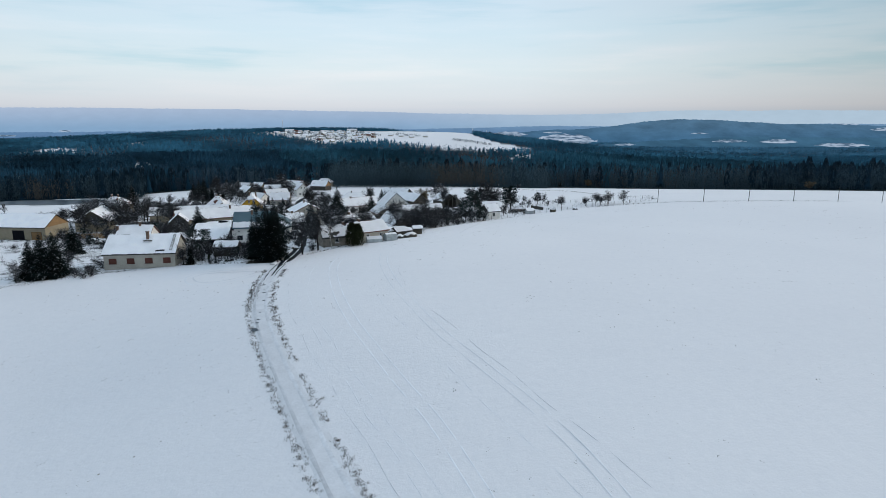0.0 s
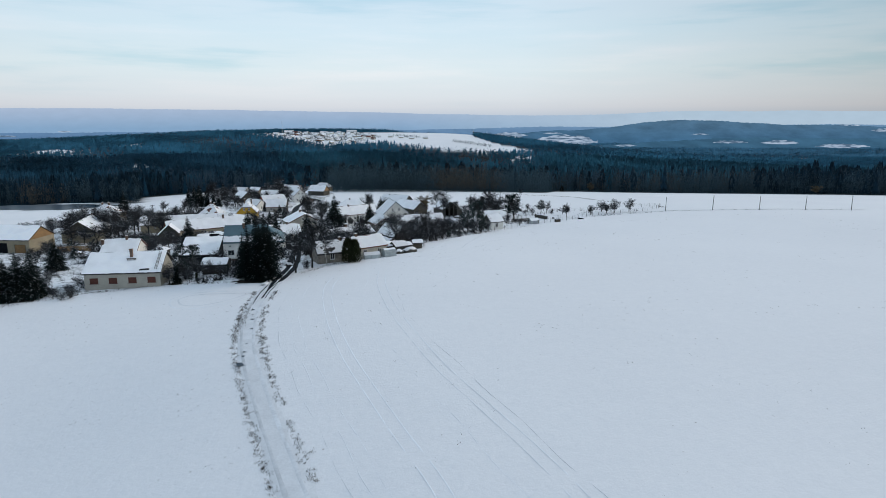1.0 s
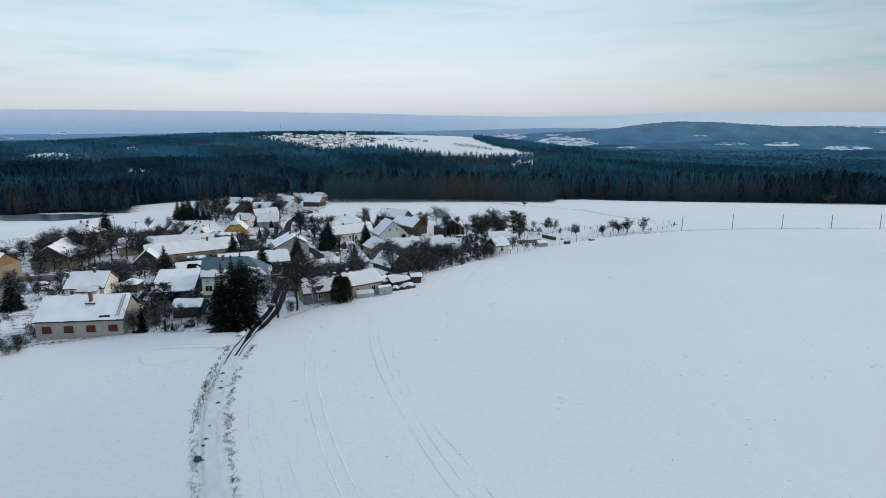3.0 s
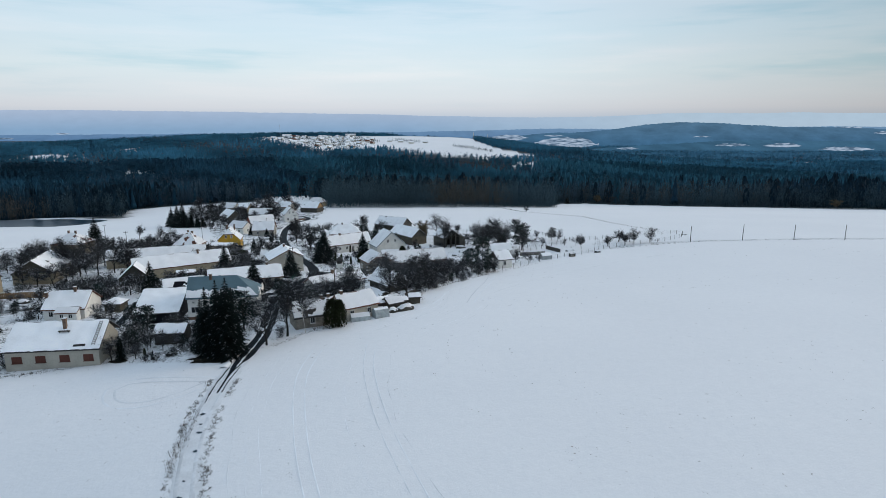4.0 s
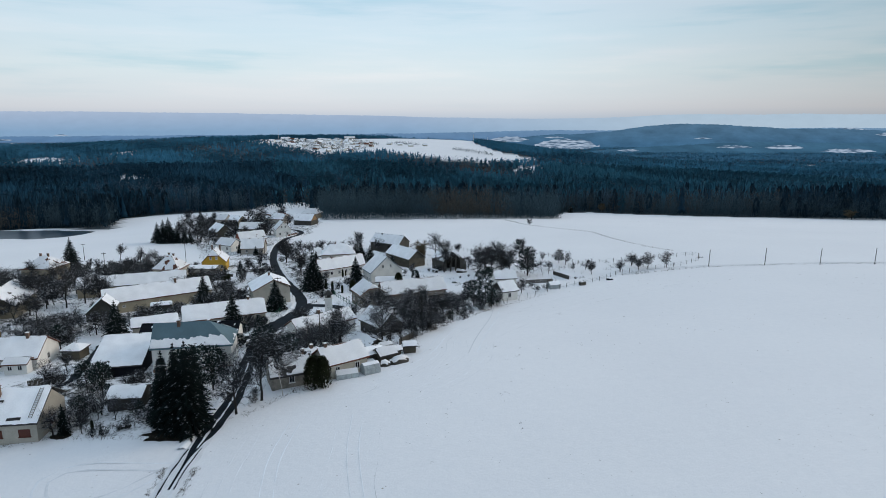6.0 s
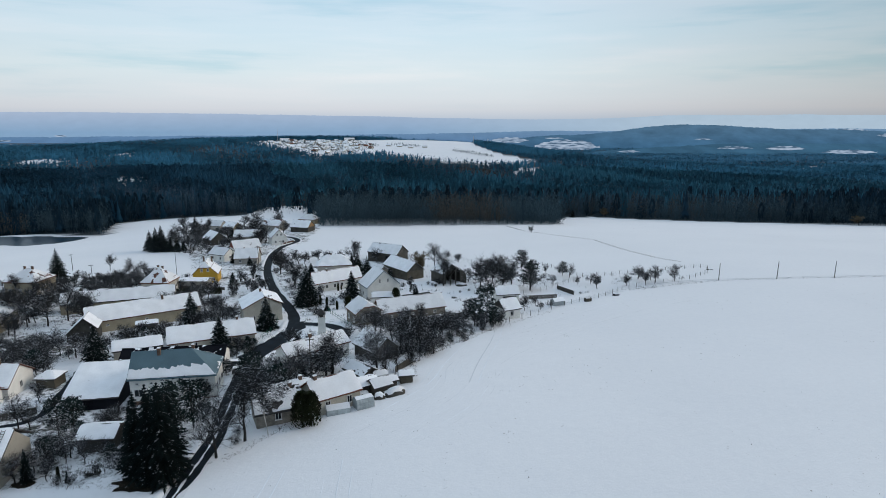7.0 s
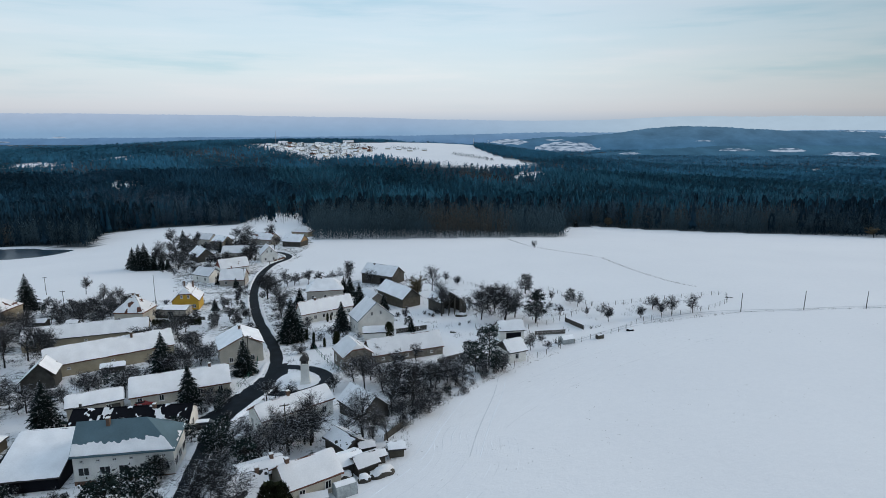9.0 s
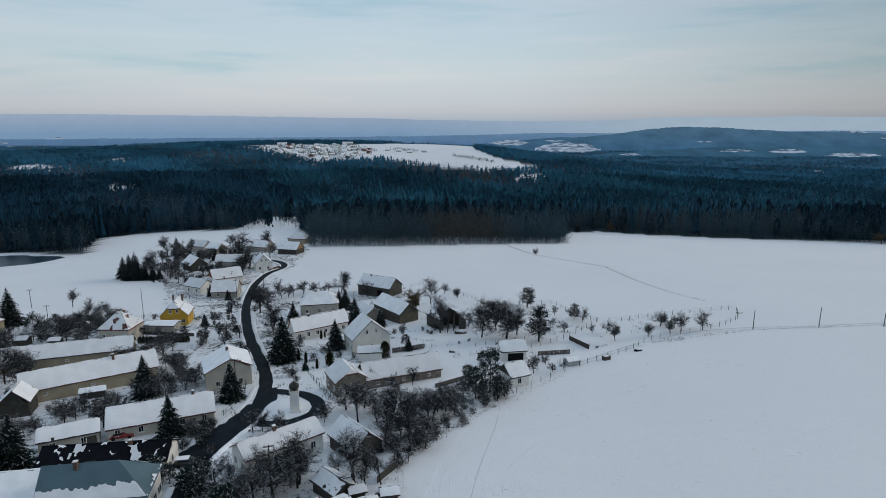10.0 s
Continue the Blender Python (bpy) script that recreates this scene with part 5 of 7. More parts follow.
def ridge_backdrop(name, label, dist, pts, drop, low, high, span, seed, rough=3.0, vary=0.16, pale=None):
    """A distant range: a long ridge with a sloping, glowing face; pts: across and top height; low, high: its colours,
    haze painted in, at the heights in span; pale: its colour towards the east.
    """
    m = bpy.data.materials.new(name)
    m.use_nodes = True
    nd, ln = m.node_tree.nodes, m.node_tree.links
    b = nd["Principled BSDF"]
    b.inputs["Roughness"].default_value = 1.0
    b.inputs["Specular IOR Level"].default_value = 0.0
    co = nd.new("ShaderNodeTexCoord")
    sp = nd.new("ShaderNodeSeparateXYZ")
    ln.new(co.outputs["Object"], sp.inputs[0])
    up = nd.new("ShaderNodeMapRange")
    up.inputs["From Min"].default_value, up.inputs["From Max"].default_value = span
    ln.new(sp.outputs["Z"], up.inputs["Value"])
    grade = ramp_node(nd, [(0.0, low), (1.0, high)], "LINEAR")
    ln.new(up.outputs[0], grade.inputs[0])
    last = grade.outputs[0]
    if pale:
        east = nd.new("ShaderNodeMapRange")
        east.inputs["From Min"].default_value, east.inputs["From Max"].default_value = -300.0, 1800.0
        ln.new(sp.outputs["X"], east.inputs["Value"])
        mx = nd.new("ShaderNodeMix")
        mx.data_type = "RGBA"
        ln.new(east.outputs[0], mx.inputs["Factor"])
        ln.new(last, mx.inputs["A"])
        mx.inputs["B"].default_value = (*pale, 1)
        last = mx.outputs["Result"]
    mp = nd.new("ShaderNodeMapping")
    mp.inputs["Scale"].default_value = (1.0, 0.4, 3.0)
    ln.new(co.outputs["Object"], mp.inputs[0])
    n = nd.new("ShaderNodeTexNoise")
    n.inputs["Scale"].default_value, n.inputs["Detail"].default_value, n.inputs["Roughness"].default_value = 0.007, 9, 0.62
    ln.new(mp.outputs[0], n.inputs["Vector"])
    shade = ramp_node(nd, [(0.32, (1 - vary,) * 3), (0.68, (1 + vary,) * 3)], "LINEAR")
    ln.new(n.outputs["Fac"], shade.inputs[0])
    mul = nd.new("ShaderNodeMix")
    mul.data_type, mul.blend_type = "RGBA", "MULTIPLY"
    mul.inputs["Factor"].default_value = 1.0
    ln.new(last, mul.inputs["A"])
    ln.new(shade.outputs[0], mul.inputs["B"])
    # the face glows in its haze-tinted colours and takes no light
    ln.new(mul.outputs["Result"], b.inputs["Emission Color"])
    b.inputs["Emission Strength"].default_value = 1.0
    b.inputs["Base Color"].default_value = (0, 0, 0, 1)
    count = 900
    xs = np.linspace(pts[0][0], pts[-1][0], count)
    top = np.interp(xs, [p[0] for p in pts], [p[1] for p in pts])
    k = np.ones(31) / 31
    top = np.convolve(np.pad(top, 15, mode="edge"), k, "valid")
    rng = np.random.default_rng(seed)
    top = top + rng.normal(0, rough * 0.35, count) + np.convolve(rng.normal(0, rough * 3, count + 30), k, "valid")
    v, f = [], []
    for i, x in enumerate(xs):
        v += [(x, dist, top[i]), (x, dist - drop, -140.0)]
    for i in range(count - 1):
        f.append((2 * i, 2 * i + 1, 2 * i + 3, 2 * i + 2))
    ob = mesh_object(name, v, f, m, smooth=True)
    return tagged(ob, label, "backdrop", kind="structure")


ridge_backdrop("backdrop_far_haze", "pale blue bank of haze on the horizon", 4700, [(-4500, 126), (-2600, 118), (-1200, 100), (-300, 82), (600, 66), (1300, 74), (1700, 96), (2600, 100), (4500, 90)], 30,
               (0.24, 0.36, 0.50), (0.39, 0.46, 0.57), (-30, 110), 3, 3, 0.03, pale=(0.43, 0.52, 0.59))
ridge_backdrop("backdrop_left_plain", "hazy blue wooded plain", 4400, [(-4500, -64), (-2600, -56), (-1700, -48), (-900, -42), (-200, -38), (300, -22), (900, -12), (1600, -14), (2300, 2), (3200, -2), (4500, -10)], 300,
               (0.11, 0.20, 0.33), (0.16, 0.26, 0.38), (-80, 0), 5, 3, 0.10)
ridge_backdrop("backdrop_hill", "wooded hill with a long rounded crest, painted haze blue", 3600, [(-400, -110), (200, -62), (560, -30), (860, -20), (1000, 0), (1180, 22), (1300, 31), (1420, 33), (1560, 27), (1900, 10), (2400, 2), (3000, -25), (4500, -50)], 350,
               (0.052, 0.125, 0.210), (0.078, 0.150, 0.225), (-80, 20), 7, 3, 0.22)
ridge_backdrop("backdrop_woods", "rolling woods before the hill, painted haze blue-green", 2880, [(-200, -120), (60, -108), (250, -104), (500, -102), (640, -92), (800, -78), (950, -66), (1400, -48), (2000, -52), (3500, -70)], 250,
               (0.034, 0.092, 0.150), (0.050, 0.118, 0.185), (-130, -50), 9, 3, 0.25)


def far_field(dist, x0, x1, z0, z1, seed, tone=1.0):
    """A snowy field on a distant slope: an upright glowing strip, haze put into its colours."""
    name = "backdrop_field"
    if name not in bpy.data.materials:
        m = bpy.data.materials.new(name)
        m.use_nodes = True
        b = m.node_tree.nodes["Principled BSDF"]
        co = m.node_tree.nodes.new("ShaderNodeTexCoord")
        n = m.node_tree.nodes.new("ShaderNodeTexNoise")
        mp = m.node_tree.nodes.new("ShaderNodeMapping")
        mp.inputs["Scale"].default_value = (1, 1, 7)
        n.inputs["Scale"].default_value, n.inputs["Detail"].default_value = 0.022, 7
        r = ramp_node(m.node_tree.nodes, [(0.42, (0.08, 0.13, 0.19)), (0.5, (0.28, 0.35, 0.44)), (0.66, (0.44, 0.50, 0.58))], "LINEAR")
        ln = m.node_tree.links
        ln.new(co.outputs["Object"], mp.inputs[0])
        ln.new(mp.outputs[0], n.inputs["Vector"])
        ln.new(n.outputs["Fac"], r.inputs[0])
        # snow tones glow by themselves, already dulled and blued for haze
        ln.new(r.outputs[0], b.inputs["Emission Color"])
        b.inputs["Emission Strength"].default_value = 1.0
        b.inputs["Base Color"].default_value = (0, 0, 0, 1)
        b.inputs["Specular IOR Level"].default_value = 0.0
    rng = random.Random(seed)
    n = 14
    top = [(x0 + (x1 - x0) * k / n, dist, z1 + (z1 - z0) * (rng.uniform(-0.12, 0.08) - 0.7 * abs(2 * k / n - 1) ** 3)) for k in range(n + 1)]
    low = [(x0 + (x1 - x0) * k / n, dist - 6, z0 + (z1 - z0) * (rng.uniform(-0.06, 0.12) + 0.45 * abs(2 * k / n - 1) ** 3)) for k in range(n + 1)]
    ob = mesh_object(name, top + low, [(k, k + 1, n + 2 + k, n + 1 + k) for k in range(n)], bpy.data.materials[name])
    return tagged(ob, "snowy field on a distant slope", "backdrop", kind="structure")


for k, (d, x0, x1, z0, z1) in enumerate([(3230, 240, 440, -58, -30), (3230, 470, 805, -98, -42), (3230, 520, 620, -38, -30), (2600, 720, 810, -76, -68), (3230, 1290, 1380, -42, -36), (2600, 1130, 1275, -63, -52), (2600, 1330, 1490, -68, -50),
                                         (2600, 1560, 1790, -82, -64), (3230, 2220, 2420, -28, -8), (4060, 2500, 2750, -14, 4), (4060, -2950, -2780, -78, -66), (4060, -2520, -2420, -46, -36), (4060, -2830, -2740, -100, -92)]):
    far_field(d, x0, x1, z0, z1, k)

# ---- trees and bushes: x, y, height ----
for x, y, h in [(-131.1, 256.3, 12), (-71.3, 254.9, 4.1), (-136.3, 332.8, 9.8), (-132.4, 330.6, 11.2), (-129.1, 329.1, 12.2), (-124.4, 327.5, 7), (-121.1, 327.1, 6.4), (-119, 328.8, 4.9), (-139.6, 393.6, 10.6), (-118.4, 369.2, 5.9), (-111.2, 370.7, 5.9), (-85.1, 295.9, 5), (-76.6, 290, 3.9), (-38.4, 219.9, 11.9), (-27.1, 228.5, 8.3), (-25.3, 250.9, 8.9), (-45.8, 260.1, 5.9), (-33.4, 271.4, 7), (-31.3, 271.1, 7.4), (-17.6, 248.6, 5.6), (-31.4, 212.5, 2.6), (-8, 224.7, 3.8), (-62.2, 198.9, 9.4), (-47.6, 178.1, 8.3), (-68.1, 167.5, 10), (-42.7, 195.3, 8.3), (-81.8, 117.4, 7.9), (-79.6, 117.8, 8.9), (-77.5, 118.5, 9.1), (-87.9, 142, 7.6)]:
    plant('spruce', 'spruce', 'tall dark spruce with snow on its boughs', 'tree', x, y, h, 'trees of the village')
for x, y, h in [(-38.9, 125.5, 11.6), (-36.6, 124.3, 12.9), (-34.8, 123.7, 13.3), (-34.9, 126.4, 11.1), (-40.6, 127.6, 9.3), (-37.2, 128.2, 10.5), (-53.2, 125.2, 4.6), (-47.7, 124.6, 1.7)]:
    plant('slim', 'spruce', 'dark dense spruce beside the road', 'tree', x, y, h, 'trees of the village')
for x, y, h in [(-32.4, 217.5, 2.7), (-28.8, 213.1, 2.4), (-34.7, 219.9, 2.9), (-32.7, 237.8, 2.6), (-32, 239.3, 1.9), (-32.4, 217.8, 2.6), (-28.8, 213.2, 2.4), (-26, 214.7, 3.4), (-60.1, 151.6, 3.6), (-49.4, 125.5, 1.7)]:
    plant('column', 'columnar_thuja', 'small columnar thuja in a snowy garden', 'bush', x, y, h, 'garden bushes')
for x, y, h in [(-20.9, 137.6, 5.1), (-19.6, 137.8, 4.9), (-13.4, 219.1, 4.2), (-26.2, 215.1, 3.3)]:
    plant('thuja', 'thuja', 'rounded dense green thuja beside a house', 'bush', x, y, h, 'garden bushes')
for x, y, h in [(-41.9, 178.5, 2.8), (-40.6, 161.9, 3.1), (10.2, 193.8, 9.3), (7.2, 191.4, 6.6), (11.4, 189.7, 4.9), (6, 196.9, 5.2), (-58.6, 140.1, 5.4), (-55.4, 139, 5.5), (-79.5, 166.5, 5.1), (-37.4, 138.8, 7.5), (-39, 134.4, 8.8), (-72.6, 159.5, 2.1), (-34.5, 159.8, 5.1), (-27.7, 149.4, 5.6)]:
    plant('pine', 'pine', 'broad snowy evergreen in a garden', 'tree', x, y, h, 'trees of the village')
for x, y, h in [(-118.6, 250.7, 5.4), (-88.9, 260.2, 3.1), (-83.8, 242.1, 4.6), (-80, 242.7, 3.9), (-89.5, 322.9, 7.4), (-57.2, 232.6, 6.1), (-118.6, 335.2, 8.4), (-107.2, 319.7, 8.5), (-123.3, 244.6, 2.6), (-47.7, 244.9, 9.4), (-55.5, 292.4, 4.9), (-51.8, 301.6, 5.1), (-47.4, 300.3, 4.7), (-42.4, 300.4, 4), (-26.3, 288.5, 7), (-10.3, 236.7, 4.2), (-28.5, 221.1, 3.8), (-36.1, 227.8, 4.8), (11, 233.5, 10.1), (13.9, 246.1, 9.1), (15.5, 239.7, 8.4), (17.4, 232.1, 12.6), (20.5, 234.3, 9), (25.3, 227.5, 8.1), (33.2, 235.7, 3.7), (38.7, 247.9, 4.6), (40, 243, 5.1), (40.4, 233, 2.8), (44.1, 232.4, 3.8), (44.5, 225.9, 5.2)]:
    plant('fruit', 'fruit_tree', 'bare fruit tree standing in snow', 'tree', x, y, h, 'trees of the village')
for x, y, h in [(5.3, 282, 3.5), (27.3, 262.6, 7.4), (27.9, 243.8, 6.4), (53.5, 228.1, 3.7), (59.5, 236.1, 4.7), (60, 230.4, 3.6), (62.6, 234, 4.2), (20.7, 204.8, 4.8), (24.2, 210.1, 3), (24.8, 205.1, 2.7), (27.5, 206.4, 2.5), (33.8, 252, 3.4), (53.7, 227.9, 3.8), (59.7, 236.4, 4.8), (59.9, 229.8, 3.9), (63, 230.6, 5.5), (68.9, 231.2, 6), (-91.3, 203.7, 10.2), (-71.6, 186.2, 5.7), (-62.7, 183.4, 5.9), (-59.2, 184.5, 5.7), (-58, 202.7, 4.4), (-75.6, 182.7, 2.9), (-90.7, 198.3, 3.3), (-25.7, 160.2, 5.3), (-14.9, 161.3, 4.3), (-13.5, 200.8, 5.3), (-9.6, 196.8, 4.2), (-9.7, 182.1, 4.6), (-6.5, 174.3, 5.9)]:
    plant('fruit', 'fruit_tree', 'bare fruit tree standing in snow', 'tree', x, y, h, 'trees of the village')
for x, y, h in [(-3.5, 181.6, 7.4), (-1.2, 180.3, 6.8), (1.2, 184.8, 5.9), (-8.7, 185.6, 5.9), (-5.7, 200, 4.6), (-24.3, 218.4, 3), (-54.6, 124.8, 5.1), (-50.7, 125.1, 3.1), (-50.8, 129.3, 3.4), (-68.7, 151.2, 4.5), (-49.9, 137.7, 4.7), (-49.3, 139.2, 4.7), (-54.4, 132.9, 3.1)]:
    plant('fruit', 'fruit_tree', 'bare fruit tree standing in snow', 'tree', x, y, h, 'trees of the village')
for x, y, h in [(-105.9, 254.9, 9), (-102.7, 256.5, 8.1), (-103.5, 389.4, 12.3), (-94.6, 402.5, 8.8), (-143.7, 391.3, 12.4), (-135.2, 400, 8.8), (-123, 333.3, 12.8), (-59.3, 270.3, 11.3), (-104, 239.7, 8), (-127.9, 339.2, 9.2), (-58.9, 269.6, 10), (-36.6, 300.4, 8.2), (-119.1, 206.3, 11.1), (-112, 204.2, 10.8), (-107.4, 206, 11.4), (-100.4, 202.6, 10.7), (-98.3, 207.6, 10.3), (-124.3, 209.8, 9.7), (-93.8, 210.1, 6.8), (-100.8, 191, 6.8), (-105.5, 190.1, 6.4), (-3.4, 273.8, 9.5), (0, 239.6, 12.2), (-14.7, 180.9, 8.2), (-20.3, 159, 9.3), (-10.4, 156.4, 7), (-8.2, 157.8, 5.5), (-5, 173, 9.1), (-30.4, 128.9, 9.6), (-28, 133.3, 10.5)]:
    plant('tall', 'deciduous_tree', 'tall bare deciduous tree with fine twigs', 'tree', x, y, h, 'trees of the village')
for x, y, h in [(-79.5, 165.2, 3.6), (-84, 176.4, 4.9), (-82.3, 178.6, 4.6), (-48.1, 129.1, 3.8), (-132.1, 236.8, 8), (-120.7, 227.6, 7.7), (-113.9, 223.3, 9.7), (-107.5, 219.1, 9.6), (-106.6, 222.9, 10.3), (-126.5, 279.8, 7.4), (-189, 260.4, 5)]:
    plant('tall', 'deciduous_tree', 'tall bare deciduous tree with fine twigs', 'tree', x, y, h, 'trees of the village')
for x, y, h in [(-7.4, 262.3, 8.9), (-9.1, 265.6, 6.5)]:
    plant('willow', 'willow', 'bare willow with yellowish twigs', 'tree', x, y, h, 'trees of the village')
for x, y, h in [(-7, 170.5, 2.8), (-5.1, 171.3, 3.3), (-3.2, 174.1, 3.4), (-1.1, 176, 3.9), (1, 179.1, 3), (3.2, 182.3, 2.6), (4.7, 185.8, 2.1), (6.2, 188.1, 1.6), (7.7, 190.6, 1.9), (-9.2, 168, 3.2), (-8.1, 168.8, 1.9), (0.1, 188.6, 2.7), (2.4, 191, 2.8), (-2.7, 187.5, 2.7), (-33.5, 209, 2.9), (-31.7, 204.9, 2.2), (-2.7, 205.9, 1.9), (3.6, 197.8, 2.3), (-40.7, 178.1, 2.9), (-37.8, 171.1, 2.4), (-38.3, 165.4, 2.3), (-78.2, 191.6, 2.3), (-58.3, 186.9, 1.6), (-31.2, 219.5, 3.1), (-27.3, 221, 2.7), (-36.1, 212.9, 2), (-2.8, 239.1, 1.5), (-12.6, 240.5, 2.3), (-21.2, 220.4, 2.4), (-54.9, 127.1, 2.3)]:
    plant('bush', 'shrub', 'leafless garden shrub dusted with snow', 'bush', x, y, h, 'garden bushes')
for x, y, h in [(-44.9, 126.4, 2.2), (-44.7, 128.8, 1.9), (-47.1, 124.3, 2), (-48.6, 124.1, 2), (-50.8, 132.6, 1.6), (-34.2, 123.3, 2.2), (-58.8, 147.3, 2.3), (-70.6, 145.4, 1.8), (-62.7, 144.8, 1.8), (-39.5, 130.9, 1.6), (-29.8, 135.6, 2.5), (-29, 132.7, 2.4), (-14.1, 154, 1.5), (-10.9, 159.8, 2.5), (-25.7, 162.3, 3.6), (-70.7, 116.2, 2.4), (-69.8, 117.1, 2.4), (-72.7, 117.5, 2.7), (-83.9, 134.6, 2.4), (-74.4, 127.4, 2.3), (32.1, 244.3, 2.3), (-3.7, 240.1, 1.5), (-2.3, 238.8, 1.5), (38.5, 220.3, 1), (4.8, 228.9, 1.1), (7.4, 230.7, 1.1), (-120.5, 252, 2.5)]:
    plant('bush', 'shrub', 'leafless garden shrub dusted with snow', 'bush', x, y, h, 'garden bushes')
for x, y, h in [(-108.6, 244.4, 3.9), (-100.9, 239.7, 3.8), (-116.8, 251.9, 3.3), (-98.6, 251.7, 4.1), (-97.7, 259.8, 2.6), (-64.3, 234.1, 3.7), (-69.8, 261.8, 1.7), (-66.2, 264.6, 1.7), (-74.9, 239.1, 3.1), (-72.8, 243.6, 3.9), (-126, 249.6, 2.4)]:
    plant('bush', 'shrub', 'leafless garden shrub dusted with snow', 'bush', x, y, h, 'garden bushes')
for x, y, h in [(-25.1, 134.8, 12.1)]:
    plant('birch', 'birch', 'slender white-barked bare birch', 'tree', x, y, h, 'trees of the village')

# ---- undergrowth, weeds and dry grass ----


def litter(x, y, rx, ry, seed):
    """Bare dark ground under dense spruces, where no snow has fallen."""
    rng = random.Random(seed)
    v, f, n = [(x, y, gz(x, y) + 0.05)], [], 36
    for ring, lift in ((0.55, 0.05), (1.0, 0.02)):
        for k in range(n):
            t = 6.2832 * k / n
            q = ring * (rng.uniform(0.8, 1.1) if ring == 1.0 else 1.0)
            px, py = x + math.cos(t) * rx * q, y + math.sin(t) * ry * q
            v.append((px, py, gz(px, py) + lift))
    for k in range(n):
        j = (k + 1) % n
        f += [(0, 1 + k, 1 + j), (1 + k, 1 + n + k, 1 + n + j, 1 + j)]
    return tagged(mesh_object("needle_litter", v, f, M_litter, smooth=True), "bare dark earth and needles under spruces", "ground", kind="structure")


for i, (x, y, rx, ry) in enumerate([(-36.8, 123.6, 4.6, 2.4), (-79.6, 116.6, 4.2, 1.9), (-42.9, 194.6, 2.0, 1.7), (-38.6, 219.0, 2.6, 2.2), (-47.8, 177.4, 1.8, 1.5), (-68.2, 166.8, 2.2, 1.8), (-53.3, 124.6, 1.6, 1.0), (-129.5, 328.0, 6.0, 2.0)]):
    litter(x, y, rx, ry, i + 1)


def on_plot(x, y, grow=0.6):
    for cx, cy, a, hl, rf, rb in PLOTS:
        dx, dy = x - cx, y - cy
        if abs(dx) > 22 or abs(dy) > 22:
            continue
        u, v = dx * math.cos(a) + dy * math.sin(a), -dx * math.sin(a) + dy * math.cos(a)
        if abs(u) < hl + grow and -rf - grow < v < rb + grow:
            return True
    return False


ROAD_PTS = np.array([(p.x, p.y) for p in MAIN + LOOP + TRACK])


def road_gap(x, y):
    return float(np.hypot(ROAD_PTS[:, 0] - x, ROAD_PTS[:, 1] - y).min())


def tufts(name, label, spots, mat, blades, height, spread, width, seed, category="grass"):
    """Clumps of stalks at (x, y, size), all in one mesh."""
    rng = random.Random(seed)
    v, f = [], []
    for x, y, s in spots:
        for _ in range(blades):
            px, py = x + rng.gauss(0, spread * s), y + rng.gauss(0, spread * s)
            p = Vector((px, py, gz(px, py) - 0.05))
            q = p + Vector((rng.gauss(0, 0.35), rng.gauss(0, 0.35), rng.uniform(0.45, 1.1))) * height * s
            blade(v, f, p, q, width * rng.uniform(0.6, 1.4), Vector((rng.uniform(-1, 1), rng.uniform(-1, 1), 0)).normalized())
    ob = mesh_object(name, v, f, mat)
    return tagged(ob, label, category, kind="stuff")


def garden_spots(n, seed, poly, low=-0.15, gap=2.4):
    rng = random.Random(seed)
    xs, ys = [p[0] for p in poly], [p[1] for p in poly]
    out = []
    while len(out) < n:
        x, y = rng.uniform(min(xs), max(xs)), rng.uniform(min(ys), max(ys))
        if not bool(inside(np.array([x]), np.array([y]), poly)[0]) or noise.noise((x * 0.09, y * 0.09, seed)) < low or road_gap(x, y) < gap or math.dist((x, y), (-30.1, 189.4)) < 8 or on_plot(x, y):
            continue
        out.append((x, y, rng.uniform(0.6, 1.3)))
    return out


tufts("undergrowth", "brown leafless undergrowth and tall weeds in the gardens", [q for q in garden_spots(3600, 4, VILLAGE, -0.02) if not (q[0] > -12 and q[1] > 195) or q[2] > 1.12], M_twig, 13, 0.8, 0.55, 0.035, 5)
THICKETS = [[(-8, 160), (-4, 165), (2, 176), (16, 192), (13, 196), (-4, 186), (-12, 178), (-14, 164)],
            [(-58, 126), (-37, 125), (-40, 146), (-62, 147), (-68, 138)], [(-84, 113), (-70, 118), (-70, 124), (-86, 126)], [(-110, 150), (-84, 150), (-82, 190), (-112, 186)],
            [(-34, 178), (-24, 177), (-20, 183), (-34, 190)], [(-130, 250), (-92, 246), (-92, 254), (-130, 262)], [(-128, 330), (-100, 300), (-84, 306), (-86, 380), (-120, 400), (-140, 400)], [(-74, 262), (-56, 270), (-60, 300), (-72, 300)],
            [(-52, 220), (-38, 232), (-42, 262), (-52, 262)], [(-12, 240), (10, 232), (34, 240), (14, 262)]]
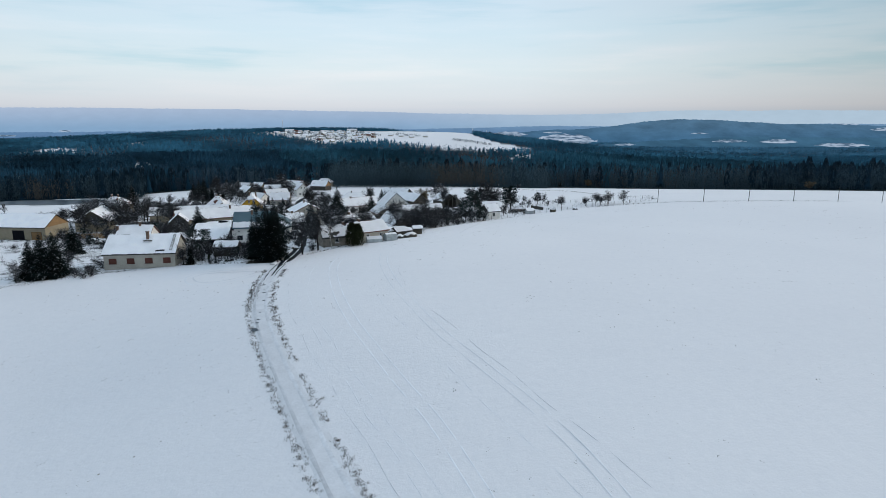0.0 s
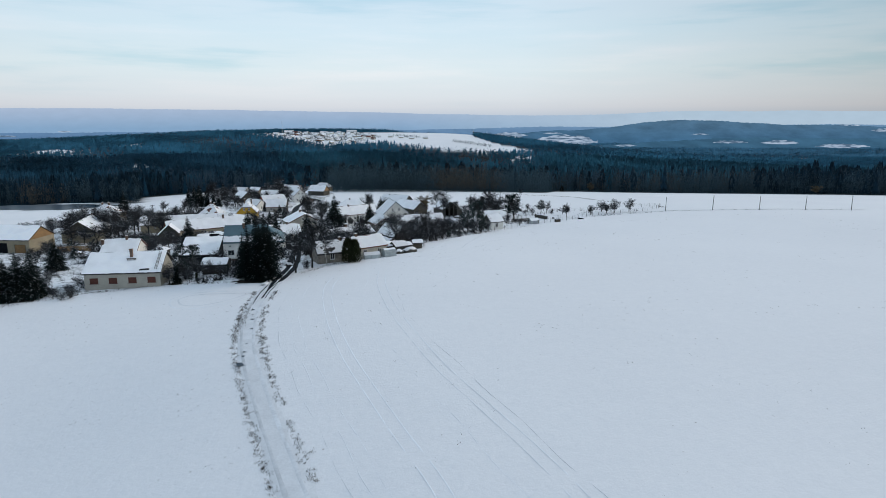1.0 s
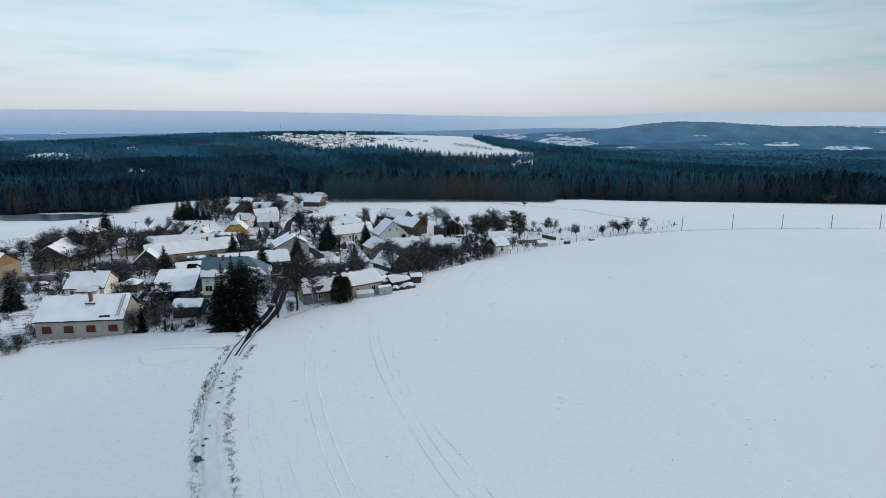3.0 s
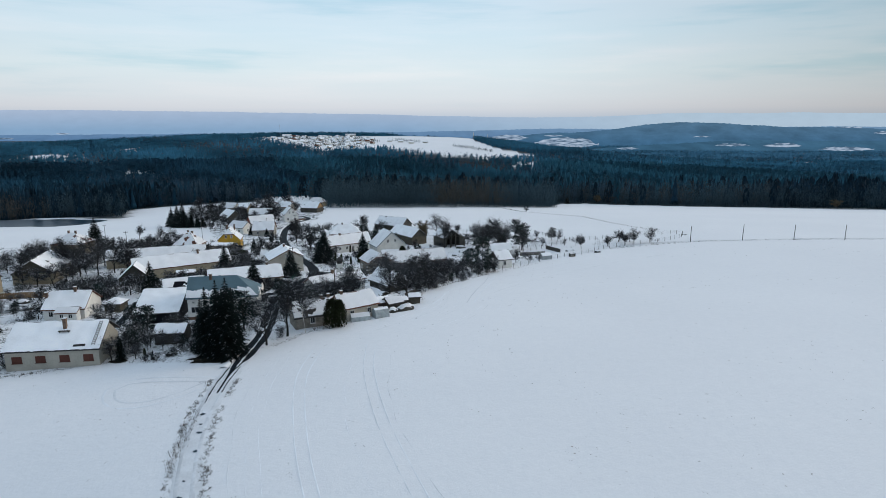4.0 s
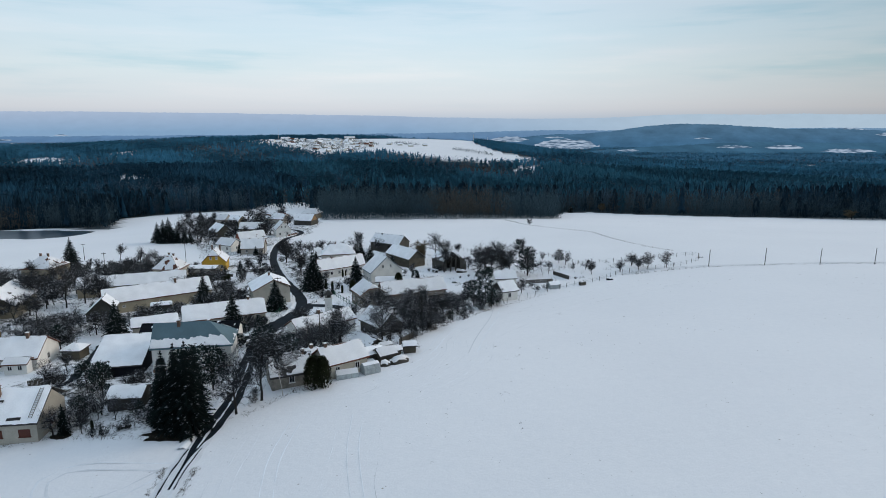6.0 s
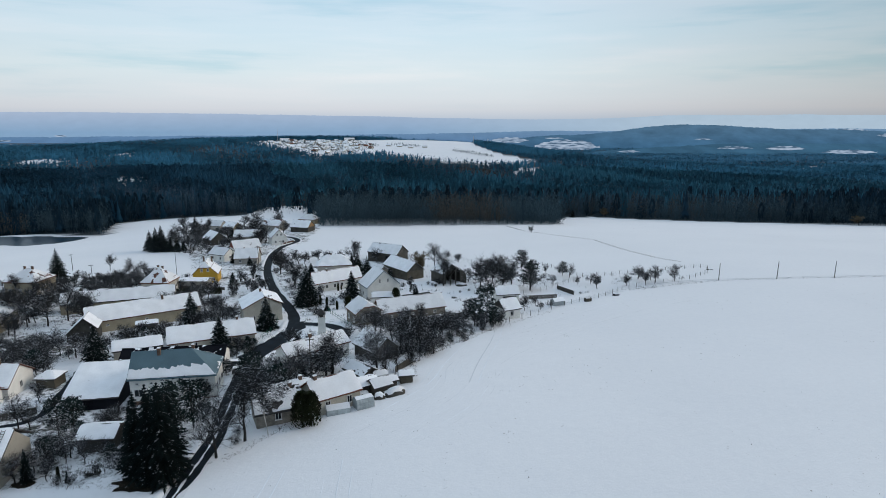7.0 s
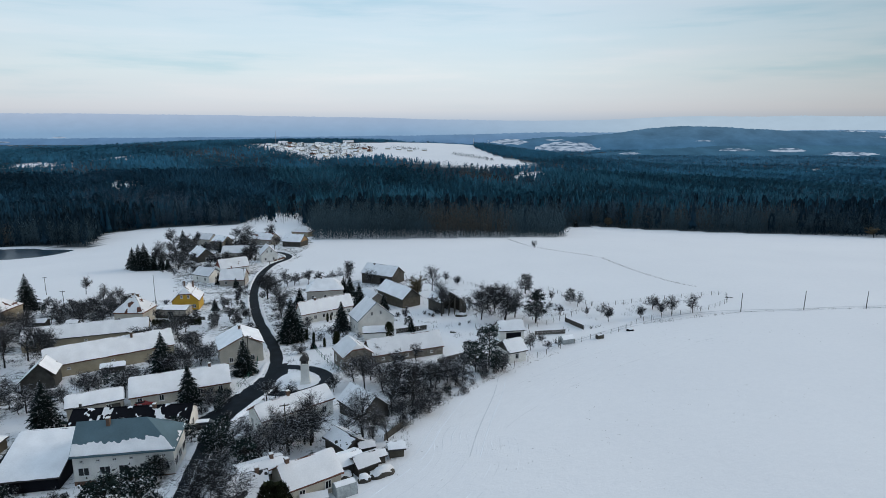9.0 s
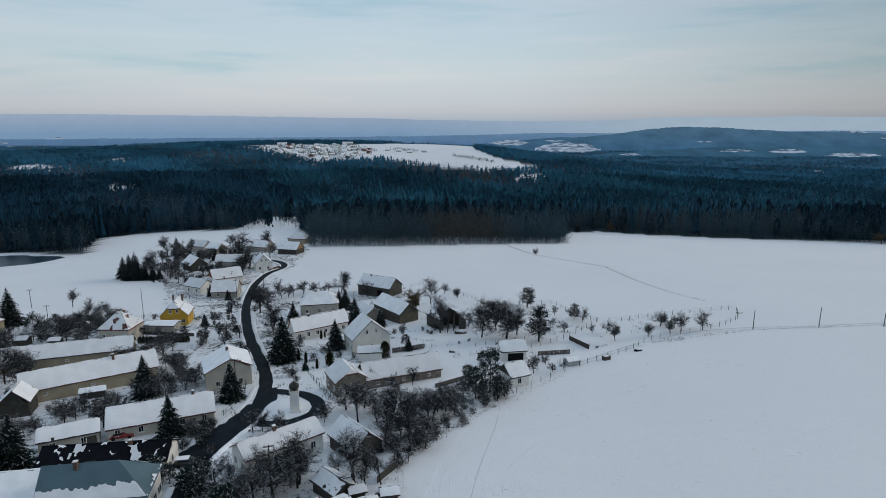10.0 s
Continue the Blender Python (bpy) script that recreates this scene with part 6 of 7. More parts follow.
for k, zone in enumerate(THICKETS):
    for i, (x, y, s) in enumerate(garden_spots((42, 34, 18, 60, 16, 40, 86, 22, 24, 14)[k], 20 + k, zone, -0.6, 2.2)):
        if k == 6 and i % 2:
            plant("tall" if i % 4 == 1 else "fruit", "deciduous_tree", "bare deciduous tree between the houses", "tree", x, y, 7.0 * s, "trees of the village", width=1.2)
        elif i % 5 == 0 or (k == 0 and i % 2):
            plant("fruit", "hedgerow_tree", "small bare hedgerow tree among shrubs", "tree", x, y, 4.6 * s, "trees of the village")
        elif i % 7 == 3:
            plant("pine", "evergreen_shrub", "bushy evergreen shrub dusted with snow", "bush", x, y, 2.4 * s, "garden bushes")
        else:
            plant("bush", "shrub", "leafless garden shrub dusted with snow", "bush", x, y, 2.6 * s, "garden bushes", width=1.25)

DENSE = [[(-44.8, 146), (-39.6, 146.5), (-41, 165), (-43.6, 165)], [(-33, 140.5), (-29.5, 142), (-31, 158), (-35.5, 164), (-35.6, 154)], [(-29, 150), (-14, 158), (-16, 164), (-31, 160)],
         [(-58, 126.5), (-37, 126), (-41, 144), (-56, 144)], [(-46, 170), (-40.5, 171), (-40, 183), (-45, 180)], [(-90, 160), (-74, 164), (-72, 186), (-92, 184)], [(-67, 200), (-54, 195), (-53, 206), (-62, 215)], [(-134, 186), (-104, 188), (-104, 216), (-134, 232)], [(-74, 186), (-62, 182), (-58, 192), (-72, 196)], [(-112, 236), (-96, 236), (-96, 258), (-120, 256)], [(-62, 232), (-52, 240), (-66, 262), (-74, 246)], [(-79, 213), (-63, 214), (-60, 231), (-79, 232)]]
for k, zone in enumerate(DENSE):
    for i, (x, y, s) in enumerate(garden_spots((11, 10, 14, 18, 12, 22, 24, 36, 18, 28, 20, 14)[k], 60 + k, zone, -0.9, 2.3)):
        if (i + k) % 2 and k not in (2, 5, 6, 7, 9, 11):
            plant("pine", "evergreen_shrub", "bushy evergreen shrub dusted with snow", "bush", x, y, (3.6, 4.6, 3, 2.8, 2.4, 3, 3, 3, 2.2, 3, 2.4, 2.6)[k] * s, "garden bushes", width=1.1)
        else:
            plant("tall" if k == 2 and i % 2 else "fruit", "garden_tree", "bare garden tree between the houses", "tree", x, y, (3.4, 4.4, 5.8, 4.0, 3.2, 5.2, 4.8, 6.0, 3.6, 5.0, 4, 5.4)[k] * s, "trees of the village", width=1.15)


def verge(off, seed, n):
    rng = random.Random(seed)
    out = []
    for _ in range(n):
        i = rng.randrange(1, len(TRACK) - 6)
        p = TRACK[i].lerp(TRACK[i + 1], rng.random())
        d = (TRACK[i + 1] - TRACK[i - 1]).normalized()
        if noise.noise((p.y * 0.22, seed, 0)) < -0.28:
            continue
        q = p + Vector((-d.y, d.x, 0)) * (off + rng.gauss(0, 0.28))
        out.append((q.x, q.y, rng.uniform(0.5, 1.2)))
    return out


tufts("dry_weeds", "dry brown weeds along the farm track", verge(1.85, 3, 560) + verge(-1.95, 7, 620), M_weed, 16, 0.34, 0.13, 0.016, 8)
tufts("tall_dry_weeds", "clumps of tall dry weeds beside the track", [(-30.9 - 0.08 * k + 0.35 * math.sin(k * 2.1), 92 + k * 0.62, 0.8 + 0.4 * (k % 3) / 2) for k in range(22)], M_weed, 13, 0.7, 0.25, 0.022, 9)
tufts("field_edge_grass", "dry grass along the edge of the field", [(a + (c - a) * t + 0.5 * math.sin(t * 91), b + (d - b) * t + 0.4 * math.cos(t * 77), 0.5 + 0.5 * abs(math.sin(t * 37)))
      for (a, b), (c, d), n in (((-29, 128), (-22, 139.5), 40), ((-5, 155), (-6, 163), 20), ((-6, 163), (2.3, 177), 60), ((2.3, 177), (14, 191), 50), ((14, 191), (27, 203), 24), ((-70, 119), (-54, 124.2), 60),
                                ((-54, 124.2), (-35, 122.4), 70), ((-84, 111.5), (-70, 118), 60), ((82, 230.2), (150, 236), 120), ((52, 222.8), (82, 230.2), 60)) for t in [i / n for i in range(n)]], M_weed, 9, 0.4, 0.25, 0.02, 10)
tufts("field_stubble", "scattered stubble and clods poking through field snow", [(random.Random(k).uniform(-70, 130), random.Random(k + 9000).uniform(30, 225), random.Random(k + 5).uniform(0.5, 1.2)) for k in range(2600)
      if noise.noise((random.Random(k).uniform(-70, 130) * 0.05, random.Random(k + 9000).uniform(30, 225) * 0.05, 2)) > -0.05 and not bool(inside(np.array([random.Random(k).uniform(-70, 130)]), np.array([random.Random(k + 9000).uniform(30, 225)]), VILLAGE)[0])],
      M_weed, 5, 0.14, 0.16, 0.038, 12)
CLODS = random.Random(91)
tufts("field_clods", "small clods and stubble poking through the snow beside the track", [(x, y, CLODS.uniform(0.5, 1.1)) for x, y in [(CLODS.uniform(-75, -8), CLODS.uniform(38, 112)) for _ in range(2600)]
      if noise.noise((x * 0.07, y * 0.07, 5)) > -0.12 and x < -6 - 0.28 * (y - 40) - 5 and y < 108], M_weed, 4, 0.11, 0.10, 0.035, 14)
tufts("gully_grass", "dry grass along a shallow ditch in the far field", [(x, y, 1.0) for p in [smooth_line([(37.4, 413.9), (46.2, 376.8), (68.4, 336.5), (70.3, 327.4), (73.2, 297.7), (77.6, 275.9), (82.7, 263.4)], 1.0)] for x, y in [(q.x, q.y) for q in p]],
      M_weed, 10, 0.5, 0.35, 0.03, 13)

# ---- tracks in the snow ----


def wheel_pair(pts, name="tyre_track", width=0.17, gauge=1.5):
    line = smooth_line(pts, 1.5)
    n = len(line)
    for off in (-gauge / 2, gauge / 2):
        moved = []
        for i, p in enumerate(line):
            d = (line[min(i + 1, n - 1)] - line[max(i - 1, 0)]).normalized()
            moved.append(p + Vector((-d.y, d.x, 0)) * off)
        # a thin raised strip; its duller snow colour stands in for groove shade
        tagged(strip(name, moved, width, M_field_track, 0.035, 2, 0.02, 0.2, 3), "tyre track on field snow, groove shade painted duller", "track", kind="structure")


wheel_pair([(-21.0, 125), (-21, 113.5), (-17.9, 99.0), (-13.7, 86.0), (-8.7, 74.5), (-4.5, 65.5), (-0.8, 57.8), (3.2, 46.8), (6, 38)])
wheel_pair([(-12.5, 127), (-11.4, 114.9), (-7.5, 98.7), (-1.1, 81.6), (4.6, 70.3), (9.0, 61.6), (12.4, 53.7), (14.6, 46.7), (17, 38)])
for k, off in enumerate((4.4, 6.1, 7.6, 18.0, 24.0)):
    # faint drill rows that follow the track
    row = []
    for i in range(4, len(TRACK) - 2):
        d = (TRACK[i + 1] - TRACK[i - 1]).normalized()
        row.append(TRACK[i] + Vector((d.y, -d.x, 0)) * (off + 0.15 * math.sin(i * 0.9 + k)))
    tagged(strip("drill_row", row, 0.07, M_packed, 0.02, 2, 0.03, 0.6, 30 + k), "faint drill row under field snow", "track", kind="structure")
EDGE = smooth_line([(-19, 131), (-8, 143), (-2.5, 152), (-1.5, 162), (5, 174), (16, 187.5), (31, 201), (50, 214), (72, 224)], 2.0)
for k in range(11):
    row = []
    for i in range(1, len(EDGE) - 1):
        d = (EDGE[i + 1] - EDGE[i - 1]).normalized()
        row.append(EDGE[i] + Vector((d.y, -d.x, 0)) * (1.2 + 1.25 * k + 0.12 * math.sin(i * 0.7 + k)))
    tagged(strip("drill_row", row[k % 3 * 2:len(row) - (k * 5) % 9], 0.10, M_packed, 0.018, 2, 0.03, 0.7, 50 + k), "faint drill row under field snow", "track", kind="structure")
wheel_pair([(12.5, 188), (10.8, 178), (7.2, 163), (5, 152)])
wheel_pair([(4.5, 178), (2.3, 172), (-0.5, 163), (-3.5, 152), (-10, 142)])
wheel_pair([(-32.5, 114.5), (-34.6, 113.7), (-37.1, 110.6), (-40.6, 108.5), (-44.3, 108.4), (-47.1, 110.2), (-48.7, 113.6), (-47.4, 115.7), (-43.6, 116.3), (-38, 115.5), (-33, 115)], width=0.34)
for off in (-0.8, 0.8):
    tagged(strip("farm_lane", [p + Vector((0, off, 0)) for p in smooth_line([(30, 208.3), (44.0, 218.6), (52.0, 222.8), (64.5, 228.8), (75.8, 230.9), (84, 231.4), (98.5, 231.8), (118.3, 234.5), (160, 237.5)], 2)], 0.5, M_rut, 0.04, 2, 0.02, 0.4, 8), "faint farm lane in the snow", "track", kind="structure")


def puddle(x, y, r, seed):
    rng = random.Random(seed)
    v = [(x, y, gz(x, y) + 0.09)]
    for k in range(14):
        t = 6.283 * k / 14
        q = r * rng.uniform(0.55, 1.2)
        v.append((x + math.cos(t) * q * 1.2, y + math.sin(t) * q, gz(x, y) + 0.085))
    tagged(mesh_object("puddle", v, [(0, 1 + k, 1 + (k + 1) % 14) for k in range(14)], M_water), "dark meltwater puddle on the track", "puddle", kind="structure")


for i, (x, y, r) in enumerate([(-26.9, 83.6, 0.75), (-27.5, 86.0, 0.28), (-27.7, 87.3, 0.25), (-29.2, 95.5, 0.3), (-30.2, 99.5, 0.35), (-31.6, 104, 0.3), (-30.9, 101.5, 0.2), (-28.3, 90, 0.2)]):
    puddle(x, y, r, i)
tagged(strip("wet_rut", smooth_line([(-32.5, 107), (-33.1, 112), (-33.3, 119)], 1.0), 0.18, M_asphalt, 0.10, 2, 0.02, 0.8, 4), "wet dark rut at the end of the asphalt", "rut", kind="structure")
tagged(strip("wet_rut", smooth_line([(-31.3, 110), (-31.6, 114), (-31.6, 119)], 1.0), 0.15, M_asphalt, 0.10, 2, 0.02, 0.8, 6), "wet dark rut at the end of the asphalt", "rut", kind="structure")
# pond
pv = [(-262 + math.cos(6.283 * k / 40) * 54 * (1 + 0.06 * math.sin(3 * k)), 426 + math.sin(6.283 * k / 40) * 15 * (1 + 0.1 * math.cos(2 * k)), POND_Z + 0.12) for k in range(40)]
tagged(mesh_object("pond", pv, [tuple(range(40))], M_water), "dark unfrozen pond at the edge of the wood", "pond", kind="structure")
# snowy island bank
island_v = [(-30.1, 189.4, gz(-30.1, 189.4) + 0.35)] + [(-30.1 + math.cos(6.283 * k / 28) * 4.0, 189.4 + math.sin(6.283 * k / 28) * 4.6, gz(-30, 189.4) + 0.14) for k in range(28)] + \
           [(-30.1 + math.cos(6.283 * k / 28) * 4.4, 189.4 + math.sin(6.283 * k / 28) * 5.0, gz(-30, 189.4) - 0.25) for k in range(28)]
tagged(mesh_object("traffic_island", island_v, [(0, 1 + k, 1 + (k + 1) % 28) for k in range(28)] + [(1 + k, 29 + k, 29 + (k + 1) % 28, 1 + (k + 1) % 28) for k in range(28)], M_snow, smooth=True),
       "round snow-covered island inside the road loop", "island", kind="structure")

# ---- bell tower, poles, fences ----


def bell_tower(x, y):
    root = thing("bell_tower", pose(x, y, gz(x, y) + 0.1, 0, 0, 12), "small whitewashed village bell tower with dark lantern roof", "bell tower")
    bm = bmesh.new()
    for z0, z1, w0, w1 in ((0, 0.5, 1.05, 1.05), (0.5, 4.0, 0.9, 0.78), (4.0, 4.2, 0.95, 0.95)):
        a = [bm.verts.new((sx * w0, sy * w0, z0)) for sx, sy in ((-1, -1), (1, -1), (1, 1), (-1, 1))]
        b = [bm.verts.new((sx * w1, sy * w1, z1)) for sx, sy in ((-1, -1), (1, -1), (1, 1), (-1, 1))]
        bm.faces.new(a[::-1]), bm.faces.new(b)
        for i in range(4):
            bm.faces.new((a[i], a[(i + 1) % 4], b[(i + 1) % 4], b[i]))
    part("shaft", bm, M_white, root)
    for sx, sy in ((-1, -1), (1, -1), (1, 1), (-1, 1)):
        bm = bmesh.new()
        box(bm, sx * 0.6 - 0.1, sx * 0.6 + 0.1, sy * 0.6 - 0.1, sy * 0.6 + 0.1, 4.2, 5.0)
        part("post", bm, M_wood, root)
    # solid dark box added to fill the open lantern between its posts
    bm = bmesh.new()
    box(bm, -0.45, 0.45, -0.45, 0.45, 4.2, 5.0)
    part("louvre", bm, M_dtile, root)
    bm = bmesh.new()
    base = [bm.verts.new((sx * 0.95, sy * 0.95, 5.0)) for sx, sy in ((-1, -1), (1, -1), (1, 1), (-1, 1))]
    top = bm.verts.new((0, 0, 6.1))
    bm.faces.new(base[::-1])
    for i in range(4):
        bm.faces.new((base[i], base[(i + 1) % 4], top))
    part("roof", bm, M_dtile, root)
    bm = bmesh.new()
    box(bm, -0.03, 0.03, -0.03, 0.03, 6.0, 6.7)
    box(bm, -0.18, 0.18, -0.03, 0.03, 6.4, 6.46)
    part("finial", bm, M_metal, root)
    return root


bell_tower(-27.9, 188.0)


def pole(x, y, h, label, arm=False, lean=0.0, r=0.11):
    root = thing("utility_pole", pose(x, y, gz(x, y), 0, lean, 20), label, "pole", "utility poles")
    v, f = [], []
    tube(v, f, Vector((0, 0, -0.5)), Vector((0, 0, h)), r, r * 0.7, 8)
    mesh_object("shaft", v, f, M_wood, root)
    if arm:
        bm = bmesh.new()
        box(bm, -0.75, 0.75, -0.06, 0.06, h - 0.35, h - 0.22)
        part("crossarm", bm, M_wood, root)
        for ix in (-0.65, 0, 0.65):
            bm = bmesh.new()
            box(bm, ix - 0.05, ix + 0.05, -0.05, 0.05, h - 0.22, h - 0.02)
            part("insulator", bm, M_frame, root)
    return root


for i in range(8):
    pole(81.6 + 17.7 * i, 230.4 + 0.9 * i, 5.3 + 0.2 * math.sin(i * 2), "bare wooden pole along a snowy lane", lean=(0.6, 1.6, 1.4, 0.2, -0.8, 0.5, 0.3, 0)[i])
pole(-140.3, 279.4, 6.6, "wooden utility pole with crossarm in the snow", True)
pole(-119.3, 255.9, 6.4, "wooden utility pole with crossarm in the snow", True)
pole(-92.8, 261, 10.5, "tall slim mast behind the yellow house", r=0.09)
pole(-70.8, 282.6, 9.0, "wooden utility pole with crossarm in the snow", True)
pole(-66.5, 300, 8.5, "wooden utility pole with crossarm in the snow", True)
pole(-42.6, 198, 8.0, "wooden utility pole with crossarm in the snow", True)
pole(-23.5, 156, 8.0, "wooden utility pole with crossarm in the snow", True)


def wire_fence(pts, label, height=1.3, step=2.6, mat=None, name="wire_fence", mesh=True):
    line = smooth_line(pts, step) if len(pts) > 2 else [Vector((*pts[0], 0)).lerp(Vector((*pts[1], 0)), i / max(1, int(math.dist(*pts) / step))) for i in range(max(1, int(math.dist(*pts) / step)) + 1)]
    mat = mat or M_fence
    x0, y0 = line[0].x, line[0].y
    root = thing(name, pose(x0, y0, gz(x0, y0)), label, "fence", "fences")
    base = Vector((x0, y0, gz(x0, y0)))
    foot = [Vector((p.x, p.y, gz(p.x, p.y))) - base for p in line]
    for k, p in enumerate(foot):
        bm = bmesh.new()
        box(bm, p.x - 0.05, p.x + 0.05, p.y - 0.05, p.y + 0.05, p.z - 0.3, p.z + height * (1 + 0.06 * math.sin(k * 3.7)))
        part("post", bm, mat, root)
    for frac in ((0.35, 0.65, 0.95) if mesh else (0.3, 0.8)):
        v, f = [], []
        for a, b in zip(foot, foot[1:]):
            tube(v, f, a + Vector((0, 0, height * frac)), b + Vector((0, 0, height * frac)), 0.012 if mesh else 0.035, 0.012 if mesh else 0.035, 3)
        mesh_object("wire" if mesh else "rail", v, f, M_metal if mesh else mat, root)
    return root


def board_fence(p, q, label, height, mat, name="board_fence", w=0.16):
    a, b = Vector((*p, gz(*p))), Vector((*q, gz(*q)))
    root = thing(name, pose(a.x, a.y, a.z), label, "fence", "fences")
    d = (b - a)
    ln_ = math.hypot(d.x, d.y)
    way = math.degrees(math.atan2(d.y, d.x))
    n = int(ln_ / (w + 0.02))
    rng = random.Random(int(a.x * 7 + a.y))
    bm = bmesh.new()
    box(bm, -w / 2, w / 2, -0.015, 0.015, -0.25, height)
    me = None
    for k in range(n):
        o = a.lerp(b, (k + 0.5) / n) - a
        if me is None:
            ob = part("board", bm, mat, root)
            me = ob.data
        else:
            ob = new("board", me)
            ob.parent = root
        ob.matrix_basis = pose(o.x, o.y, o.z, 0, rng.uniform(-1.5, 1.5), way)
    for zf in (0.25, 0.8):
        v, f = [], []
        off = Vector((-d.y, d.x, 0)).normalized() * 0.04
        tube(v, f, Vector((0, 0, height * zf)) + off, d + Vector((0, 0, height * zf)) + off, 0.035, 0.035, 4)
        mesh_object("rail", v, f, mat, root)
    return root


wire_fence([(-14.2, 299), (-5.4, 304.3), (4.6, 288.4), (11.7, 276.2), (15.4, 270.5), (25.1, 266.1), (35.2, 266.2), (38.9, 253.9), (44.3, 243.5), (51, 242.9), (61.7, 246.0), (72.3, 248.3), (84.7, 250.8), (86.0, 248.8), (82.6, 240.8)], "thin wire fence round the snowy orchard")
wire_fence([(15.6, 193.6), (19.0, 197), (23.8, 201.5), (27.6, 205), (31.5, 208.2), (36.1, 211.4), (42.1, 215), (47, 219), (53.4, 225), (64.9, 229.7), (74.3, 233.7), (81.4, 239.6)], "thin wire fence along the field edge")
wire_fence([(20, 221), (28, 226), (36, 233), (44, 243)], "wire fence across the orchard")
wire_fence([(9, 226), (22, 230), (33.2, 234)], "low fence between garden and orchard", 1.0)
wire_fence([(-31.6, 213.0), (-28.9, 207.0), (-25.7, 200.6), (-22.2, 194.6)], "green garden fence beside the road", 1.2, 2.0, M_green, "garden_fence", False)
wire_fence([(-41.4, 187), (-41.0, 190.0), (-41.2, 195.1), (-41.6, 199.9), (-43, 205.8)], "green garden fence beside the road", 1.2, 2.0, M_green, "garden_fence", False)
wire_fence([(-100, 262), (-85, 266), (-70, 262), (-62, 250)], "wire fence round the yellow house", 1.2)
wire_fence([(-99, 296), (-88, 290), (-74, 288)], "wire fence below the upper houses", 1.2)
board_fence((23.4, 216.8), (31.2, 217.2), "weathered grey board fence beside the shed", 1.1, M_fence)
board_fence((33.2, 228), (36.4, 219.7), "dark board fence in the orchard", 1.2, M_wood)
board_fence((-12, 223), (-4, 226), "dark board fence beside the white house", 1.3, M_wood)
board_fence((-8.8, 158), (-6.2, 163), "leaning board fence at the field edge", 1.2, M_wood)
board_fence((-1.0, 197.6), (6.5, 203), "low grey board fence below the outbuilding", 1.0, M_fence)
board_fence((-76.5, 341), (-73.5, 349), "brown paling fence before the end house", 1.0, M_brick)
board_fence((-70.5, 143.2), (-66, 146.5), "dark board fence between two gardens", 1.2, M_wood)
board_fence((-109, 174), (-99, 176.5), "yellowish board fence before a barn", 1.5, M_orange)
board_fence((-86, 246), (-70, 243.5), "dark hedge-like board fence below the yellow house", 1.0, M_wood)

# ---- vehicles, greenhouses, garden things ----


def car(x, y, turn, paint, label, van=False):
    root = thing("car", pose(x, y, gz(x, y) + 0.02, 0, 0, turn), label, "car", "parked cars")
    prof = [(-2.0, 0.35), (-2.05, 0.8), (-1.95, 1.35), (0.4, 1.4), (1.0, 0.95), (2.0, 0.82), (2.05, 0.35)] if van else [(-2.0, 0.35), (-2.05, 0.85), (-1.6, 0.95), (-1.1, 1.38), (0.3, 1.4), (0.95, 0.95), (1.95, 0.8), (2.05, 0.35)]
    bm = bmesh.new()
    l = [bm.verts.new((px, -0.8 + (0.12 if pz > 1.2 else 0), pz)) for px, pz in prof]
    r = [bm.verts.new((px, 0.8 - (0.12 if pz > 1.2 else 0), pz)) for px, pz in prof]
    bm.faces.new(l[::-1]), bm.faces.new(r)
    for i in range(len(prof)):
        j = (i + 1) % len(prof)
        bm.faces.new((l[i], l[j], r[j], r[i]))
    bmesh.ops.recalc_face_normals(bm, faces=bm.faces)
    bmesh.ops.bevel(bm, geom=bm.edges[:], offset=0.05, segments=2, affect="EDGES")
    part("body", bm, paint, root, smooth=True)
    for side in (-1, 1):
        bm = bmesh.new()
        box(bm, -1.3, 0.35, side * 0.755 - 0.02, side * 0.755 + 0.02, 0.98, 1.28)
        part("side_window", bm, M_glass, root)
        for wx in (-1.3, 1.3):
            v, f = [], []
            tube(v, f, Vector((wx, side * 0.66, 0.32)), Vector((wx, side * 0.84, 0.32)), 0.32, 0.32, 14)
            n = len(v)
            f.append(tuple(range(14, 28)))
            f.append(tuple(range(13, -1, -1)))
            mesh_object("wheel", v, f, M_tyre, root)
    bm = bmesh.new()
    slab(bm, [Vector((-1.9, -0.62, 1.44)), Vector((0.25, -0.62, 1.45)), Vector((0.25, 0.62, 1.45)), Vector((-1.9, 0.62, 1.44))], 0.05)
    if not van:
        part("snow_cover", bm, M_snow, root)
    else:
        bm.free()
    return root


car(-56.6, 178.6, 20, M_car_red, "red estate car parked in a yard", True)
car(-53.6, 181.6, 24, M_car_white, "silver car with snow on its roof", False)
car(-39.9, 167.0, 10, M_car_dark, "dark car parked in the yard beside the road", False)
car(-37.6, 162.5, 12, M_car_dark, "dark car parked in the yard beside the road", False)
car(-50.6, 174.0, 15, M_car_red, "red car half hidden behind the black roof", False)


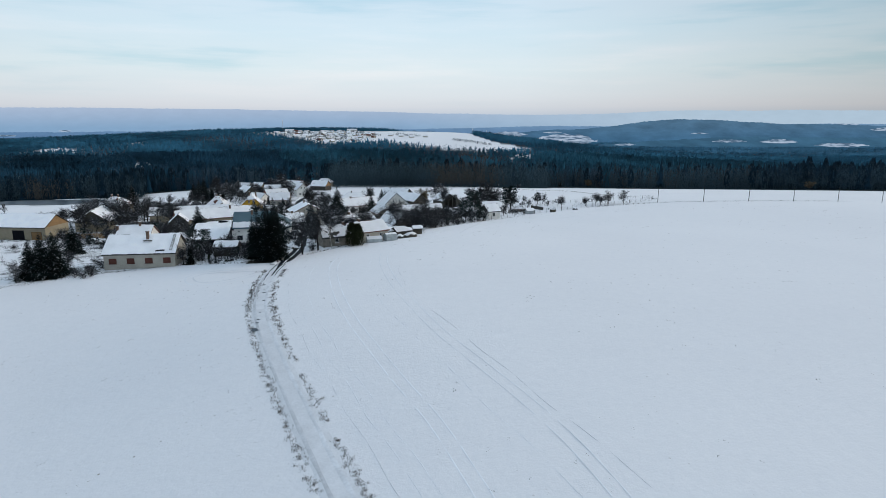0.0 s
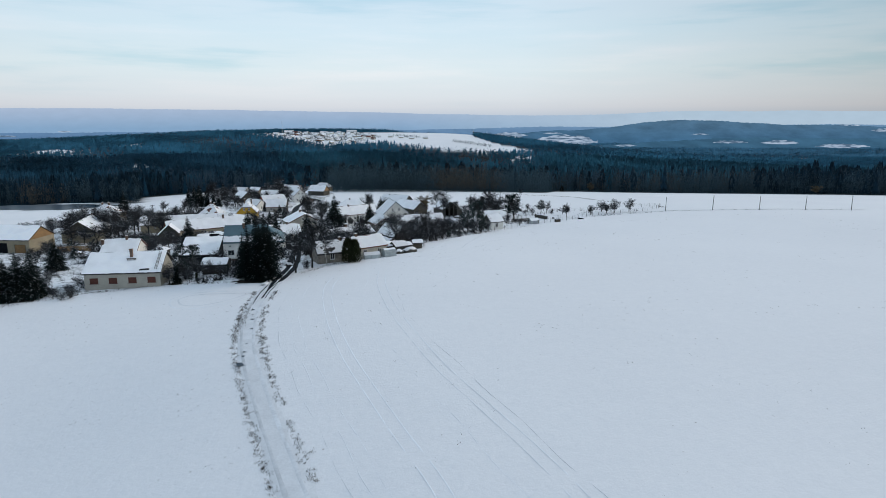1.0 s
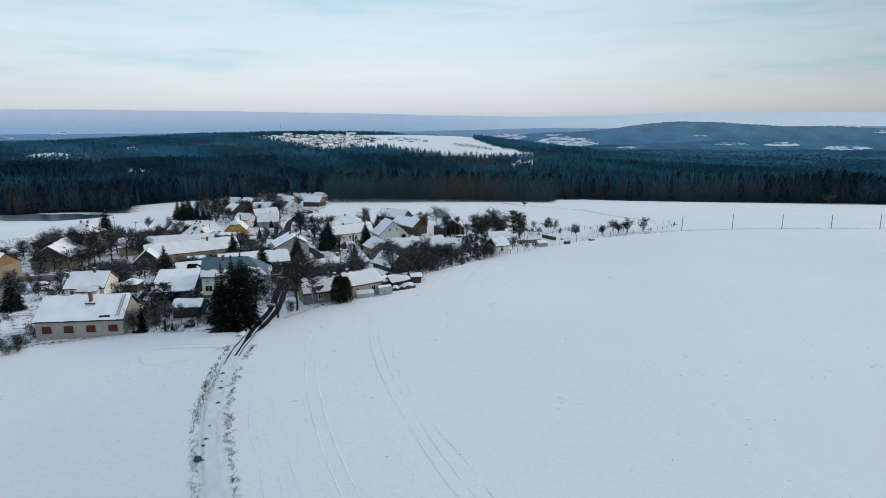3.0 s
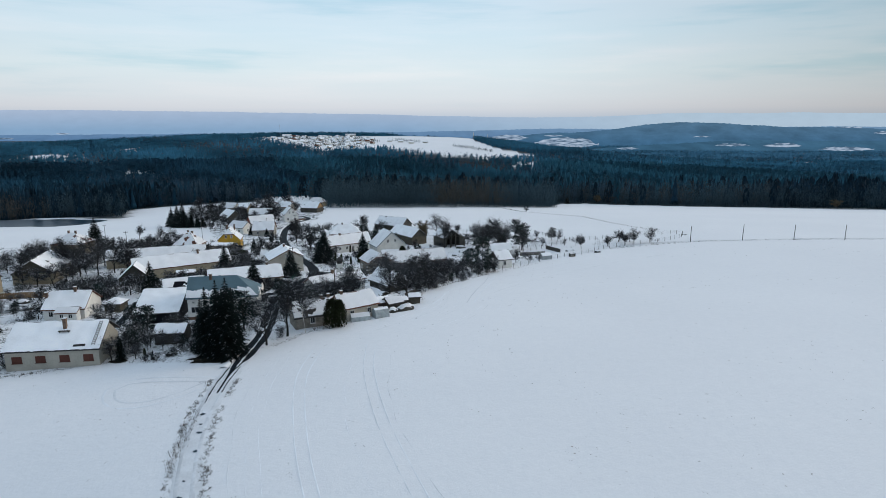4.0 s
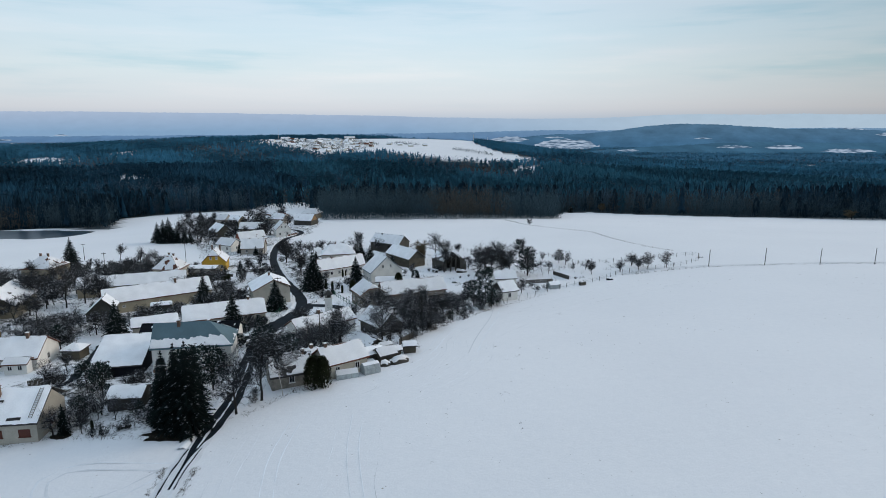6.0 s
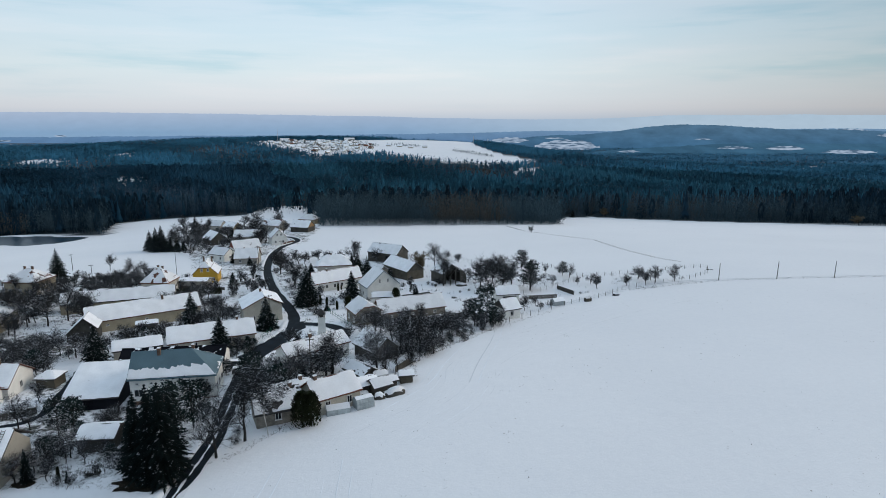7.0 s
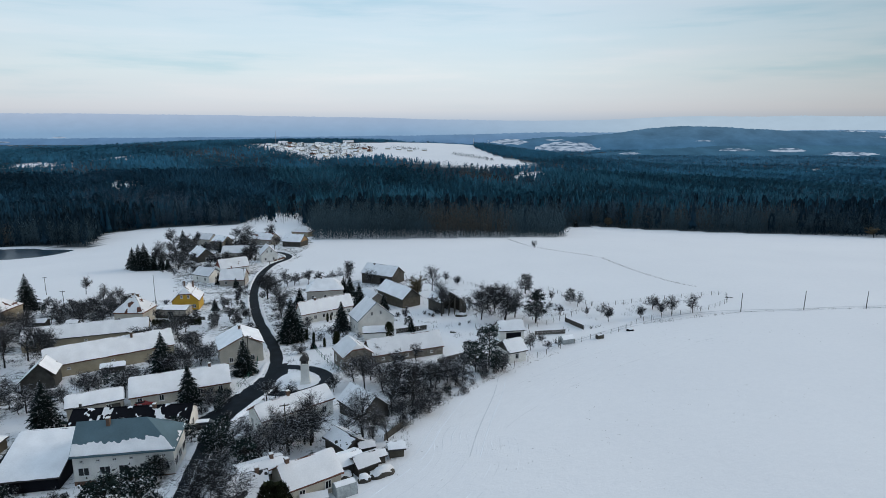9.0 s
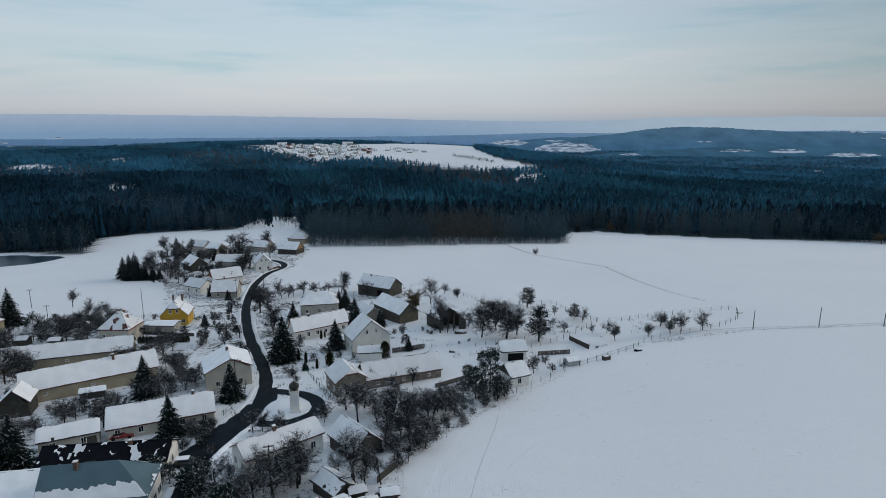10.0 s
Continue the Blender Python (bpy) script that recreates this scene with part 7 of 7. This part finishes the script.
def greenhouse(x, y, turn, ln_, w, h, label, arched):
    root = thing("greenhouse", pose(x, y, gz(x, y), 0, 0, turn), label, "greenhouse")
    prof = [(-w / 2, 0), (-w / 2, h * 0.6), (-w * 0.32, h * 0.88), (0, h), (w * 0.32, h * 0.88), (w / 2, h * 0.6), (w / 2, 0)] if arched else [(-w / 2, 0), (-w / 2, h * 0.62), (0, h), (w / 2, h * 0.62), (w / 2, 0)]
    bm = bmesh.new()
    a = [bm.verts.new((-ln_ / 2, py, pz)) for py, pz in prof]
    b = [bm.verts.new((ln_ / 2, py, pz)) for py, pz in prof]
    bm.faces.new(a[::-1]), bm.faces.new(b)
    for i in range(len(prof) - 1):
        bm.faces.new((a[i + 1], a[i], b[i], b[i + 1]))
    bmesh.ops.recalc_face_normals(bm, faces=bm.faces)
    part("cover", bm, M_foil, root)
    for k in range(4):
        v, f = [], []
        px = -ln_ / 2 + ln_ * k / 3
        for (y0, z0), (y1, z1) in zip(prof, prof[1:]):
            tube(v, f, Vector((px, y0 * 1.01, z0 * 1.01)), Vector((px, y1 * 1.01, z1 * 1.01)), 0.03, 0.03, 4)
        mesh_object("hoop", v, f, M_metal, root)
    bm = bmesh.new()
    m = len(prof) // 2
    slab(bm, [Vector((-ln_ / 2, prof[m - 1][0], prof[m - 1][1] + 0.07)), Vector((ln_ / 2, prof[m - 1][0], prof[m - 1][1] + 0.07)), Vector((ln_ / 2, 0, h + 0.09)), Vector((-ln_ / 2, 0, h + 0.09))], 0.06)
    slab(bm, [Vector((-ln_ / 2, 0, h + 0.09)), Vector((ln_ / 2, 0, h + 0.09)), Vector((ln_ / 2, prof[m + 1][0], prof[m + 1][1] + 0.07)), Vector((-ln_ / 2, prof[m + 1][0], prof[m + 1][1] + 0.07))], 0.06)
    part("snow_cover", bm, M_snow, root)
    return root


greenhouse(30.0, 209.6, 22, 3.2, 2.2, 1.9, "small glazed greenhouse with snow on its roof", False)
greenhouse(-12.6, 143.2, 30, 2.8, 2.0, 1.8, "arched foil greenhouse at the field edge", True)
greenhouse(-16.3, 141.4, 20, 3.6, 1.8, 1.4, "low cold frame house under snow", False)


def snow_heap(x, y, sx, sy, h, label, name="covered_heap", mat=None, seed=1, turn=0):
    """A rough heap, tarpaulin or woodpile with snow on it."""
    rng = random.Random(seed)
    root = thing(name, pose(x, y, gz(x, y) - 0.1, 0, 0, turn), label, "heap", "heaps in the gardens")
    for nm, k, m in (("mound", 1.0, mat or M_wood), ("snow_cover", 1.03, M_snow)):
        bm = bmesh.new()
        bmesh.ops.create_icosphere(bm, subdivisions=3, radius=1.0)
        for v in bm.verts:
            n = 1 + 0.28 * noise.noise((v.co.x * 1.6 + seed, v.co.y * 1.6, v.co.z * 1.6))
            q = (abs(v.co.x) ** 0.7 * (1 if v.co.x > 0 else -1), abs(v.co.y) ** 0.7 * (1 if v.co.y > 0 else -1), max(v.co.z, -0.05))
            v.co = (q[0] * sx / 2 * n * k, q[1] * sy / 2 * n * k, q[2] * h * n * k)
        if nm == "snow_cover":
            bmesh.ops.delete(bm, geom=[v for v in bm.verts if v.co.z < h * (0.5 + 0.25 * noise.noise((v.co.x * 2, v.co.y * 2, seed)))], context="VERTS")
        part(nm, bm, m, root, smooth=True)
    return root


for i, (x, y, sx, sy, h, tn) in enumerate([(-8.2, 147.6, 4.2, 2.0, 1.2, 32), (-10.4, 146.2, 1.8, 1.4, 1.0, 20), (-13.2, 147.2, 2.2, 1.6, 1.1, 10), (-77, 193.4, 3.0, 1.2, 1.0, 15), (-7.4, 155.5, 2.4, 1.6, 1.1, 60), (-34, 137, 1.8, 1.4, 0.9, 0), (-45.5, 126.5, 2.0, 1.2, 0.9, 0),
                                         (-41, 128.2, 1.6, 1.2, 1.0, 40), (-88, 168, 2.5, 1.5, 1.0, 30), (-94, 163, 2.0, 1.4, 0.9, 0), (-100, 170, 3.0, 1.8, 1.0, 10), (3, 222, 1.6, 1.2, 0.8, 0), (5.5, 238.4, 3.4, 2.0, 1.0, 0), (-24.5, 159.5, 1.8, 1.2, 1.0, 30), (-17.5, 160, 1.5, 1.2, 0.9, 10)]):
    snow_heap(x, y, sx, sy, h, "woodpile or covered heap capped with snow", seed=i + 3, turn=tn)
snow_heap(47.5, 217.2, 2.0, 1.0, 0.9, "dark brush heap beside the field lane", "brush_heap", M_black, 41, 10)
snow_heap(86, 247, 2.2, 0.9, 0.5, "dark brush heap beside the orchard fence", "brush_heap", M_pine, 43, 10)


def crate(x, y, turn):
    root = thing("wooden_crate", pose(x, y, gz(x, y), 0, 0, turn), "old wooden crate beside the field lane", "crate")
    for k in range(4):
        bm = bmesh.new()
        box(bm, -0.85, 0.85, -0.5, -0.45, 0.02 + k * 0.24, 0.22 + k * 0.24)
        box(bm, -0.85, 0.85, 0.45, 0.5, 0.02 + k * 0.24, 0.22 + k * 0.24)
        part("plank", bm, M_brownwood, root)
    bm = bmesh.new()
    box(bm, -0.88, -0.8, -0.5, 0.5, -0.1, 1.0)
    box(bm, 0.8, 0.88, -0.5, 0.5, -0.1, 1.0)
    part("end_wall", bm, M_wood, root)
    bm = bmesh.new()
    box(bm, -0.8, 0.8, -0.45, 0.45, 0.8, 0.92)
    part("snow_fill", bm, M_snow, root)


crate(38.5, 211.9, 20)


def ruined_barn(cx, cy, ang):
    """A barn whose gable has lost its boards: posts, rafters and half a roof."""
    root = thing("ruined_barn", pose(cx, cy, gz(cx, cy), 0, 0, ang), "collapsing timber barn with open gable and bare rafters", "barn")
    L_, W_, he, hr = 5.5, 3.1, 3.2, 6.0
    bm = bmesh.new()
    box(bm, -L_, 2.6, -W_, -W_ + 0.25, -0.6, he)
    box(bm, -L_, 2.6, W_ - 0.25, W_, -0.6, he)
    box(bm, -L_, -L_ + 0.25, -W_ + 0.25, W_ - 0.25, -0.6, he)
    part("wall", bm, M_wood, root)
    for px in (2.7, 5.2):
        for py in (-W_ + 0.1, -1.0, 1.0, W_ - 0.1):
            bm = bmesh.new()
            box(bm, px - 0.1, px + 0.1, py - 0.1, py + 0.1, -0.6, he + (hr - he) * (1 - abs(py) / W_) - 0.1)
            part("post", bm, M_wood, root)
    for k in range(9):
        px = -L_ + 0.2 + k * 1.32
        for s in (-1, 1):
            v, f = [], []
            tube(v, f, Vector((px, s * W_ * 1.08, he - 0.1)), Vector((px, 0, hr)), 0.07, 0.07, 4)
            mesh_object("rafter", v, f, M_wood, root)
    for s in (-1, 1):
        bm = bmesh.new()
        x1 = 2.2 if s < 0 else 3.4
        quad = [Vector((-L_ - 0.2, s * W_ * 1.1, he - 0.1)), Vector((x1, s * W_ * 1.1, he - 0.1)), Vector((x1 - 0.8, 0, hr + 0.08)), Vector((-L_ - 0.2, 0, hr + 0.08))]
        slab(bm, quad if s < 0 else quad[::-1], 0.1)
        part("roof", bm, M_dtile, root)
        bm = bmesh.new()
        snow_sheet(bm, [p + Vector((0, 0, 0.01)) for p in quad], 0.14, -0.3, random.Random(8))
        bmesh.ops.recalc_face_normals(bm, faces=bm.faces)
        part("snow_cover", bm, M_snow, root, smooth=True)
    bm = bmesh.new()
    for k in range(9):
        box(bm, L_ - 0.05, L_, 0.6 + k * 0.27, 0.6 + k * 0.27 + 0.22, -0.4, he + (hr - he) * (1 - (0.6 + k * 0.27) / W_) - 0.3)
    part("gable_boarding", bm, M_wood, root)


ruined_barn(1.6, 245.4, -56)

# ---- the far village on the plateau ----


def distant_house(x, y, turn, w, l, h, wall, kind_):
    root = thing("distant_house", pose(x, y, gz(x, y), 0, 0, turn), "distant village house with snowy roof", "house", "houses of the far village")
    bm = bmesh.new()
    ring = [(-w / 2, -2), (-w / 2, h), (0, h + w * 0.33), (w / 2, h), (w / 2, -2)]
    a = [bm.verts.new((-l / 2, py, pz)) for py, pz in ring]
    b = [bm.verts.new((l / 2, py, pz)) for py, pz in ring]
    bm.faces.new(a[::-1]), bm.faces.new(b)
    for i in range(4):
        bm.faces.new((a[i + 1], a[i], b[i], b[i + 1]))
    bmesh.ops.recalc_face_normals(bm, faces=bm.faces)
    part("wall", bm, wall, root)
    bm = bmesh.new()
    for s in (-1, 1):
        q = [Vector((-l / 2 - 0.4, s * (w / 2 + 0.5), h - 0.2)), Vector((l / 2 + 0.4, s * (w / 2 + 0.5), h - 0.2)), Vector((l / 2 + 0.4, 0, h + w * 0.33 + 0.35)), Vector((-l / 2 - 0.4, 0, h + w * 0.33 + 0.35))]
        slab(bm, q if s < 0 else q[::-1], 0.3)
    part("roof", bm, M_snow if kind_ else M_tile, root)


def far_village():
    rng = random.Random(77)
    zone = [(-520, 1490), (-380, 1590), (-230, 1600), (-140, 1400), (-180, 1240), (-250, 1290), (-380, 1400)]
    n = 0
    spots = []
    while n < 95:
        x, y = rng.uniform(-520, -60), rng.uniform(1240, 1600)
        if not bool(inside(np.array([x]), np.array([y]), zone)[0]) or any(math.dist((x, y), s) < 13 for s in spots):
            continue
        spots.append((x, y))
        distant_house(x, y, rng.uniform(-60, 60), rng.uniform(6.0, 7.8), rng.uniform(8, 11.5), rng.uniform(2.0, 3.0), rng.choice((M_white, M_beige, M_white, M_grey, M_grey)), rng.random() < 0.88)
        n += 1
    for x, y in ((-120, 1420), (-95, 1405), (-70, 1380), (-40, 1400)):
        distant_house(x, y, rng.uniform(-30, 30), 7, 10, 2.6, M_beige, True)
    distant_house(-240, 1640, 5, 10, 26, 4, M_grey, True)
    distant_house(-395, 1600, 5, 10, 22, 4, M_white, True)
    pts = np.array([(rng.uniform(-560, 0), rng.uniform(1230, 1640)) for _ in range(3600)])
    keep = inside(pts[:, 0], pts[:, 1], zone) & (np.sin(pts[:, 0] / 23.0) * np.cos(pts[:, 1] / 31.0) > -0.25)
    strip_ = np.array([(-110 + 0.9 * k + rng.gauss(0, 5), 1440 - 0.5 * k + rng.gauss(0, 6)) for k in range(60)] + [(20 + 1.1 * k + rng.gauss(0, 2), 1330 - 1.2 * k + rng.gauss(0, 3)) for k in range(70)])
    pts = np.concatenate([pts[keep], strip_])
    r = np.random.default_rng(5)
    pv, pf = bare_proto(21, 22, 2.2)
    far_trees("village_trees", "trees among the far houses", pts, r.uniform(4, 9, len(pts)), pv, pf, r.uniform(1.6, 3.0, len(pts)), M_forest_b, 61)
    for x, y, h, lb in ((-402, 1560, 32, "thin lattice mast above the far village"), (95, 1980, 30, "white tower beyond the plateau"), (140, 1990, 28, "white tower beyond the plateau")):
        root = thing("distant_mast", pose(x, y, gz(x, y)), lb, "mast")
        v, f = [], []
        tube(v, f, Vector((0, 0, -2)), Vector((0, 0, h)), 0.4 if x < 0 else 1.0, 0.3 if x < 0 else 0.6, 8)
        mesh_object("shaft", v, f, M_metal if x < 0 else M_frame, root)


far_village()
plant("fruit", "fruit_tree", "lone bare bush in the far field", "tree", 46.5, 372, 4.6)
plant("spruce", "spruce", "small dark spruce at the forest edge", "tree", 101, 527, 6.5)
plant("willow", "willow", "bushy yellowish willow at the forest edge", "tree", 270, 446, 7.5, width=1.5)
plant("willow", "willow", "bushy yellowish willow at the forest edge", "tree", 128, 534, 9, width=1.2)

for x, y, h in [(27.2, 263.7, 6.3), (25.4, 228.6, 8.6), (38.5, 246.8, 4.6), (-8.9, 227.9, 3.4)]:
    plant('pine', 'pine', 'broad dark evergreen in the snowy orchard', 'tree', x, y, h, 'trees of the village', width=1.1)
for x, y, h in [(-57.6, 291.0, 5.5), (-54.1, 294.0, 5.5), (-51.0, 296.9, 5.2), (-47.4, 298.2, 4.3), (-43.2, 295.9, 3.9), (-36.4, 294.9, 8.1), (5.7, 281.1, 4.0), (12.0, 254.0, 4.4), (17.4, 231.3, 10.1), (14.0, 250.6, 7.3), (1.3, 288.5, 4.1)]:
    plant('fruit', 'fruit_tree', 'bare fruit tree standing in snow', 'tree', x, y, h, 'trees of the village', width=1.15)
for x, y, h, w in [(-93.3, 206.5, 9.0, 1.1), (-11.9, 156.2, 9.6, 1.2), (-20.2, 157.9, 6.8, 1.3), (-26.6, 161.0, 5.8, 1.3)]:
    plant('tall', 'deciduous_tree', 'tall bare deciduous tree with fine twigs', 'tree', x, y, h, 'trees of the village', width=w)
for x, y, h, w in [(-64.6, 185.0, 5.0, 1.3), (-60.0, 185.5, 4.6, 1.7), (-73.1, 188.4, 3.8, 1.8), (-5.3, 173.5, 4.6, 1.3), (-17.9, 187.4, 6.4, 1.4), (-14.4, 187.8, 5.8, 1.4), (-8.7, 184.9, 6.2, 1.5), (-12.0, 185.0, 5.8, 1.4), (-2.1, 182.9, 6.4, 1.4), (-5.5, 180.2, 5.6, 1.4),
                   (-11.0, 180.0, 5.4, 1.4), (1.6, 188.0, 5.6, 1.3), (4.8, 191.0, 5.0, 1.3), (-0.5, 186.5, 5.2, 1.3)]:
    plant('fruit', 'fruit_tree', 'bare fruit tree standing in snow', 'tree', x, y, h, 'trees of the village', width=w)
plant('bush', 'shrub', 'large round leafless shrub beside the bell tower', 'bush', -33.9, 208.8, 3.4, 'garden bushes', width=1.4)
for k in range(8):
    plant('bush', 'shrub', 'leafless hedge shrub beside the road', 'bush', -43.3 + 0.16 * k + 0.4 * math.sin(k * 2.3), 177.2 + 0.9 * k, 2.3 + 0.4 * math.sin(k * 1.7), 'garden bushes', width=1.25)
for k in range(14):
    plant('thuja', 'hedge_bush', 'dark clipped evergreen hedge bush dusted with snow', 'hedge', -82.3 + 0.98 * k, 237.2 + 0.06 * k, 1.9 + 0.15 * math.sin(k * 2.9), 'clipped hedge', width=1.15)
for x, y, h, w in [(-96.9, 361.0, 12.5, 1.4), (-93.2, 357.0, 10.5, 1.3), (-92.5, 331.0, 8.0, 1.4), (-99.2, 420.0, 9.0, 1.3), (-104.0, 378.0, 9.5, 1.3), (-84.5, 372.0, 8.5, 1.3), (-118.0, 412.0, 9.0, 1.3)]:
    plant('tall', 'deciduous_tree', 'tall bare deciduous tree between the upper houses', 'tree', x, y, h, 'trees of the village', width=w)
